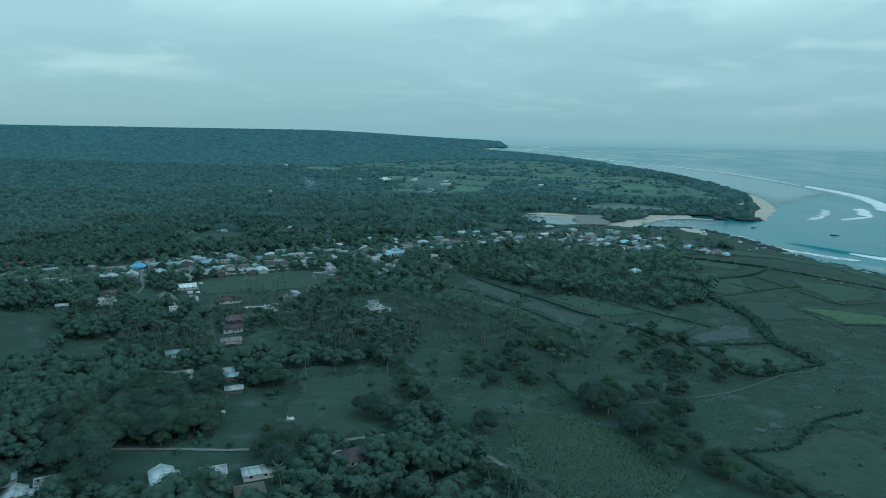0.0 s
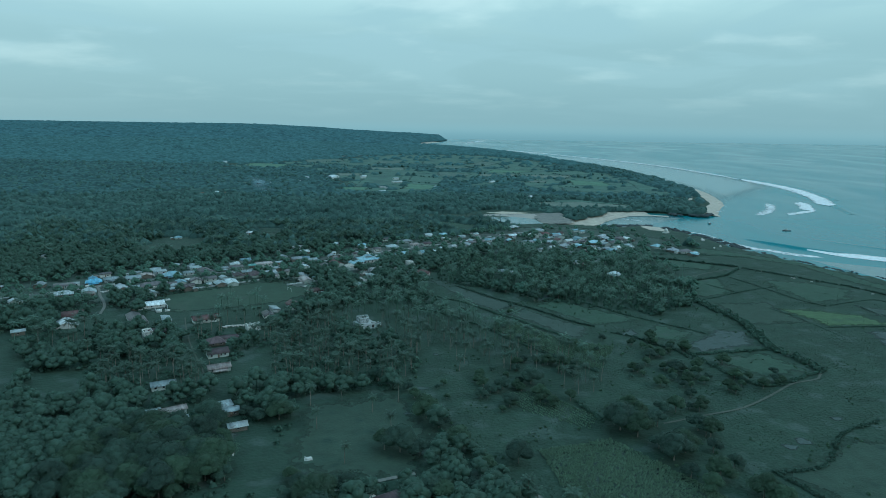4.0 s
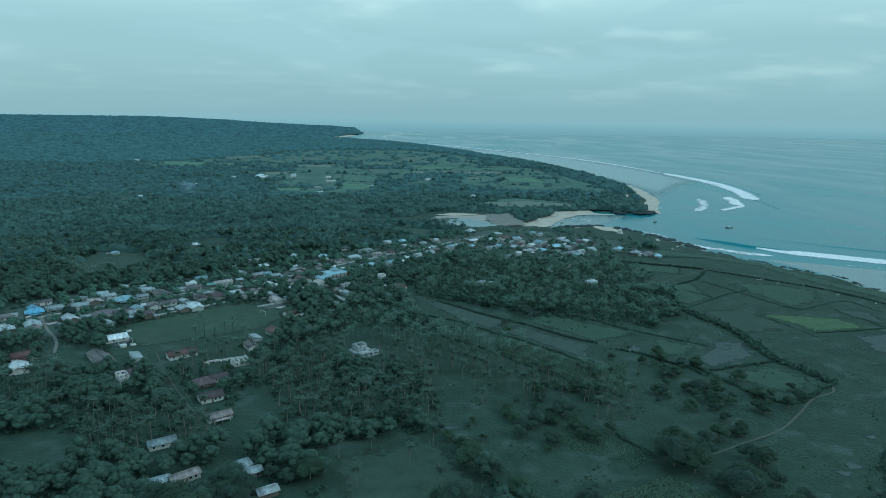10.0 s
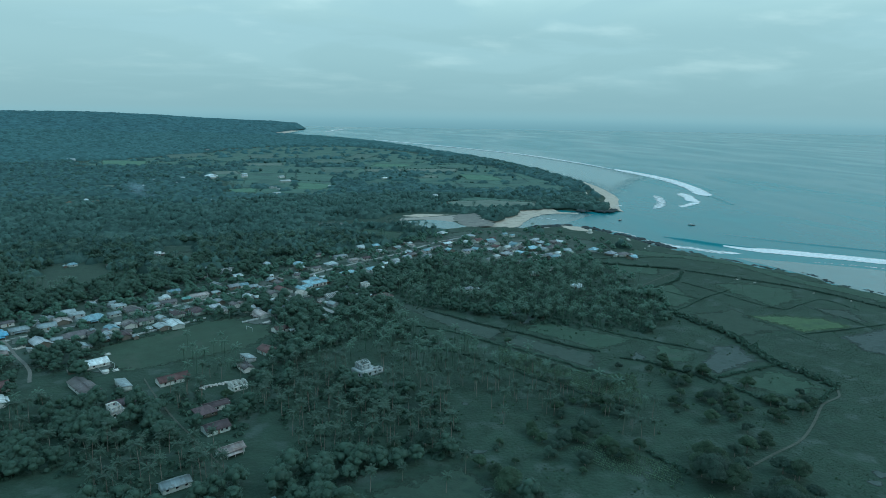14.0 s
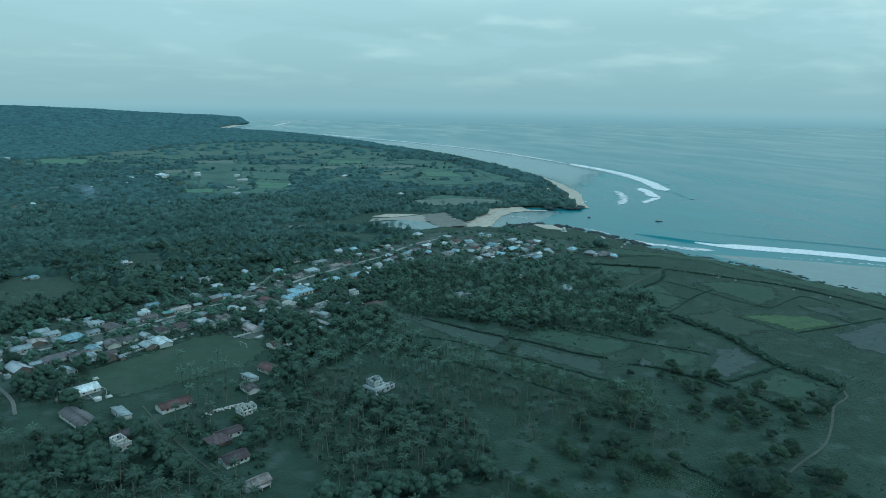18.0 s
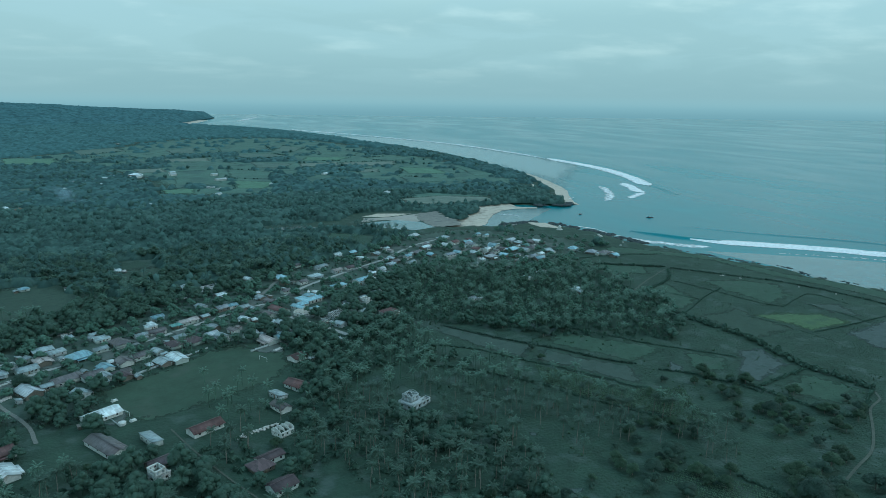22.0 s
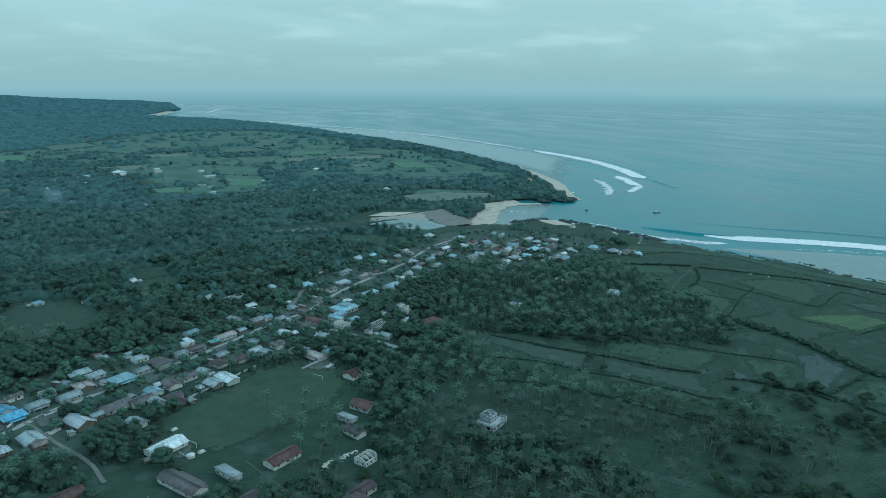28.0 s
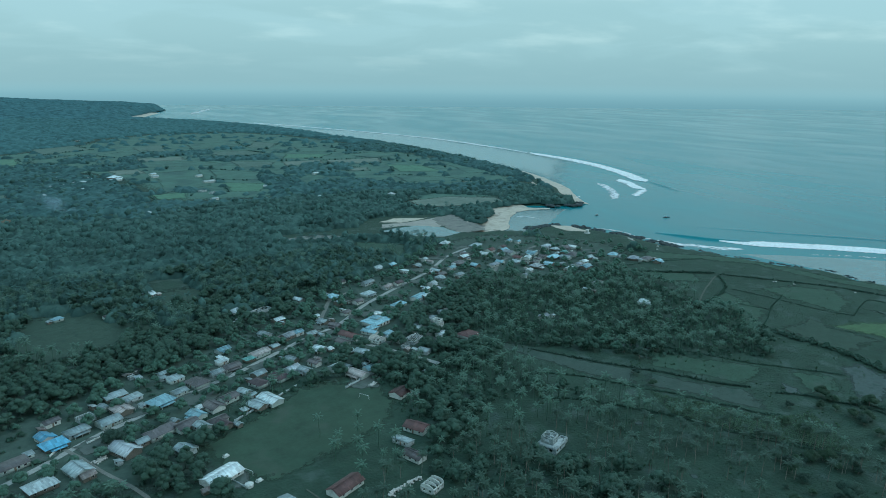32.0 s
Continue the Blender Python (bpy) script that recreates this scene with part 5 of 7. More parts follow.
house(-336, 650, 102, 8, 6, "pale", "gable")
house(-35, 644, 122, 8, 7, "tin", "shed")
house(-52, 620, 20, 7, 6, "blue", "hip")
house(-101, 568, 27, 9, 6, "pale", "gable")
house(-144, 607, 21, 7, 5, "green", "hip")
house(122, 770, 111, 7, 6, "dark", "gable")
house(166, 763, 19, 9, 8, "blue", "gable")
house(218, 741, 20, 7, 6, "zinc", "hip")
house(217, 725, 32, 8, 5, "green", "gable")
house(163, 707, 27, 7, 5, "dark", "gable")
house(150, 720, 111, 8, 7, "zinc", "hip")
house(76, 760, 115, 6, 4, "rust", "gable")
house(56, 708, 24, 8, 6, "zinc", "hip")
house(38, 741, 111, 9, 7, "pale", "shed")
house(37, 678, 23, 7, 6, "stripe", "hip")
house(165, 566, 32, 9, 7, "pale", "hip")
house(-31, 228, 28, 11, 11, "brown", "pyramid")
house(-190, 482, 26, 17, 10, "white", "gable")
house(-188, 447, 118, 24, 8, "school", "gable")
house(-169, 446, 113, 13, 5, "zinc", "shed")
house(-123, 406, 21, 12, 6, "brown", "gable")
house(-167, 422, 23, 11, 7, "brown", "gable")
house(-128, 401, 23, 9, 9, "brown", "hip")
house(-123, 382, 23, 11, 8, "brown", "gable")
house(-117, 359, 24, 11, 6, "rust", "gable")
house(-145, 447, 24, 16, 8, "red", "gable")
house(-178, 529, 114, 8, 6, "brown", "gable")
house(-215, 584, 29, 10, 5, "zinc", "shed")
house(3, 1415, 22, 22, 9, "white", "gable")
house(-27, 1319, 20, 12, 8, "pale", "shell")
house(-16, 1293, 29, 12, 8, "pale", "shell")
house(-28, 1230, 29, 12, 6, "pale", "gable")
house(-136, 1508, 30, 22, 7, "pale", "gable")
house(-69, 1522, 24, 12, 7, "pale", "gable")
house(3, 1498, 30, 12, 7, "pale", "gable")
house(-130, 1153, 29, 14, 9, "pale", "pyramid")
house(-324, 1164, 22, 12, 10, "thatch", "pyramid")
house(-307, 1191, 27, 12, 10, "pale", "pyramid")
house(-289, 1169, 28, 12, 10, "thatch", "pyramid")
house(115, 1170, 27, 8, 8, "pale", "pyramid")
house(223, 1144, 25, 12, 8, "white", "pyramid")
house(-188, 1500, 20, 14, 9, "pale", "hip")
house(-177, 1551, 57, 16, 10, "white", "gable")
house(-200, 1496, 94, 10, 6, "zinc", "gable")
house(-214, 1476, 36, 12, 7, "pale", "hip")
house(-228, 1571, 73, 12, 7, "white", "gable")
house(-171, 1530, 110, 10, 6, "blue", "gable")
house(-136, 1545, 52, 20, 13, "pale", "hip")
house(-126, 1532, 89, 14, 9, "white", "gable")
house(-68, 1559, 31, 12, 7, "pale", "gable")
house(-237, 1468, 68, 10, 6, "zinc", "hip")
house(-245, 1374, 105, 12, 7, "pale", "gable")
house(-194, 1412, 47, 10, 6, "pale", "gable")
house(75, 1321, 84, 9, 5, "white", "hip")
house(205, 1434, 26, 12, 7, "white", "gable")
house(-179, 780, 23, 7, 7, "white", "gable")
house(-498, 2037, 23, 24, 14, "white", "shell")
house(-473, 2002, 22, 18, 12, "pale", "gable")

# small sheds and kitchens behind the village houses
r = random.Random(21)
for hx, hy, hr in [q for q in HOUSES if 480 < q[1] < 790]:
    a = r.uniform(0, 6.28)
    x, y = hx + (hr + 3.2) * math.cos(a), hy + (hr + 3.2) * math.sin(a)
    clear = min(math.dist((x, y), q[:2]) - q[2] for q in HOUSES) > 2.4 and min(float(distance_to(np.array([x]), np.array([y]), line)[0]) for line in ROADS) > 5
    if clear and r.random() < 0.75 and not inside(np.array([x]), np.array([y]), BARE[1])[0]:
        house(round(x, 1), round(y, 1), r.choice((25, 115)) + r.uniform(-8, 8), r.uniform(3, 4.6), r.uniform(2.4, 3.2), r.choice(("zinc", "rust", "pale", "zinc", "tin")), r.choice(("shed", "gable")), 2.0)


def mosque(x, y, angle):
    """Blue-roofed hall in two tiers under a small pale dome."""
    HOUSES.append((x, y, 13))
    e = tagged(new("mosque"), "village mosque with tiered blue roof and small pale dome", "mosque")
    part("wall", mesh("wall", *box(-9, -8, -0.3, 9, 8, 4), "plaster"), e)
    part("roof", mesh("roof", *hip_roof(18, 16, 4, 2.6, 1.2, 0.12, 7), "roof_blue"), e, "faded blue lower roof")
    part("upper_wall", mesh("upper_wall", *box(-3.5, -3.5, 4.5, 3.5, 3.5, 7.0), "plaster"), e)
    part("upper_roof", mesh("upper_roof", *hip_roof(7, 7, 7.0, 1.8, 0.9, 0.1, 0.4), "roof_blue"), e, "faded blue upper roof")
    v, f = ico(2)
    v = v * (1.5, 1.5, 1.35) + (0, 0, 9.3)
    v[:, :2] *= (1 - np.clip((v[:, 2:3] - 9.9) / 2.4, 0, 0.6))
    part("dome", mesh("dome", v, f, "white_metal", True), e, "pale metal dome")
    part("finial", mesh("finial", *tube([(0, 0, 10.4), (0, 0, 11.4), (0, 0, 12.2)], [0.12, 0.07, 0.02]), "white_metal"), e)
    part("wing", mesh("wing", *box(9, -3, -0.3, 15, 5, 3.2), "paint_orange"), e, "orange painted porch")
    part("wing_roof", mesh("wing_roof", *[np.array(q) for q in box(8.9, -3.4, 3.2, 15.4, 5.4, 3.35)], "roof_blue"), e)
    for side in (-1, 1):
        for k in range(4):
            xx = -6.5 + k * 4.3
            y0, y1 = sorted((side * 7.97, side * 8.04))
            w = part("window", mesh("window", *box(xx - 0.8, y0, 0.8, xx + 0.8, y1, 3.0), "white_metal"), e)
            y0, y1 = sorted((side * 8.041, side * 8.06))
            part("pane", mesh("pane", *box(xx - 0.65, y0, 0.95, xx + 0.65, y1, 2.85), "dark_glass"), w)
    e.matrix_basis = pose(x, y, 0, 0, 0, angle) @ Matrix.Scale(0.86, 4)


mosque(-45, 629, 25)


def villa_shell(x, y, angle):
    """Unfinished two-storey house: stepped roofless pale walls."""
    HOUSES.append((x, y, 8))
    e = tagged(new("villa_shell"), "unfinished pale two-storey concrete house standing in grass", "house")
    add_shell(e, 11, 10, 3.4, 3, "raw_block", name="lower_wall")
    part("slab", mesh("slab", *box(-5.5, -5, 3.4, 5.5, 5, 3.65), "raw_block"), e)
    add_shell(e, 6, 6.5, 3.2, 2, "raw_block", (-0.8, 0.8, 3.85), "upper_wall")
    part("balcony_wall", mesh("balcony_wall", *box(2.4, -4.9, 3.65, 5.4, -4.7, 4.6), "raw_block"), e)
    for px in (-3.7, -0.8, 2.1):
        v, f = gable_roof(0.3, 6.5, 6.85, 1.1, 0, 0.25)
        part("gable_wall", mesh("gable_wall", v + (px, 0.8, 0), f, "raw_block"), e)
    add_shell(e, 4, 3.6, 2.8, 1, "raw_block", (7.52, -2.5, 0), "annex_wall")
    e.matrix_basis = pose(x, y, 0, 0, 0, angle)


villa_shell(-44, 429, 25)


def barrel_shell(x, y, angle, L, W):
    """Unfinished house whose bay walls end in round gables."""
    HOUSES.append((x, y, 6))
    e = tagged(new("house_shell"), "unfinished white house with rounded bay gables and no roof", "house", "village houses")
    add_shell(e, L, W, 2.9, 3, "plaster")
    for k in range(4):
        xx = -L / 2 + (L - 0.25) * k / 3
        a = np.linspace(0, math.pi, 9)
        prof = [(W / 2 * math.cos(t), 2.9 + 1.5 * math.sin(t)) for t in a]
        V = [(xx + o, p, q) for o in (0, 0.25) for p, q in prof]
        n = len(prof)
        F = [tuple(range(n)), tuple(range(2 * n - 1, n - 1, -1))] + [(i, n + i, n + i + 1, i + 1) for i in range(n - 1)] + [(n - 1, 2 * n - 1, n, 0)]
        part("bay_gable", mesh("bay_gable", V, F, "plaster"), e)
    e.matrix_basis = pose(x, y, 0, 0, 0, angle)


barrel_shell(-112, 428, 25, 8, 7)
barrel_shell(-59, 597, -63, 9, 8)


def two_storey(x, y, angle):
    HOUSES.append((x, y, 5))
    e = tagged(new("house"), "pale unfinished two-storey block house", "house", "village houses")
    add_shell(e, 7, 6, 3.0, 2, "plaster", name="lower_wall")
    part("slab", mesh("slab", *box(-3.7, -3.2, 3.0, 3.7, 3.2, 3.2), "raw_block"), e)
    add_shell(e, 5, 6, 2.8, 2, "plaster", (-1, 0, 3.4), "upper_wall")
    part("parapet", mesh("parapet", *box(1.6, -3.1, 3.2, 3.6, -2.95, 4.0), "plaster"), e)
    e.matrix_basis = pose(x, y, 0, 0, 0, angle)


two_storey(-7, 603, 25)
two_storey(-168, 411, 28)


def monument(x, y, angle):
    e = tagged(new("monument"), "white plastered seaside monument on a stepped base", "monument")
    part("base", mesh("base", *box(-3, -3, -0.3, 3, 3, 0.6), "plaster"), e)
    part("step", mesh("step", *box(-2.2, -2.2, 0.6, 2.2, 2.2, 1.2), "plaster"), e)
    part("body", mesh("body", *box(-1.4, -1.4, 1.2, 1.4, 1.4, 4.2), "plaster"), e)
    part("cap", mesh("cap", *hip_roof(2.8, 2.8, 4.4, 1.2, 0.4, 0.1, 0.2), "plaster"), e)
    e.matrix_basis = pose(x, y, 0, 0, 0, angle)
    HOUSES.append((x, y, 3))


monument(308, 789, 25)


def goal(x, y, angle):
    """A bare football goal of white pipes."""
    e = tagged(new("football_goal"), "bare white pipe football goal on the pitch", "goal", "goals of the pitch")
    for s in (-3.4, 3.4):
        part("post", mesh("post", *tube([(s, 0, -0.2), (s, 0, 2.44)], [0.09, 0.09]), "white_metal"), e)
    v, f = tube([(0, 0, -3.45), (0, 0, 3.45)], [0.09, 0.09])
    part("crossbar", mesh("crossbar", v[:, [2, 1, 0]] + (0, 0, 2.44), f, "white_metal"), e)
    e.matrix_basis = pose(x, y, 0.04, 0, 0, angle)


goal(-179, 480, 119)
goal(-102, 523, 119)


def wall_run(name, x0, y0, x1, y1, h, mat, label, t=0.25):
    """A yard wall in panels between piers."""
    L, a = math.hypot(x1 - x0, y1 - y0), math.degrees(math.atan2(y1 - y0, x1 - x0))
    e = tagged(new(name), label, "wall")
    n = max(1, round(L / 4))
    for k in range(n):
        part("panel", mesh("panel", *box(k * L / n + 0.18, -t / 2, -0.2, (k + 1) * L / n - 0.18, t / 2, h), mat), e)
    for k in range(n + 1):
        part("pier", mesh("pier", *box(k * L / n - 0.17, -0.2, -0.2, k * L / n + 0.17, 0.2, h + 0.2), mat), e)
    e.matrix_basis = pose(x0, y0, 0, 0, 0, a)


wall_run("yard_wall", -106, 540, -80, 552, 1.5, "raw_block", "pale block wall at the end of the pitch")
wall_run("yard_wall", -172, 532, -130, 557, 1.2, "raw_block", "low weathered wall along the pitch")
wall_run("yard_wall", -256, 540, -250, 551, 1.4, "plaster", "white yard wall beside the blue house")
wall_run("yard_wall", -240, 545, -229, 551, 1.2, "plaster", "white yard wall along the road")
wall_run("yard_wall", -186, 478, -182, 468, 0.8, "raw_block", "low pale yard wall behind the barn")


def rubble_heap(x, y, angle, L, W, h, label):
    """A long heap of pale building rubble."""
    r = np.random.default_rng(int(abs(x * 3 + y)))
    P = []
    for _ in range(int(L * W * 3)):
        u, v = r.uniform(-L / 2, L / 2), r.normal(0, W / 4)
        s = r.uniform(0.2, 0.6)
        bv, bf = box(-s, -s * 0.7, -s * 0.4, s, s * 0.7, s * 0.5)
        a = r.uniform(0, 3)
        bv = np.column_stack([bv[:, 0] * math.cos(a) - bv[:, 1] * math.sin(a), bv[:, 0] * math.sin(a) + bv[:, 1] * math.cos(a), bv[:, 2]])
        P.append((bv + (u, v, h * max(0, 1 - abs(v) / W * 2)), bf))
    ob = tagged(new("rubble", mesh("rubble", *joined(P), "rubble")), label, "rubble", kind="stuff")
    ob.matrix_basis = pose(x, y, 0.05, 0, 0, angle)


rubble_heap(-121, 436, 14, 18, 2.4, 0.7, "long pale heap of coral rubble")
rubble_heap(-131, 432, 30, 5, 3, 0.6, "pale heap of sand and rubble")
rubble_heap(-90, 537, 25, 6, 4, 0.5, "pale heap of building sand")
rubble_heap(-212, 624, 20, 9, 3, 0.3, "pale slabs and rubble in a yard")
rubble_heap(-211, 648, 25, 6, 3, 0.3, "pale rubble by the woods")
rubble_heap(-236, 526, 40, 6, 4, 0.4, "pale rubble at the lane's mouth")
rubble_heap(-93, 268, 0, 4, 2, 0.4, "pale heap of sand in a yard")
rubble_heap(330, 740, 70, 14, 3, 0.4, "pale coral rubble on the turf")
for x, y, a, n in ((318, 552, 118, 3.0), (326, 538, 100, 1.6), (349, 497, 112, 2.2), (359, 470, 80, 1.4), (305, 579, 130, 2.0)):
    rubble_heap(x, y, a, n, 1.2, 0.3, "low heap of grey field stones along the hedge")


def tomb(x, y, angle):
    e = tagged(new("tomb"), "low white plastered family tomb in a yard", "tomb", "tombs of the village")
    part("base", mesh("base", *box(-1.6, -1.0, -0.2, 1.6, 1.0, 0.35), "plaster"), e)
    part("slab", mesh("slab", *box(-1.3, -0.75, 0.35, 1.3, 0.75, 0.85), "plaster"), e)
    part("headstone", mesh("headstone", *box(-1.3, -0.6, 0.85, -1.05, 0.6, 1.5), "plaster"), e)
    e.matrix_basis = pose(x, y, 0, 0, 0, angle)


for tx, ty, ta in ((-176, 472, 25), (-184, 500, 30), (-118, 413, 30), (-230, 536, 20), (-98, 600, 25), (-30, 590, 30), (205, 742, 25), (232, 730, 25), (330, 700, 40), (318, 690, 60), (-62, 262, 10), (-27, 566, 20), (-20, 600, 25), (-160, 610, 25)):
    tomb(tx, ty, ta)


def tank(x, y, label):
    e = tagged(new("water_tank"), label, "tank")
    part("basin", mesh("basin", *tube([(0, 0, -0.2), (0, 0, 1.2)], [1.9, 1.9], 20), "plaster"), e)
    part("lid", mesh("lid", *tube([(0, 0, 1.2), (0, 0, 1.32), (0, 0, 1.4)], [2.0, 2.0, 0.02], 20), "plaster"), e)
    e.matrix_basis = pose(x, y, 0, 0, 0, 0)


tank(-38, 232, "round white concrete water tank beside a house")
tank(-181, 470, "round white concrete water tank behind the barn")


def boat(x, y, angle, L, label):
    """A wooden fishing boat with cabin and outriggers."""
    e = tagged(new("boat"), label, "boat", "boats on the bay")
    n, V = 9, []
    for i in range(n):
        t = i / (n - 1) * 2 - 1
        w = L * 0.14 * (1 - abs(t) ** 2.6)
        s = 0.5 * t * t
        V += [((t * L / 2), -w, 0.7 + s), (t * L / 2, -w * 0.6, -0.35 + s * 0.5), (t * L / 2, w * 0.6, -0.35 + s * 0.5), (t * L / 2, w, 0.7 + s)]
    F = [(i * 4 + j, i * 4 + (j + 1) % 4, i * 4 + 4 + (j + 1) % 4, i * 4 + 4 + j) for i in range(n - 1) for j in range(4)]
    part("hull", mesh("hull", V, F, "boat_hull"), e)
    part("cabin", mesh("cabin", *box(-L * 0.2, -L * 0.08, 0.7, L * 0.05, L * 0.08, 2.0), "plaster"), e, "white cabin")
    part("cabin_roof", mesh("cabin_roof", *box(-L * 0.24, -L * 0.1, 2.0, L * 0.1, L * 0.1, 2.1), "roof_pale"), e)
    for s in (-1, 1):
        part("outrigger", mesh("outrigger", *box(-L * 0.35, s * L * 0.26 - 0.1, -0.05, L * 0.35, s * L * 0.26 + 0.1, 0.15), "timber"), e)
        part("arm", mesh("arm", *box(-0.08, min(0, s * L * 0.26), 0.72, 0.08, max(0, s * L * 0.26), 0.84), "timber"), e)
    e.matrix_basis = pose(x, y, SEA, 0, 0, angle)


boat(482, 822, -20, 10, "dark wooden fishing boat with white cabin at anchor")
boat(408, 879, 20, 7, "small dark fishing boat in the mouth of the bay")
for bx, by, ba in ((172, 894, 30), (158, 884, -20), (184, 905, 70), (166, 872, 10), (150, 928, 10)):
    b = boat(bx, by, ba, 6, "small wooden boat in the lagoon")


def surf(name, line, back, front, label, lift=0.15, crest=0.0, power=1.0, bulge=0.0):
    """Foam laid along a breaking wave: dense in the middle, torn at the edges."""
    n = normals2(line)
    rows, m = 7, len(line)
    V, C = [], []
    spread = 1 + bulge * np.sin(np.linspace(0, math.pi, m)) * (1 + 0.4 * np.sin(np.linspace(0, 9, m)))
    ends = np.minimum(1, np.minimum(np.arange(m), np.arange(m)[::-1]) / (m * 0.12) + 0.12)
    for k in range(rows):
        t = k / (rows - 1)
        off = -back * (1 - t) + front * t
        z = SEA + lift + crest * math.exp(-((t - 0.35) / 0.18) ** 2)
        V.append(np.column_stack([line + n * (off * ends * (spread if k > 2 else 1))[:, None], np.full(m, z)]))
        C.append((0.62 * power * math.sin(math.pi * min(1, 0.08 + t * 0.92)) ** 0.55 * np.ones(m)))
    F = np.array([(k * m + i, k * m + i + 1, (k + 1) * m + i + 1, (k + 1) * m + i) for k in range(rows - 1) for i in range(m - 1)])
    me = mesh(name, np.concatenate(V), F, "foam", True)
    at = me.attributes.new("cover", "FLOAT", "POINT")
    at.data.foreach_set("value", np.concatenate(C).astype(np.float32))
    return tagged(new(name, me), label, "surf", kind="stuff")


surf("surf", curve_through([(424, 694), (448, 664), (470, 645), (514, 604), (556, 554), (620, 470), (680, 380)], 6, 1.5), 14.0, 17.0, "long white breaking wave off the turf shore", 0.2, 0.9, 1.5)
surf("surf", curve_through([(360, 732), (372, 704), (392, 676), (416, 652)], 5, 2), 7.0, 8.0, "soft white wash before the reef", 0.12, 0, 0.9, 1.0)
surf("surf", curve_through([(452, 606), (500, 566), (545, 520), (600, 440)], 6, 2), 3.0, 3.0, "thin white line of spent foam", 0.1, 0, 0.6)
surf("surf", curve_through([(854, 1602), (847, 1467), (828, 1343), (794, 1243)], 9, 2), 16.0, 24.0, "white breaking wave off the sand point", 0.3, 1.2, 1.12)
surf("surf", curve_through([(815, 1301), (777, 1199), (739, 1121), (719, 1079)], 6, 2), 15.0, 20.0, "thick white crest at the end of the breaking wave", 0.35, 1.2, 1.25)
surf("surf", curve_through([(700, 1131), (683, 1088), (659, 1044), (645, 1014)], 4, 2), 8.0, 11.0, "white wash spreading behind the breaking wave", 0.2, 0, 1.2, 0.8)
surf("surf", curve_through([(646, 1013), (608, 990), (579, 971)], 3, 1.5), 6.0, 8.0, "white end of the spreading wash", 0.22, 0, 1.1, 0.5)
surf("surf", curve_through([(629, 1114), (614, 1074), (582, 1023), (545, 981), (523, 967)], 4, 2), 6.0, 8.0, "small white wash near the point", 0.2, 0, 0.9, 0.9)
surf("surf", curve_through([(562, 3155), (722, 2682), (845, 2167), (862, 1822), (848, 1605)], 25, 3), 9.0, 12.0, "thin white line of far surf", 0.3, 1.0, 0.95)
surf("surf", curve_through([(712, 4700), (600, 4420), (480, 4080)], 25, 4), 22.0, 22.0, "white far surf below the headland", 0.3, 0, 0.8)
surf("surf", curve_through([(497, 1012), (476, 1000), (458, 976), (446, 952)], 3, 1), 3.0, 6.0, "white foam round the point's rocks", 0.25, 0, 0.95)
surf("surf", curve_through([(378, 700), (362, 730), (358, 760), (360, 790), (342, 822)], 4, 1.5), 3.0, 4.0, "white foam against the reef rocks", 0.25, 0, 0.7)
surf("surf", curve_through([(302, 930), (318, 912), (322, 900)], 3, 1), 3.0, 4.0, "small white wave in the bay", 0.2, 0, 0.7)


def swell(line, w, h, label):
    """A smooth swell about to break."""
    n = normals2(line)
    V, rows, m = [], 9, len(line)
    ends = np.sin(np.pi * np.clip(np.linspace(0.02, 0.98, m), 0, 1)) ** 0.6
    for k in range(rows):
        t = k / (rows - 1)
        z = SEA - 0.02 + h * math.exp(-((t - 0.4) / (0.12 if t < 0.4 else 0.25)) ** 2) * ends
        V.append(np.column_stack([line + n * (t - 0.4) * w, z]))
    F = np.array([(k * m + i, k * m + i + 1, (k + 1) * m + i + 1, (k + 1) * m + i) for k in range(rows - 1) for i in range(m - 1)])
    tagged(new("swell", mesh("swell", np.concatenate(V), F, "sea", True)), label, "water", kind="structure")


swell(curve_through([(392, 760), (408, 728), (424, 698), (452, 672)], 6), -16, 2.2, "dark face of a wave about to break")
swell(curve_through([(730, 1092), (704, 1028), (684, 978)], 8), -22, 2.0, "dark shoulder of a swell off the point")
swell(curve_through([(470, 760), (520, 690), (590, 610), (660, 500)], 10), -26, 1.0, "low swell running in")
swell(curve_through([(880, 1600), (872, 1440), (840, 1290), (790, 1160)], 10), -30, 1.2, "low swell running in")


def smoke_material():
    m = bpy.data.materials.new("smoke")
    m.use_nodes = True
    nt = m.node_tree
    b = nt.nodes["Principled BSDF"]
    b.inputs["Base Color"].default_value, b.inputs["Roughness"].default_value = (0.62, 0.85, 1.0, 1), 1.0
    n, mr, geo = nt.nodes.new("ShaderNodeTexNoise"), nt.nodes.new("ShaderNodeMapRange"), nt.nodes.new("ShaderNodeNewGeometry")
    nt.links.new(geo.outputs["Position"], n.inputs["Vector"])
    n.inputs["Scale"].default_value, n.inputs["Detail"].default_value = 0.05, 4
    nt.links.new(n.outputs["Fac"], mr.inputs[0])
    mr.inputs[1].default_value, mr.inputs[2].default_value, mr.inputs[4].default_value = 0.36, 0.75, 0.07
    nt.links.new(mr.outputs[0], b.inputs["Alpha"])
    MATS["smoke"] = m


smoke_material()


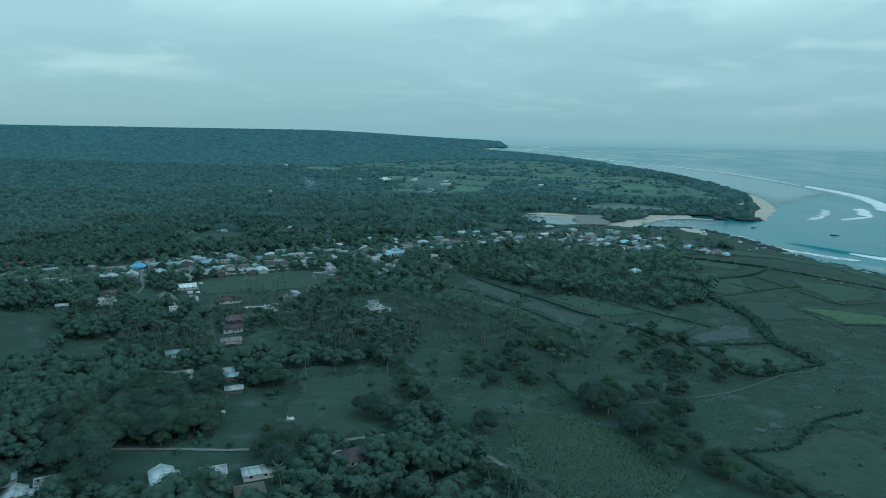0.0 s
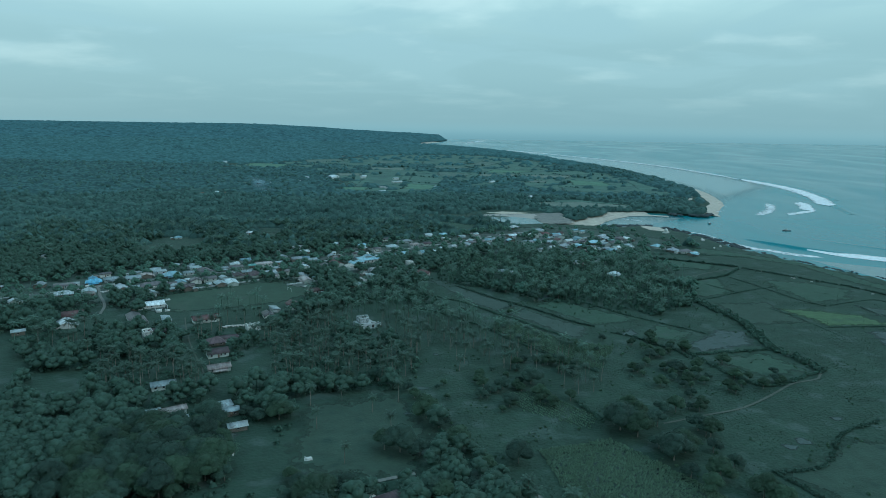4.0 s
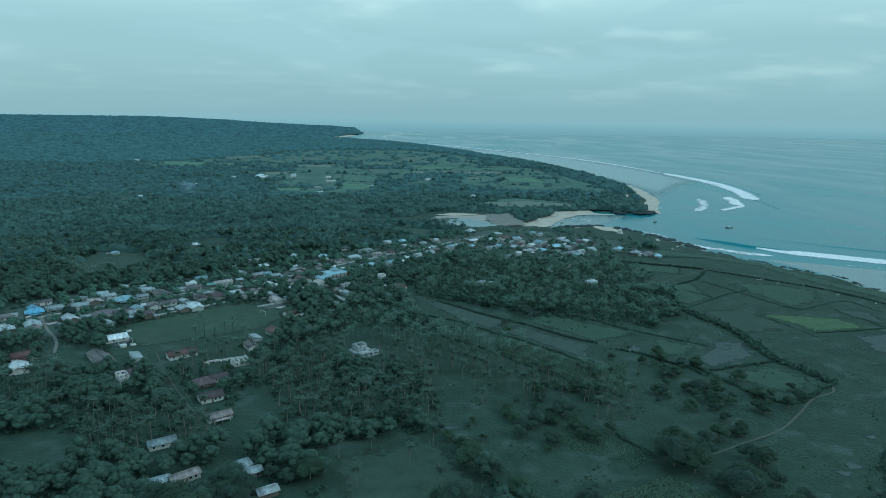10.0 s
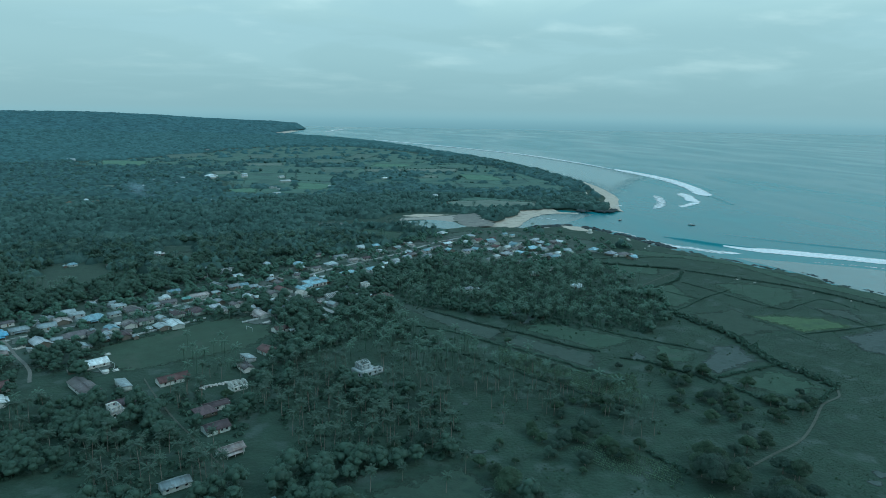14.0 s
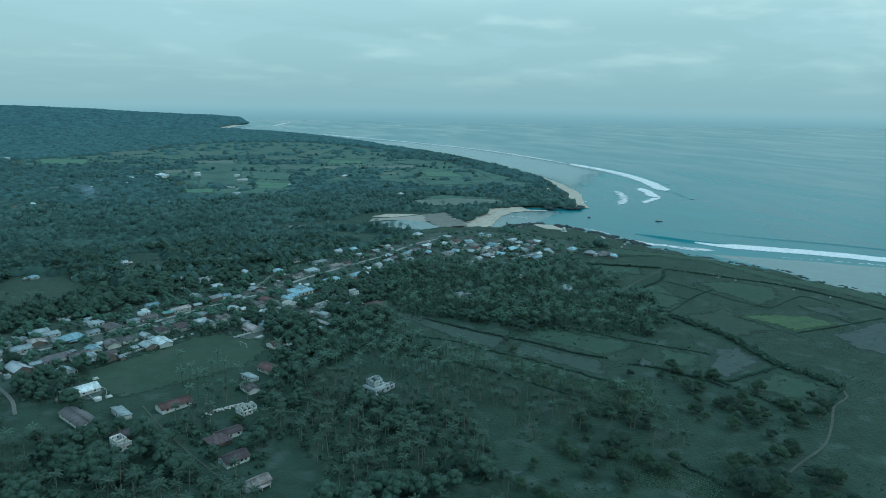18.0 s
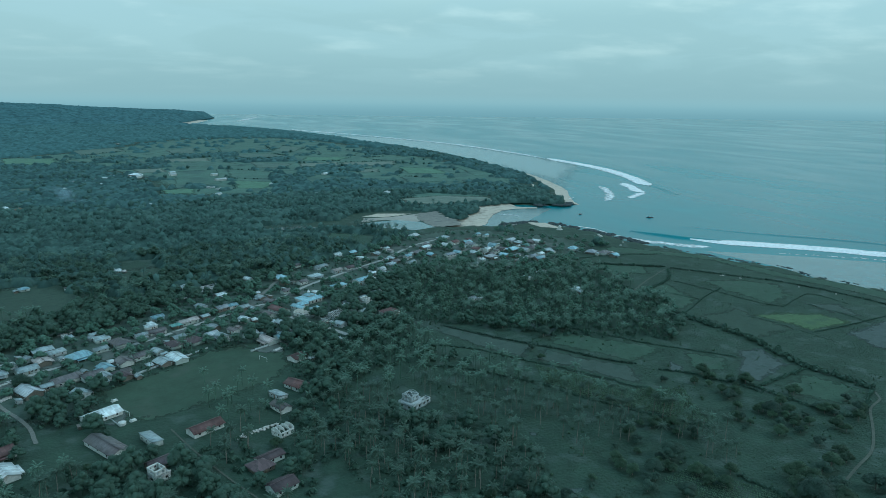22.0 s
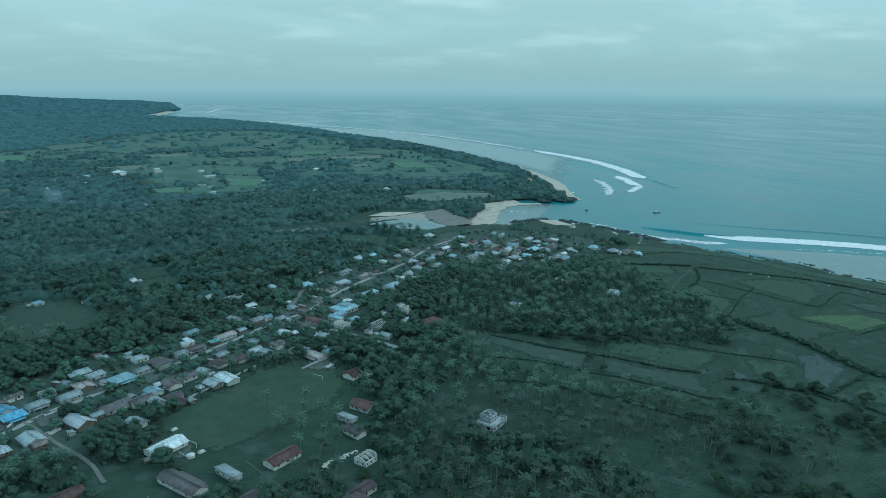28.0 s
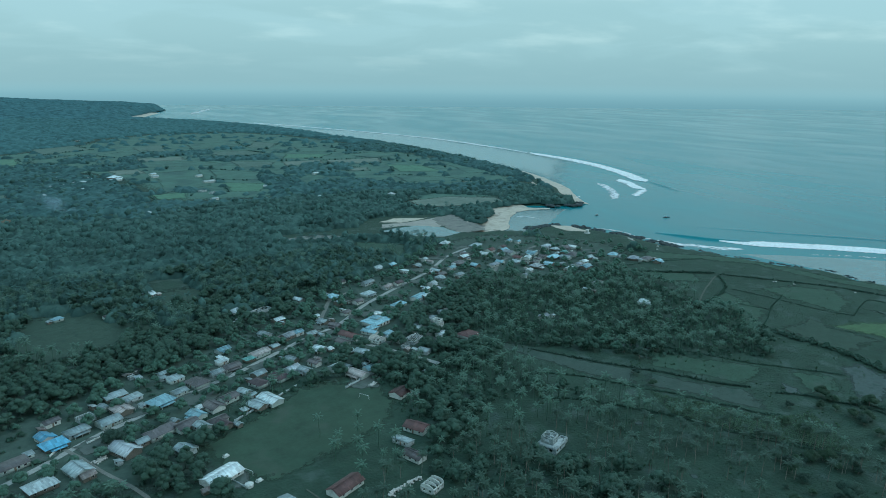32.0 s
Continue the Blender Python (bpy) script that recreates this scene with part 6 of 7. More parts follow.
def smoke(x, y, label, size):
    """Thin drifting smoke: a few faint soft lumps, one mesh."""
    r = np.random.default_rng(5)
    v, f = ico(2)
    P = []
    for k in range(12):
        t = k / 11
        c = np.array([x - 40 * t * size + r.normal(0, 5), y + r.normal(0, 8), 3 + 26 * t * size + r.normal(0, 2)])
        q = v * r.uniform(0.9, 1.1, (len(v), 1)) * (3 + 8 * t) * size * (1.4, 1.0, 0.6) + c
        P.append((q, f))
    tagged(new("smoke", mesh("smoke", *joined(P), "smoke", True)), label, "smoke", kind="stuff")


smoke(-215, 1190, "thin blue smoke drifting over the far woods", 0.8)

def clear_of_things(x, y, gap=6.0, road=3.5):
    ok = np.ones(len(x), bool)
    for hx, hy, hr in HOUSES:
        ok &= np.hypot(x - hx, y - hy) > (hr + gap * 0.5 if hy < 480 else hr * 0.7 + 1.6)
        # open yards on the south side of the houses
        ok &= ~((np.abs(x - hx) < hr + (2.5 if hy < 330 else 1.5)) & (y < hy) & (y > hy - hr - (5 if hy < 480 else 2)))
    for line in ROADS:
        ok &= distance_to(x, y, line) > road
    return ok


in_view = lambda x, y: (y > 150) & (x > -0.74 * y - 60) & (np.abs(x) < 6000)


def grow_trees():
    # near country: every tree of its own as far as the count goes, the rest joined
    x, y = jitter_grid(-420, 320, 165, 845, 7.4)
    d = inside(x, y, LAND) & in_view(x, y) & ~open_ground(x, y)
    village, grove = inside(x, y, VILLAGE), inside(x, y, GROVE)
    sparse = inside(x, y, SCATTER)
    # houses keep to the road; behind them the woods close up again
    back = village & (x < 70) & (distance_to(x, y, ROADS[0]) > 42)
    yards = np.where(lumps(x, y, 22, 7.0) > -0.02, 0.72, 0.34) * np.where((x > 100) & (y > 660), 0.48, 1.0)
    keep = (rng.random(x.size) < np.where(village & ~back, yards, np.where(sparse, 0.0, 0.93))) & d
    x, y, village, grove = x[keep], y[keep], village[keep], grove[keep]
    ok = clear_of_things(x, y, 7.0)
    x, y, village, grove = x[ok], y[ok], village[ok], grove[ok]
    palmy = lumps(x, y, 55, 4.0) + 0.25 * (x > -95) * (y < 480) * (y > 330) + 0.1 * (y > 440) + 0.9 * grove - 0.6 * (village & ~grove) - 0.26 * (y < 330) - 0.05 * (y > 330) * (x > -95) * (y < 480)
    palmy = palmy - 0.35 * (y < 280) * (x < -60)
    is_palm = palmy + rng.normal(0, 0.12, x.size) > 0.13
    px, py = jitter_grid(-90, 100, 300, 500, 6.6)
    ok = inside(px, py, SCATTER) & clear_of_things(px, py)
    ok &= rng.random(px.size) < np.where(lumps(px, py, 30, 2.0) > -0.08, 0.66, 0.30)
    gx2, gy2 = jitter_grid(10, 215, 440, 700, 5.6)
    ok2 = inside(gx2, gy2, GROVE) & clear_of_things(gx2, gy2)
    ok2 &= rng.random(gx2.size) < np.where(lumps(gx2, gy2, 26, 11.0) > 0.1, 0.45, 0.78)
    # broadleaf trees stand among the palms of the grove
    leafy = ok2 & (lumps(gx2, gy2, 18, 13.0) + rng.normal(0, 0.1, gx2.size) > 0.02)
    ok2 &= ~leafy
    P = np.concatenate([np.column_stack([gx2[ok2], gy2[ok2]]), np.column_stack([x[is_palm & ~grove], y[is_palm & ~grove]]), np.column_stack([px[ok], py[ok]]), [(-66, 312), (-52, 316), (-38, 303), (-61, 288), (-26, 314), (-48, 258), (-30, 280)], [(-140, 471), (-137, 448), (-136, 479), (-133, 455), (-130, 439), (-129, 471), (-126, 448), (-124, 481), (-122, 457), (-120, 443), (-118, 470), (-115, 451), (-120, 491), (-112, 464), (-139, 495), (-110, 441)]])
    # close-grown trees above the lane
    bx, by = jitter_grid(-200, -98, 237, 292, 6.0)
    ok3 = clear_of_things(bx, by, 4.0, 2.2) & ~open_ground(bx, by)
    B = np.concatenate([np.column_stack([x[~is_palm], y[~is_palm]]), np.column_stack([bx[ok3], by[ok3]])])
    return P, B, np.column_stack([gx2[leafy], gy2[leafy]])


PALMS, BROAD, SLIM = grow_trees()
CLUSTERS = [[(-51, 337), (-35, 340), (-21, 327), (-16, 306), (-9, 286), (-2, 272), (-13, 296), (-20, 316), (-43, 338), (-28, 334)],
            [(67, 286), (77, 294), (71, 271), (86, 283), (75, 262), (87, 264), (99, 290), (101, 270), (97, 258), (81, 253), (79, 240), (86, 258), (82, 227), (91, 294), (89, 235), (98, 223), (104, 219), (109, 213), (114, 209), (99, 244), (66, 278)],
            [(125, 397), (135, 381), (107, 353), (121, 343), (119, 329), (137, 319), (153, 319), (151, 353), (122, 366), (104, 325), (134, 348), (147, 338), (168, 335), (113, 311), (139, 374), (128, 388), (114, 347)],
            [(43, 362), (36, 349), (56, 357), (64, 354), (65, 343), (39, 331), (25, 326), (43, 314), (46, 303), (25, 307), (33, 334), (12, 317)],
            [(113, 300), (114, 295), (98, 296), (79, 289), (84, 282), (100, 276), (68, 285), (102, 270), (166, 326), (140, 301), (155, 330), (130, 337), (117, 322), (138, 314), (101, 345), (115, 365)],
            [(-18, 260), (-5, 266), (5, 245), (16, 256), (-19, 235), (-3, 215), (10, 208), (25, 224), (32, 216), (-12, 227), (17, 232), (-26, 265), (0, 232), (-8, 246), (8, 222), (20, 212), (-32, 268)],
            [(43, 366), (44, 360), (49, 362), (37, 355), (37, 349), (28, 343), (24, 350), (16, 342), (15, 334), (16, 329), (19, 322), (22, 319), (15, 316), (33, 333), (32, 324), (34, 321), (52, 358), (59, 361), (61, 356), (60, 349), (62, 345), (64, 340), (69, 343), (-4, 331), (-7, 327), (25, 306), (20, 300), (-2, 315), (41, 316), (41, 309), (43, 305), (55, 310)],
            [(119, 345), (118, 340), (124, 344), (123, 337), (129, 339), (127, 332), (133, 335), (119, 328), (118, 322), (128, 326), (113, 331), (99, 344), (99, 339), (93, 338), (147, 331), (148, 327), (146, 321), (137, 317), (167, 327), (165, 324), (146, 305), (133, 301), (110, 295), (114, 304), (108, 298), (114, 386), (115, 380), (126, 388), (119, 372), (133, 381), (129, 371), (79, 383), (80, 375), (89, 378), (97, 395)],
            [(-178, 450), (-181, 456), (-174, 446), (-155, 416), (-152, 422), (-161, 423), (-147, 412), (-106, 439), (-102, 444), (-119, 415), (-115, 405), (-182, 425), (-196, 428), (-232, 523), (-229, 539), (-213, 541), (-112, 363), (-116, 359)],
            [(62, 512), (75, 500), (88, 505), (80, 488), (97, 492), (58, 470), (52, 452)]]
LOW = len(CLUSTERS[6]) + len(CLUSTERS[7])
CLUSTERS = CLUSTERS[:6] + CLUSTERS[8:] + CLUSTERS[6:8]
own = np.array([q for c in CLUSTERS for q in c], float)
first = int(clear_of_things(own[:-LOW, 0], own[:-LOW, 1], 6.0).sum())
own = own[clear_of_things(own[:, 0], own[:, 1], 6.0)]
own += rng.normal(0, 1.0, own.shape)


def by_distance(P, cx, cy):
    return P[np.argsort(np.hypot(P[:, 0] - cx, P[:, 1] - cy))]


BROAD, PALMS = by_distance(BROAD, -95, 250), by_distance(PALMS, -95, 260)
near_b = np.concatenate([own, BROAD[:300 - len(own)]])
rest_b, near_p, rest_p = BROAD[300 - len(own):], PALMS[:300], PALMS[300:]
protos = [(tree_thing("tree", *broadleaf(11 + i, h, w, n, int(t * 4.6), 0.34, 2, three=True), m, lab, "tree"), h) for i, (h, w, n, t, m, lab) in enumerate((
    (9.5, 10.5, 9, 620, "leaf_near", "dense dark green broadleaf tree with spreading crown"),
    (8.0, 8.5, 7, 520, "leaf_pale", "round green broadleaf tree"),
    (11.0, 10.0, 10, 680, "leaf_near", "tall dark broadleaf tree with lumpy crown"),
    (7.0, 7.0, 6, 440, "leaf_pale", "small round fruit tree with pale green leaves"),
    (10.0, 12.0, 12, 720, "leaf_pale", "wide spreading rain tree with layered crown"),
    (6.0, 6.0, 5, 340, "leaf_near", "low dark bushy tree")))]
palms = [tree_thing("coconut_palm", *palm(41 + i, h, 24, 4, r * 0.82, 11), "leaf_palm", lab, "palm") for i, (h, r, lab) in enumerate((
    (10.5, 3.8, "tall coconut palm with a thin grey trunk"), (8.5, 3.6, "coconut palm with drooping fronds"), (12.5, 4.0, "very tall slender coconut palm"), (7.0, 3.2, "short young coconut palm")))]
used = set()
for k, (x, y) in enumerate(near_b):
    i = int(rng.integers(len(protos)))
    if k < len(own):
        i = int(rng.choice([0, 1, 3, 5, 5, 3] if k < first else [3, 5, 1]))
    e = protos[i][0]
    m = pose(x, y, float(ground_height(x, y)), 0, 0, rng.uniform(0, 360))
    s = rng.uniform(0.95, 1.35) if k < first and y < 300 else rng.uniform(0.6, 0.95) if k < first else rng.uniform(0.8, 1.2) if k >= len(own) else rng.uniform(0.4, 0.8)
    ob = e if i not in used else copy_thing(e, m)
    used.add(i)
    ob.matrix_basis = m @ Matrix.Scale(s, 4)
    tagged(ob, group="trees of the near country")
used = set()
for x, y in near_p:
    i = int(rng.choice(4, p=(0.4, 0.3, 0.15, 0.15)))
    m = pose(x, y, float(ground_height(x, y)), 0, 0, rng.uniform(0, 360))
    s = rng.uniform(0.85, 1.15)
    ob = palms[i] if i not in used else copy_thing(palms[i], m)
    used.add(i)
    ob.matrix_basis = m @ Matrix.Scale(s, 4)
    tagged(ob, group="coconut palms of the near country")

# joined trees of the middle ground
mid_b = [joined([tube([(0, 0, -0.3), (0, 0, 4.5)], [0.26, 0.12], 4), b[1]]) for b in (broadleaf(61, 9, 9.0, 9, 300, 0.46, 1, three=True), broadleaf(62, 8, 7.6, 8, 250, 0.44, 1, three=True), broadleaf(63, 10.5, 9.0, 10, 320, 0.47, 1, three=True))]
mid_p = [joined(palm(71 + i, h, 16, 3, r * 0.86, 6)) for i, (h, r) in enumerate(((10, 3.9), (8.5, 3.8), (11.5, 4.0)))]
town = (rest_b[:, 1] > 480) & ((distance_to(rest_b[:, 0], rest_b[:, 1], ROADS[0]) < 45) | (rest_b[:, 0] > 70))
for trees, leaf, words in ((rest_b[~town], "leaf_dark", "dense dark green broadleaf woods round the yards"), (rest_b[town], "leaf_town", "broadleaf trees between the village houses")):
    scatter("woods", mid_b, trees, (0.70 if leaf == "leaf_town" else 1.0) * rng.uniform(0.65, 1.15, len(trees)), leaf, words, "woods")
scatter("palm_wood", mid_p, rest_p, rng.uniform(0.7, 1.2, len(rest_p)), "leaf_grove", "many coconut palms standing close together", "palms")
slim = [joined([tube([(0, 0, -0.3), (0, 0, 6)], [0.2, 0.1], 4), b[1]]) for b in (broadleaf(64, 11, 4.6, 6, 90, 0.5, 1), broadleaf(65, 9, 4.2, 5, 80, 0.5, 1), broadleaf(66, 12.5, 4.4, 7, 95, 0.5, 1))]
scatter("slender_trees", slim, SLIM, rng.uniform(0.7, 1.15, len(SLIM)), "leaf_grove", "tall slender dark trees among the grove's palms", "trees")
print("trees", len(near_b), len(near_p), len(rest_b), len(rest_p))


def weed(seed):
    r = np.random.default_rng(seed)
    L = np.array([(r.uniform(-0.6, 0.6), r.uniform(-0.6, 0.6), 0.35 + r.uniform(-0.1, 0.2), r.uniform(0.5, 0.8)) for _ in range(3)])
    return leaf_cloud(r, L, 13, 0.5, 0)


def undergrowth():
    x, y = jitter_grid(-330, 215, 180, 760, 4.6)
    k = in_view(x, y) & ~open_ground(x, y) & ~inside(x, y, SCATTER) & (rng.random(x.size) < np.where(inside(x, y, VILLAGE), 0.30, 0.75))
    x, y = x[k], y[k]
    k = clear_of_things(x, y, 3.0, 2.6)
    xy = np.column_stack([x, y])[k]
    scatter('undergrowth', [weed(51), weed(52), weed(53)], xy, rng.uniform(0.8, 2.3, len(xy)), 'leaf_dark', 'dark bushy undergrowth below the trees', 'undergrowth', 0.1)
    print('undergrowth', len(xy))


undergrowth()


def hedge(pts, width, size, label, gap=0.0):
    line = curve_through(pts, 1.2)
    q = np.repeat(line, 2, 0) + rng.normal(0, width * 0.4, (2 * len(line), 2))
    if gap:
        q = q[rng.random(len(q)) > gap]
    scatter("hedge", bushes, q, rng.uniform(0.5, 1.15, len(q)) * size, "leaf_dark", label, "hedge", 0.1)


def bush(seed):
    r = np.random.default_rng(seed)
    L = np.array([(r.uniform(-0.5, 0.5), r.uniform(-0.5, 0.5), 0.55 + r.uniform(-0.1, 0.25), r.uniform(0.5, 0.75)) for _ in range(3)])
    return leaf_cloud(r, L, 30, 0.33, 1)


bushes = [bush(81), bush(82), bush(83)]
hedge([(197, 495), (201, 458), (204, 425), (194, 381), (198, 361), (200, 339)], 4.0, 1.9, "thick dark hedge of bushes along the fields")
hedge([(25, 535), (36, 517), (50, 495), (65, 475), (74, 463), (84, 446), (92, 434), (102, 423)], 1.0, 0.95, "low dark hedge between tilled strips", 0)
hedge([(7, 502), (26, 484), (39, 464), (46, 453), (56, 440), (65, 424), (73, 411), (77, 401), (85, 393)], 0.9, 0.9, "low dark hedge between tilled strips", 0)
hedge([(-15, 474), (4, 461), (22, 438), (34, 421), (45, 398), (54, 383), (64, 367), (73, 355), (79, 346)], 0.9, 0.95, "dark hedge along the maize field", 0)
hedge([(90, 509), (107, 491), (122, 466), (133, 448), (145, 433), (159, 417), (168, 406)], 0.8, 0.8, "low hedge along the edge of the grove", 0.1)
hedge([(109, 411), (120, 401), (126, 388), (134, 377), (138, 363)], 1.0, 1.0, "dark hedge beside a stony clearing", 0)
hedge([(264, 556), (272, 519), (278, 483), (287, 464)], 0.5, 0.6, "low field hedge near the coast", 0.2)
hedge([(287, 464), (318, 475), (340, 478), (342, 449)], 0.5, 0.6, "low field hedge near the coast", 0.3)
hedge([(194, 481), (219, 492), (250, 509), (281, 521)], 0.5, 0.65, "low field hedge near the coast", 0.2)
hedge([(254, 415), (286, 415), (345, 416)], 0.5, 0.65, "low field hedge near the coast", 0.1)
hedge([(231, 533), (243, 504)], 0.5, 0.6, "low field hedge near the coast", 0.2)
hedge([(242, 459), (248, 443), (250, 416), (251, 395)], 0.5, 0.5, "low broken field hedge", 0.45)
hedge([(312, 460), (312, 444), (314, 436), (312, 412)], 0.5, 0.55, "low broken field hedge", 0.3)
hedge([(57, 308), (62, 288)], 1.0, 1.2, "low dark hedge")
hedge([(145, 369), (192, 375)], 1.2, 1.1, "dark hedge between a grey and a green field")
hedge([(140, 380), (144, 353), (157, 322), (196, 338)], 1.2, 1.2, "dark hedge round the green field")
hedge([(295, 592), (329, 545), (353, 506), (368, 440), (372, 330)], 1.2, 1.1, "low coastal hedge along a stone wall", 0.25)
hedge([(209, 540), (259, 560), (290, 590)], 1.4, 1.2, "hedge along the coastal track", 0.3)
hedge([(113, 240), (124, 212), (140, 180)], 1.0, 1.0, "low dark hedge", 0.2)
hedge([(113, 240), (135, 244), (161, 269), (185, 280)], 1.0, 1.0, "low broken hedge", 0.3)
hedge([(230, 640), (260, 620), (292, 598)], 1.6, 1.5, "bushy hedge below the coastal houses", 0.2)
hedge([(238, 660), (280, 655), (330, 640)], 0.8, 0.8, "low hedge behind the coastal houses", 0.4)
q = np.column_stack(jitter_grid(-80, 400, 180, 640, 4.5))
q = q[(inside(q[:, 0], q[:, 1], SCATTER) | inside(q[:, 0], q[:, 1], OPEN) | inside(q[:, 0], q[:, 1], BARE[1])) & inside(q[:, 0], q[:, 1], LAND)]
q = q[(lumps(q[:, 0], q[:, 1], 14, 21.0) + 0.5 * lumps(q[:, 0], q[:, 1], 45, 22.0) + rng.normal(0, 0.14, len(q)) > np.where(q[:, 0] > 200, 0.46, 0.36)) & clear_of_things(q[:, 0], q[:, 1], 4.0, 2.0)]
scatter("scrub", bushes, q, rng.uniform(0.25, 0.95, len(q)) * np.where(q[:, 0] > 200, 0.7, 1.0), "leaf_mid", "small bushes scattered over the grass", "scrub", 0.1)


def tussocks():
    # tall grass in clumps over the open ground
    x, y = jitter_grid(-80, 330, 175, 600, 1.7)
    k = (inside(x, y, OPEN) | inside(x, y, SCATTER) | inside(x, y, BARE[1])) & inside(x, y, LAND)
    x, y = x[k], y[k]
    n = lumps(x, y, 17, 6.0) + 0.6 * lumps(x, y, 5, 9.0)
    k = n + rng.normal(0, 0.15, x.size) > 0.0
    xy = np.column_stack([x, y])[k]
    blades = []
    for a in (0.3, 2.2, 4.4):
        o, s = np.array([math.cos(a), math.sin(a), 0]), np.array([-math.sin(a), math.cos(a), 0])
        blades.append((np.array([o * 0.1 - s * 0.7, o * 0.1 + s * 0.7, o * 0.75 + s * 0.2 + (0, 0, 0.55)]), np.array([(0, 1, 2)])))
    scatter("grass_tussocks", [joined(blades)], xy, rng.uniform(0.16, 0.55, len(xy)), "tall_grass", "tall green grass growing in clumps", "grass")
    print("tussocks", len(xy))


tussocks()


def crop_rows(poly, angle, gap, height, label):
    """Maize in straight rows: tufts of upright blades."""
    poly = np.array(poly, float)
    c = poly.mean(0)
    ca, sa = math.cos(radians(angle)), math.sin(radians(angle))
    r = np.abs(poly - c).max() * 1.6
    u, v = np.meshgrid(np.arange(-r, r, 0.6), np.arange(-r, r, gap))
    u, v = u.ravel() + rng.uniform(-0.3, 0.3, u.size), v.ravel() + rng.normal(0, 0.12, u.size)
    p = np.column_stack([c[0] + u * ca - v * sa, c[1] + u * sa + v * ca])
    p = p[inside(p[:, 0], p[:, 1], poly)]
    p = p[rng.random(len(p)) < 0.85]
    blades = []
    for k in range(3):
        a = k * 2.1
        o = np.array([math.cos(a), math.sin(a), 0])
        s = np.array([-o[1], o[0], 0]) * 0.13
        blades.append((np.array([-s, s, o * 0.22 + (0, 0, 0.85) + s * 0.6, o * 0.5 + (0, 0, 0.6)]), np.array([(0, 1, 2), (0, 2, 3)])))
    scatter("maize_rows", [joined(blades)], p, rng.uniform(0.8, 1.2, len(p)) * height, "crop", label, "maize")


crop_rows([(45, 448), (63, 421), (76, 396), (102, 385), (82, 348), (65, 369), (46, 400), (35, 423)], 117, 2.3, 1.2, "rows of young maize between hedges")
crop_rows([(28, 263), (60, 271), (88, 222), (70, 198), (32, 206)], 113, 1.15, 1.15, "pale green rows of ripening maize")
crop_rows([(24, 320), (42, 322), (62, 292), (54, 280), (30, 300)], 117, 1.8, 0.9, "pale rows of low crops among trees")

# ---- far country: fields and woods out to the headland ----
FARMLAND = [(-471, 1999), (-410, 2036), (-298, 2128), (-194, 2245), (-82, 2489), (65, 2615), (349, 2593), (469, 2431), (530, 2140), (574, 1735), (576, 1440), (546, 1223), (499, 1097), (467, 1059), (348, 1040), (342, 995), (242, 1002), (193, 1033), (218, 1119), (113, 1168), (82, 1187), (12, 1190), (-75, 1225), (-117, 1255), (-119, 1367), (-146, 1493), (-193, 1627), (-316, 1717), (-440, 1786)]
# fields laid out in long strips: kind of ground and outline
FAR_PLOTS = [
    ("b", [(-406, 2005), (-290, 1978), (-277, 1846), (-323, 1812), (-390, 1862)]),
    ("g", [(-276, 1928), (-168, 2014), (-152, 1884), (-249, 1823)]),
    ("g", [(-137, 1970), (-29, 2109), (5, 2022), (-97, 1893)]),
    ("d", [(-40, 2152), (47, 2207), (32, 2013), (-34, 1966)]),
    ("p", [(-67, 1868), (43, 1874), (38, 1786), (-66, 1796)]),
    ("p", [(-140, 1673), (-75, 1672), (-70, 1591), (-133, 1584)]),
    ("g", [(-113, 1799), (66, 1762), (98, 1656), (-63, 1679)]),
    ("g", [(-70, 1591), (25, 1611), (2, 1375), (-83, 1323)]),
    ("b", [(-110, 1326), (-46, 1330), (-53, 1262), (-105, 1263)]),
    ("g", [(42, 1605), (120, 1530), (144, 1437), (102, 1396), (18, 1448)]),
    ("b", [(22, 1410), (104, 1360), (55, 1275), (8, 1294)]),
    ("g", [(99, 2189), (254, 2230), (234, 2059), (92, 2029)]),
    ("d", [(302, 2214), (344, 2108), (275, 1966), (226, 2022)]),
    ("p", [(207, 1668), (310, 1673), (292, 1597), (192, 1584)]),
    ("p", [(306, 1660), (440, 1640), (411, 1553), (291, 1572)]),
    ("p", [(295, 1509), (346, 1490), (320, 1432), (280, 1447)]),
    ("g", [(393, 1749), (497, 1780), (541, 1664), (415, 1649)]),
    ("b", [(392, 1522), (464, 1470), (451, 1360), (364, 1393)]),
    ("g", [(328, 1366), (416, 1293), (423, 1235), (308, 1262)]),
    ("g", [(532, 1549), (570, 1430), (550, 1301), (475, 1309)]),
    ("p", [(400, 1226), (434, 1213), (417, 1186), (389, 1197)]),
    ("p", [(221, 1092), (298, 1100), (363, 1047), (354, 1007), (246, 1011), (208, 1044)]),
    ("g", [(342, 1982), (448, 1907), (400, 1814), (316, 1861)]),
    ("d", [(-333, 1430), (-293, 1429), (-288, 1363), (-327, 1372)]),
    ("d", [(-275, 2193), (-165, 2277), (-126, 2142), (-244, 2040)]),
    ("d", [(109, 1951), (211, 1951), (242, 1836), (114, 1818)]),
    ("b", [(269, 1826), (371, 1773), (318, 1699), (230, 1731)]),
    ("d", [(111, 1731), (202, 1670), (167, 1581), (100, 1606)]),
]
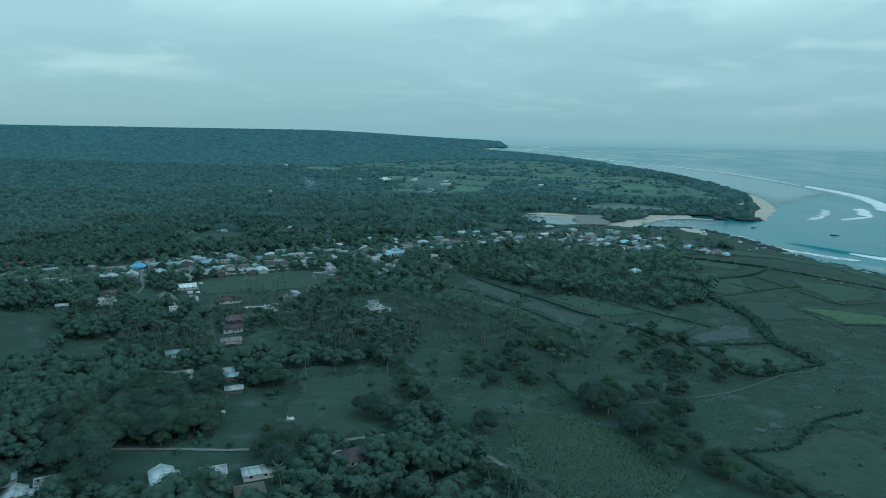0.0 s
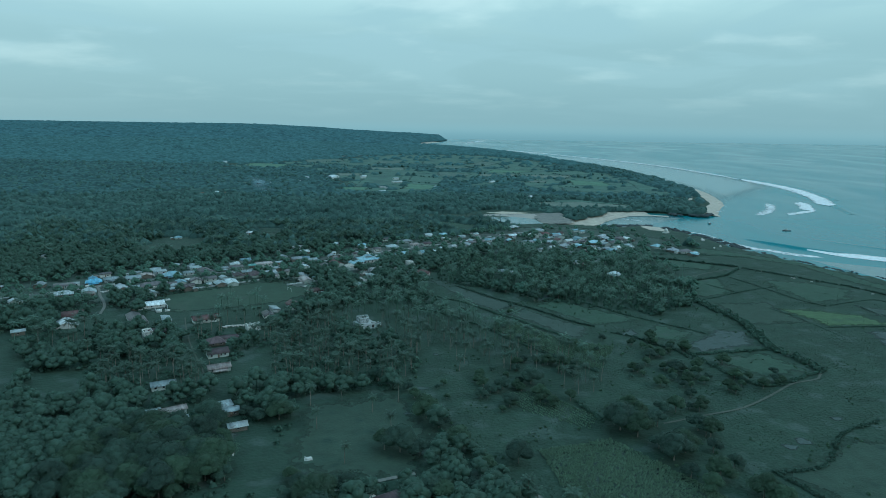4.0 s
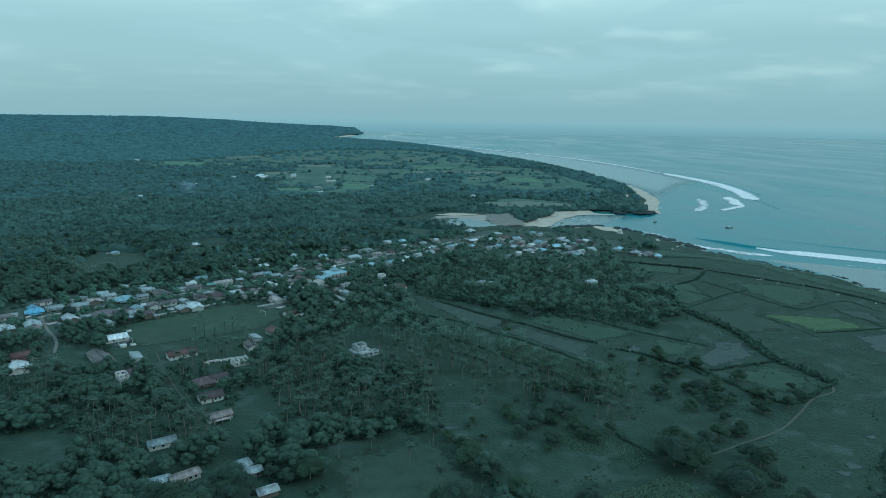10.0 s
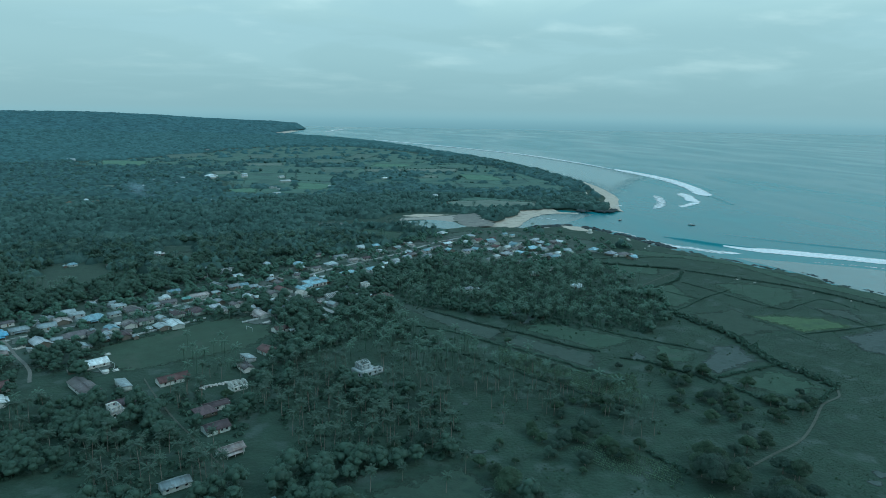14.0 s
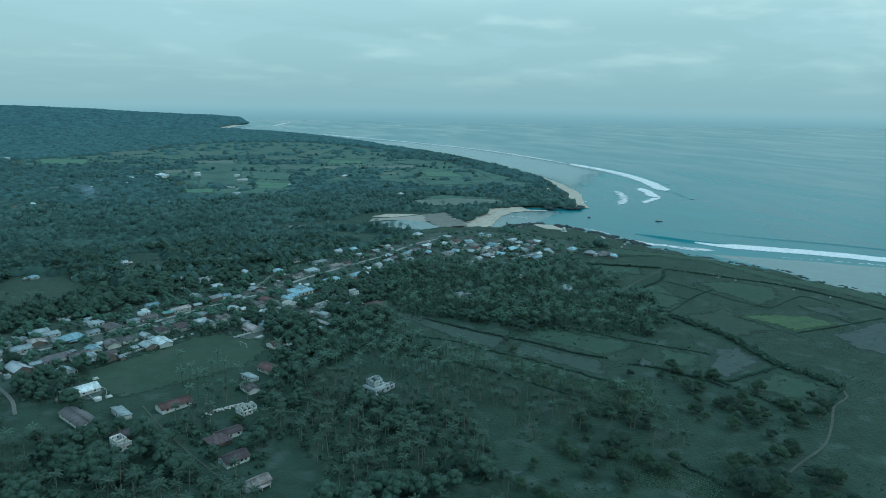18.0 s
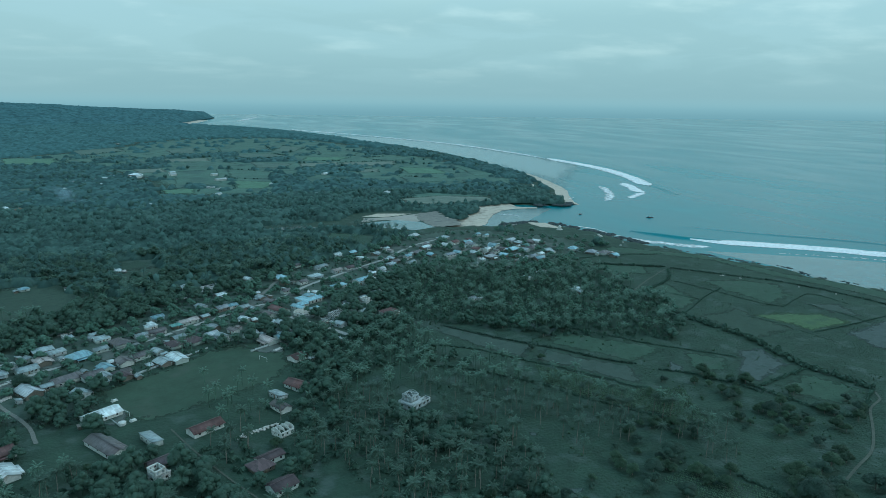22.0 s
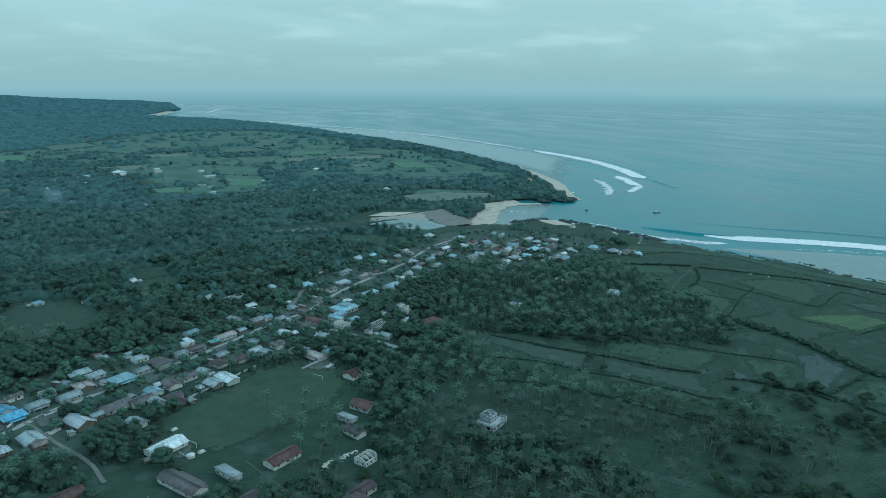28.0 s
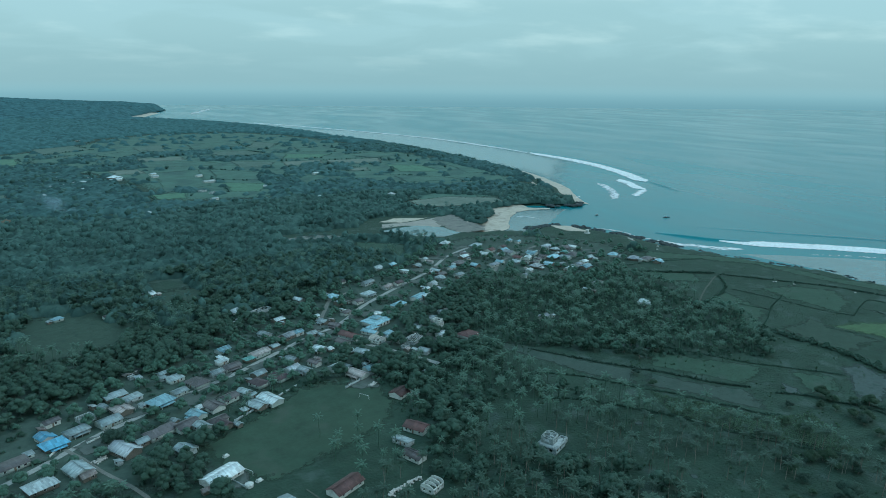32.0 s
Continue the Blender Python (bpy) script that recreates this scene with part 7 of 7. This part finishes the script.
BELTS = [
    [(161, 1338), (248, 1339), (296, 1234), (365, 1190), (460, 1194), (482, 1082), (421, 1023), (361, 1081), (292, 1129), (231, 1127), (179, 1141), (113, 1168)],
    [(107, 1471), (164, 1429), (113, 1168), (56, 1191)],
    [(487, 2016), (558, 1929), (638, 1730), (602, 1659), (503, 1795), (442, 1890)],
    [(230, 1582), (278, 1615), (243, 1483), (200, 1478)],
    [(297, 1570), (330, 1570), (296, 1474), (268, 1485)],
    [(-98, 1864), (-58, 1910), (-68, 1769), (-98, 1754)],
    [(-211, 1905), (-151, 1943), (-144, 1852), (-204, 1820)],
    [(-171, 1732), (-68, 1769), (-62, 1691), (-151, 1655)],
    [(-324, 1825), (-227, 1815), (-172, 1685), (-316, 1717)],
    [(-61, 1367), (-34, 1356), (-35, 1311), (-62, 1314)],
    [(-40, 1969), (128, 1980), (114, 1898), (-46, 1891)],
    [(74, 1817), (235, 1806), (220, 1720), (64, 1748)],
    [(184, 1551), (264, 1453), (243, 1389), (156, 1442)],
    [(595, 1645), (582, 1354), (551, 1240), (520, 1253), (550, 1557)],
    [(-387, 1836), (-321, 1787), (-316, 1717), (-375, 1728)],
    [(356, 1019), (467, 1059), (451, 1011), (405, 969), (339, 973)],
]


# rough pasture with loose trees behind the village
LOOSE = [(-330, 620), (-200, 672), (-130, 702), (-60, 740), (-80, 790), (-150, 800), (-230, 790), (-330, 740), (-400, 640)]


# ground of the far plots, in field colours with haze painted in
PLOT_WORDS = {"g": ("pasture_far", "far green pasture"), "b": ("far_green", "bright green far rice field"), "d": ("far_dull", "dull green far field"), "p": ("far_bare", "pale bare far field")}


def far_country():
    for k, poly in FAR_PLOTS:
        mat, words = PLOT_WORDS[k]
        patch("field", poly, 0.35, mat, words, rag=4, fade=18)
    fields = [poly for k, poly in FAR_PLOTS]
    # small plots between the woods further inland
    ca, sa = math.cos(radians(24)), math.sin(radians(24))
    for i in range(-32, 24):
        for j in range(6, 46):
            cx, cy = i * 92 * ca - j * 66 * sa * 0.6 + rng.uniform(-16, 16), i * 92 * sa * 0.6 + j * 66 + 500 + rng.uniform(-12, 12)
            if cy < 1250 or cy > 3350 or not inside(np.array([cx]), np.array([cy]), LAND)[0] or inside(np.array([cx]), np.array([cy]), FARMLAND)[0]:
                continue
            if 0.35 * noise.noise((cx / 300, cy / 260, 1.5)) + 0.25 * (rng.random() - 0.5) < 0.16:
                continue
            w, d = 50 * rng.uniform(0.6, 1.3), 22 * rng.uniform(0.55, 1.1)
            q = [(cx + u * w * ca - v * d * sa, cy + u * w * sa + v * d * ca) for u, v in ((-1, -1), (1, -1), (1, 1), (-1, 1))]
            if not inside(np.array([a[0] for a in q]), np.array([a[1] for a in q]), LAND).all():
                continue
            fields.append(q)
            mat, words = PLOT_WORDS[str(rng.choice(["g", "d", "b"], p=(0.4, 0.45, 0.15)))]
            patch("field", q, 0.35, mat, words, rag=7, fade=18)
    return fields


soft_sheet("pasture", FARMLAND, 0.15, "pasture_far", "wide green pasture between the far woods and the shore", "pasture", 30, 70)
soft_sheet("pasture", LOOSE, 0.05, "field_dull", "rough pasture behind the village", "pasture", 7, 25)
FAR_FIELDS = far_country()


def wooded(x, y, fill, shore_gap, road):
    """Which of these places bear a tree of the far woods."""
    k = in_view(x, y) & inside(x, y, LAND) & (rng.random(x.size) < fill)
    i = np.nonzero(k)[0]
    x, y = x[i], y[i]
    k = ~open_ground(x, y) & (distance_to(x, y, COAST[::3]) > shore_gap) & ~inside(x, y, VILLAGE)
    k &= ~(inside(x, y, LOOSE) & (rng.random(x.size) < np.where(lumps(x, y, 28, 4.0) > 0.0, 0.45, 0.93)))
    i, x, y = i[k], x[k], y[k]
    hole, belt = np.zeros(x.size, bool), np.zeros(x.size, bool)
    for q in FAR_FIELDS:
        cx, cy = q[0][0] + q[2][0], q[0][1] + q[2][1]
        m = np.abs(x - cx / 2) + np.abs(y - cy / 2) < 260
        if m.any():
            hole[m] |= inside(x[m], y[m], q)
    for q in BELTS:
        belt |= inside(x, y, q)
    # grassland on the point is open but for belts and single trees
    thin = inside(x, y, FARMLAND) * np.where(belt, 0.22, np.where(lumps(x, y, 45, 8.0) > -0.25, 0.985, 0.82))
    k = ~(hole & ~belt) & (rng.random(x.size) > thin)
    k &= lumps(x, y, 120, 3.0) + 0.5 * lumps(x, y, 35, 5.0) + rng.normal(0, 0.06, x.size) > -0.55
    k &= clear_of_things(x, y, 6.0, road)
    return i[k]


def canopy(x0, x1, y0, y1, d, step, h, fill, mat, label, shore_gap, road=4.0):
    """Closed woodland: the domed crowns of its trees grown into one uneven leafy sheet."""
    m = 0 if y0 < 600 else 170
    sx, sy = np.arange(x0 - 2 * d, x1 + 2 * d, d), np.arange(y0 - m - 2 * d, y1 + m + 2 * d, d)
    TX, TY = np.meshgrid(sx, sy)
    TX, TY = TX + rng.uniform(-0.42, 0.42, TX.shape) * d, TY + rng.uniform(-0.42, 0.42, TX.shape) * d
    alive = np.zeros(TX.size, bool)
    alive[wooded(TX.ravel(), TY.ravel(), fill, shore_gap, road)] = True
    if m:
        # stretches of woodland run into one another along ragged seams
        seam = TY.ravel() + 0.9 * m * lumps(TX.ravel(), TY.ravel(), 240, 31.0) + 60 * lumps(TX.ravel(), TY.ravel(), 60, 32.0)
        alive &= (seam < y1) & ((seam if y0 > 700 else TY.ravel()) >= y0)
    alive = alive.reshape(TX.shape)
    TH, TR, TT = h * rng.uniform(0.55, 1.25, TX.shape), d * rng.uniform(0.62, 1.0, TX.shape), rng.random(TX.shape)
    gx, gy = np.arange(x0 - d, x1 + d, step), np.arange(y0 - m - d, y1 + m + d, step)
    X, Y = np.meshgrid(gx, gy)
    X, Y = X + rng.uniform(-0.35, 0.35, X.shape) * step, Y + rng.uniform(-0.35, 0.35, X.shape) * step
    ci, cj = np.clip(((X - sx[0]) / d + 0.5).astype(int), 1, len(sx) - 2), np.clip(((Y - sy[0]) / d + 0.5).astype(int), 1, len(sy) - 2)
    top, tone = np.zeros(X.shape), np.zeros(X.shape)
    for dj in (-1, 0, 1):
        for di in (-1, 0, 1):
            j, i = cj + dj, ci + di
            r = np.hypot(X - TX[j, i], Y - TY[j, i]) / TR[j, i]
            z = np.where(alive[j, i] & (r < 1.15), TH[j, i] * (1 - 0.5 * r * r), 0)
            up = z > top
            top[up], tone[up] = z[up], TT[j, i][up]
    top *= rng.uniform(0.86, 1.10, top.shape)
    idx = np.arange(X.size).reshape(X.shape)
    q = np.stack([idx[:-1, :-1].ravel(), idx[:-1, 1:].ravel(), idx[1:, 1:].ravel(), idx[1:, :-1].ravel()], 1)
    q = q[(top.ravel()[q] > 0.3).any(1)]
    used, q = np.unique(q, return_inverse=True)
    X, Y, top, tone = X.ravel()[used], Y.ravel()[used], top.ravel()[used], tone.ravel()[used]
    z = ground_height(X, Y) * smooth01(distance_to(X, Y, COAST[::3]), 0, 60) + top - 0.1
    me = mesh("woods", np.column_stack([X, Y, z]), tri(q.reshape(-1, 4)), mat)
    at = me.attributes.new("tone", "FLOAT", "POINT")
    at.data.foreach_set("value", tone.astype(np.float32))
    tagged(new("woods", me), label, "woods", kind="stuff")


def emergents(x0, x1, y0, y1, d, fill, templates, smin, smax, mat, label, shore_gap):
    """Single crowns that stand out above the closed woods and on the open land."""
    x, y = jitter_grid(x0, x1, y0, y1, d)
    i = wooded(x, y, fill, shore_gap, 4.0)
    xy = np.column_stack([x, y])[i]
    scatter("woods", templates, xy, rng.uniform(smin, smax, len(xy)), mat, label, "woods")


def blob(seed, tufts, h=0.8, sub=1):
    """A small uneven crown down to the ground, broken up by loose leaf tufts."""
    r = np.random.default_rng(seed)
    v, f = ico(sub)
    v = v * r.uniform(0.30, 0.56, (len(v), 1)) * (1, 1, h) + r.normal(0, 0.04, v.shape) + (0, 0, 0.46 * h)
    f = f[(v[f][:, :, 2].max(1) > 0.2 * h)]
    if not tufts:
        return v, f
    L = np.array([(0, 0, 0.48 * h, 0.40), (0.2, 0.1, 0.42 * h, 0.3), (-0.18, 0.16, 0.5 * h, 0.28), (0.02, -0.24, 0.4 * h, 0.3)])
    return joined([(v, f), leaf_cloud(r, L, tufts, 0.13, 0, h, False)])


far_a = [blob(90 + i, 9, 1.25) for i in range(6)]
far_b = [blob(106 + i, 5, 1.0) for i in range(5)]
# canopy colours carry more painted haze towards the ridge
canopy(-900, 480, 700, 1160, 5.2, 2.3, 6.0, 0.96, "canopy_near", "dense dark woods behind the village", 8)
canopy(-620, -424, 300, 700, 5.2, 1.9, 6.5, 0.93, "leaf_dark", "dense dark woods beside the village", 9)
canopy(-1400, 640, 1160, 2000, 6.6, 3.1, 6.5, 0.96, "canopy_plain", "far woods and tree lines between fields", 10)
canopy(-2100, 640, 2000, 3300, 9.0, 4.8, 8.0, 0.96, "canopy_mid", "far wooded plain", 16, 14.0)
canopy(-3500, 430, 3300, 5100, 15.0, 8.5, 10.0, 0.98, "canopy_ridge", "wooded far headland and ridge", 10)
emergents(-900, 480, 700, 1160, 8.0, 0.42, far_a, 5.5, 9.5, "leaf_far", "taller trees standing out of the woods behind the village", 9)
emergents(-620, -424, 300, 700, 8.0, 0.5, far_a, 6.5, 10.5, "leaf_dark", "taller trees standing out of the woods beside the village", 9)
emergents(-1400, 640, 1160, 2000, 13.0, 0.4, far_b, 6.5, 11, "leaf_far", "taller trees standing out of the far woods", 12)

# broken hedgerows round the far fields
q = []
for f in FAR_FIELDS:
    for a, b in zip(f, f[1:] + f[:1]):
        if rng.random() < 0.55:
            n = int(math.dist(a, b) / 4)
            t = np.sort(rng.random(n))[: rng.integers(2, n)]
            q += [(a[0] + (b[0] - a[0]) * u + rng.normal(0, 1.2), a[1] + (b[1] - a[1]) * u + rng.normal(0, 1.2)) for u in t]
q = np.array(q)
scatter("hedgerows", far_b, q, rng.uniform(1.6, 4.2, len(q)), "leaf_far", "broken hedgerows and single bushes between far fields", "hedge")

# palms rising out of the woods behind the village
q = np.column_stack(jitter_grid(-330, 240, 690, 1010, 8.0))
k = inside(q[:, 0], q[:, 1], LAND) & in_view(q[:, 0], q[:, 1]) & ~open_ground(q[:, 0], q[:, 1]) & ~inside(q[:, 0], q[:, 1], VILLAGE) & clear_of_things(q[:, 0], q[:, 1]) & (lumps(q[:, 0], q[:, 1], 60, 12.0) > -0.08) & (rng.random(len(q)) < 0.55)
thin_p = [joined(palm(171 + i, h, 10, 2, 3.9, 4)) for i, h in enumerate((11, 12.5, 10))]
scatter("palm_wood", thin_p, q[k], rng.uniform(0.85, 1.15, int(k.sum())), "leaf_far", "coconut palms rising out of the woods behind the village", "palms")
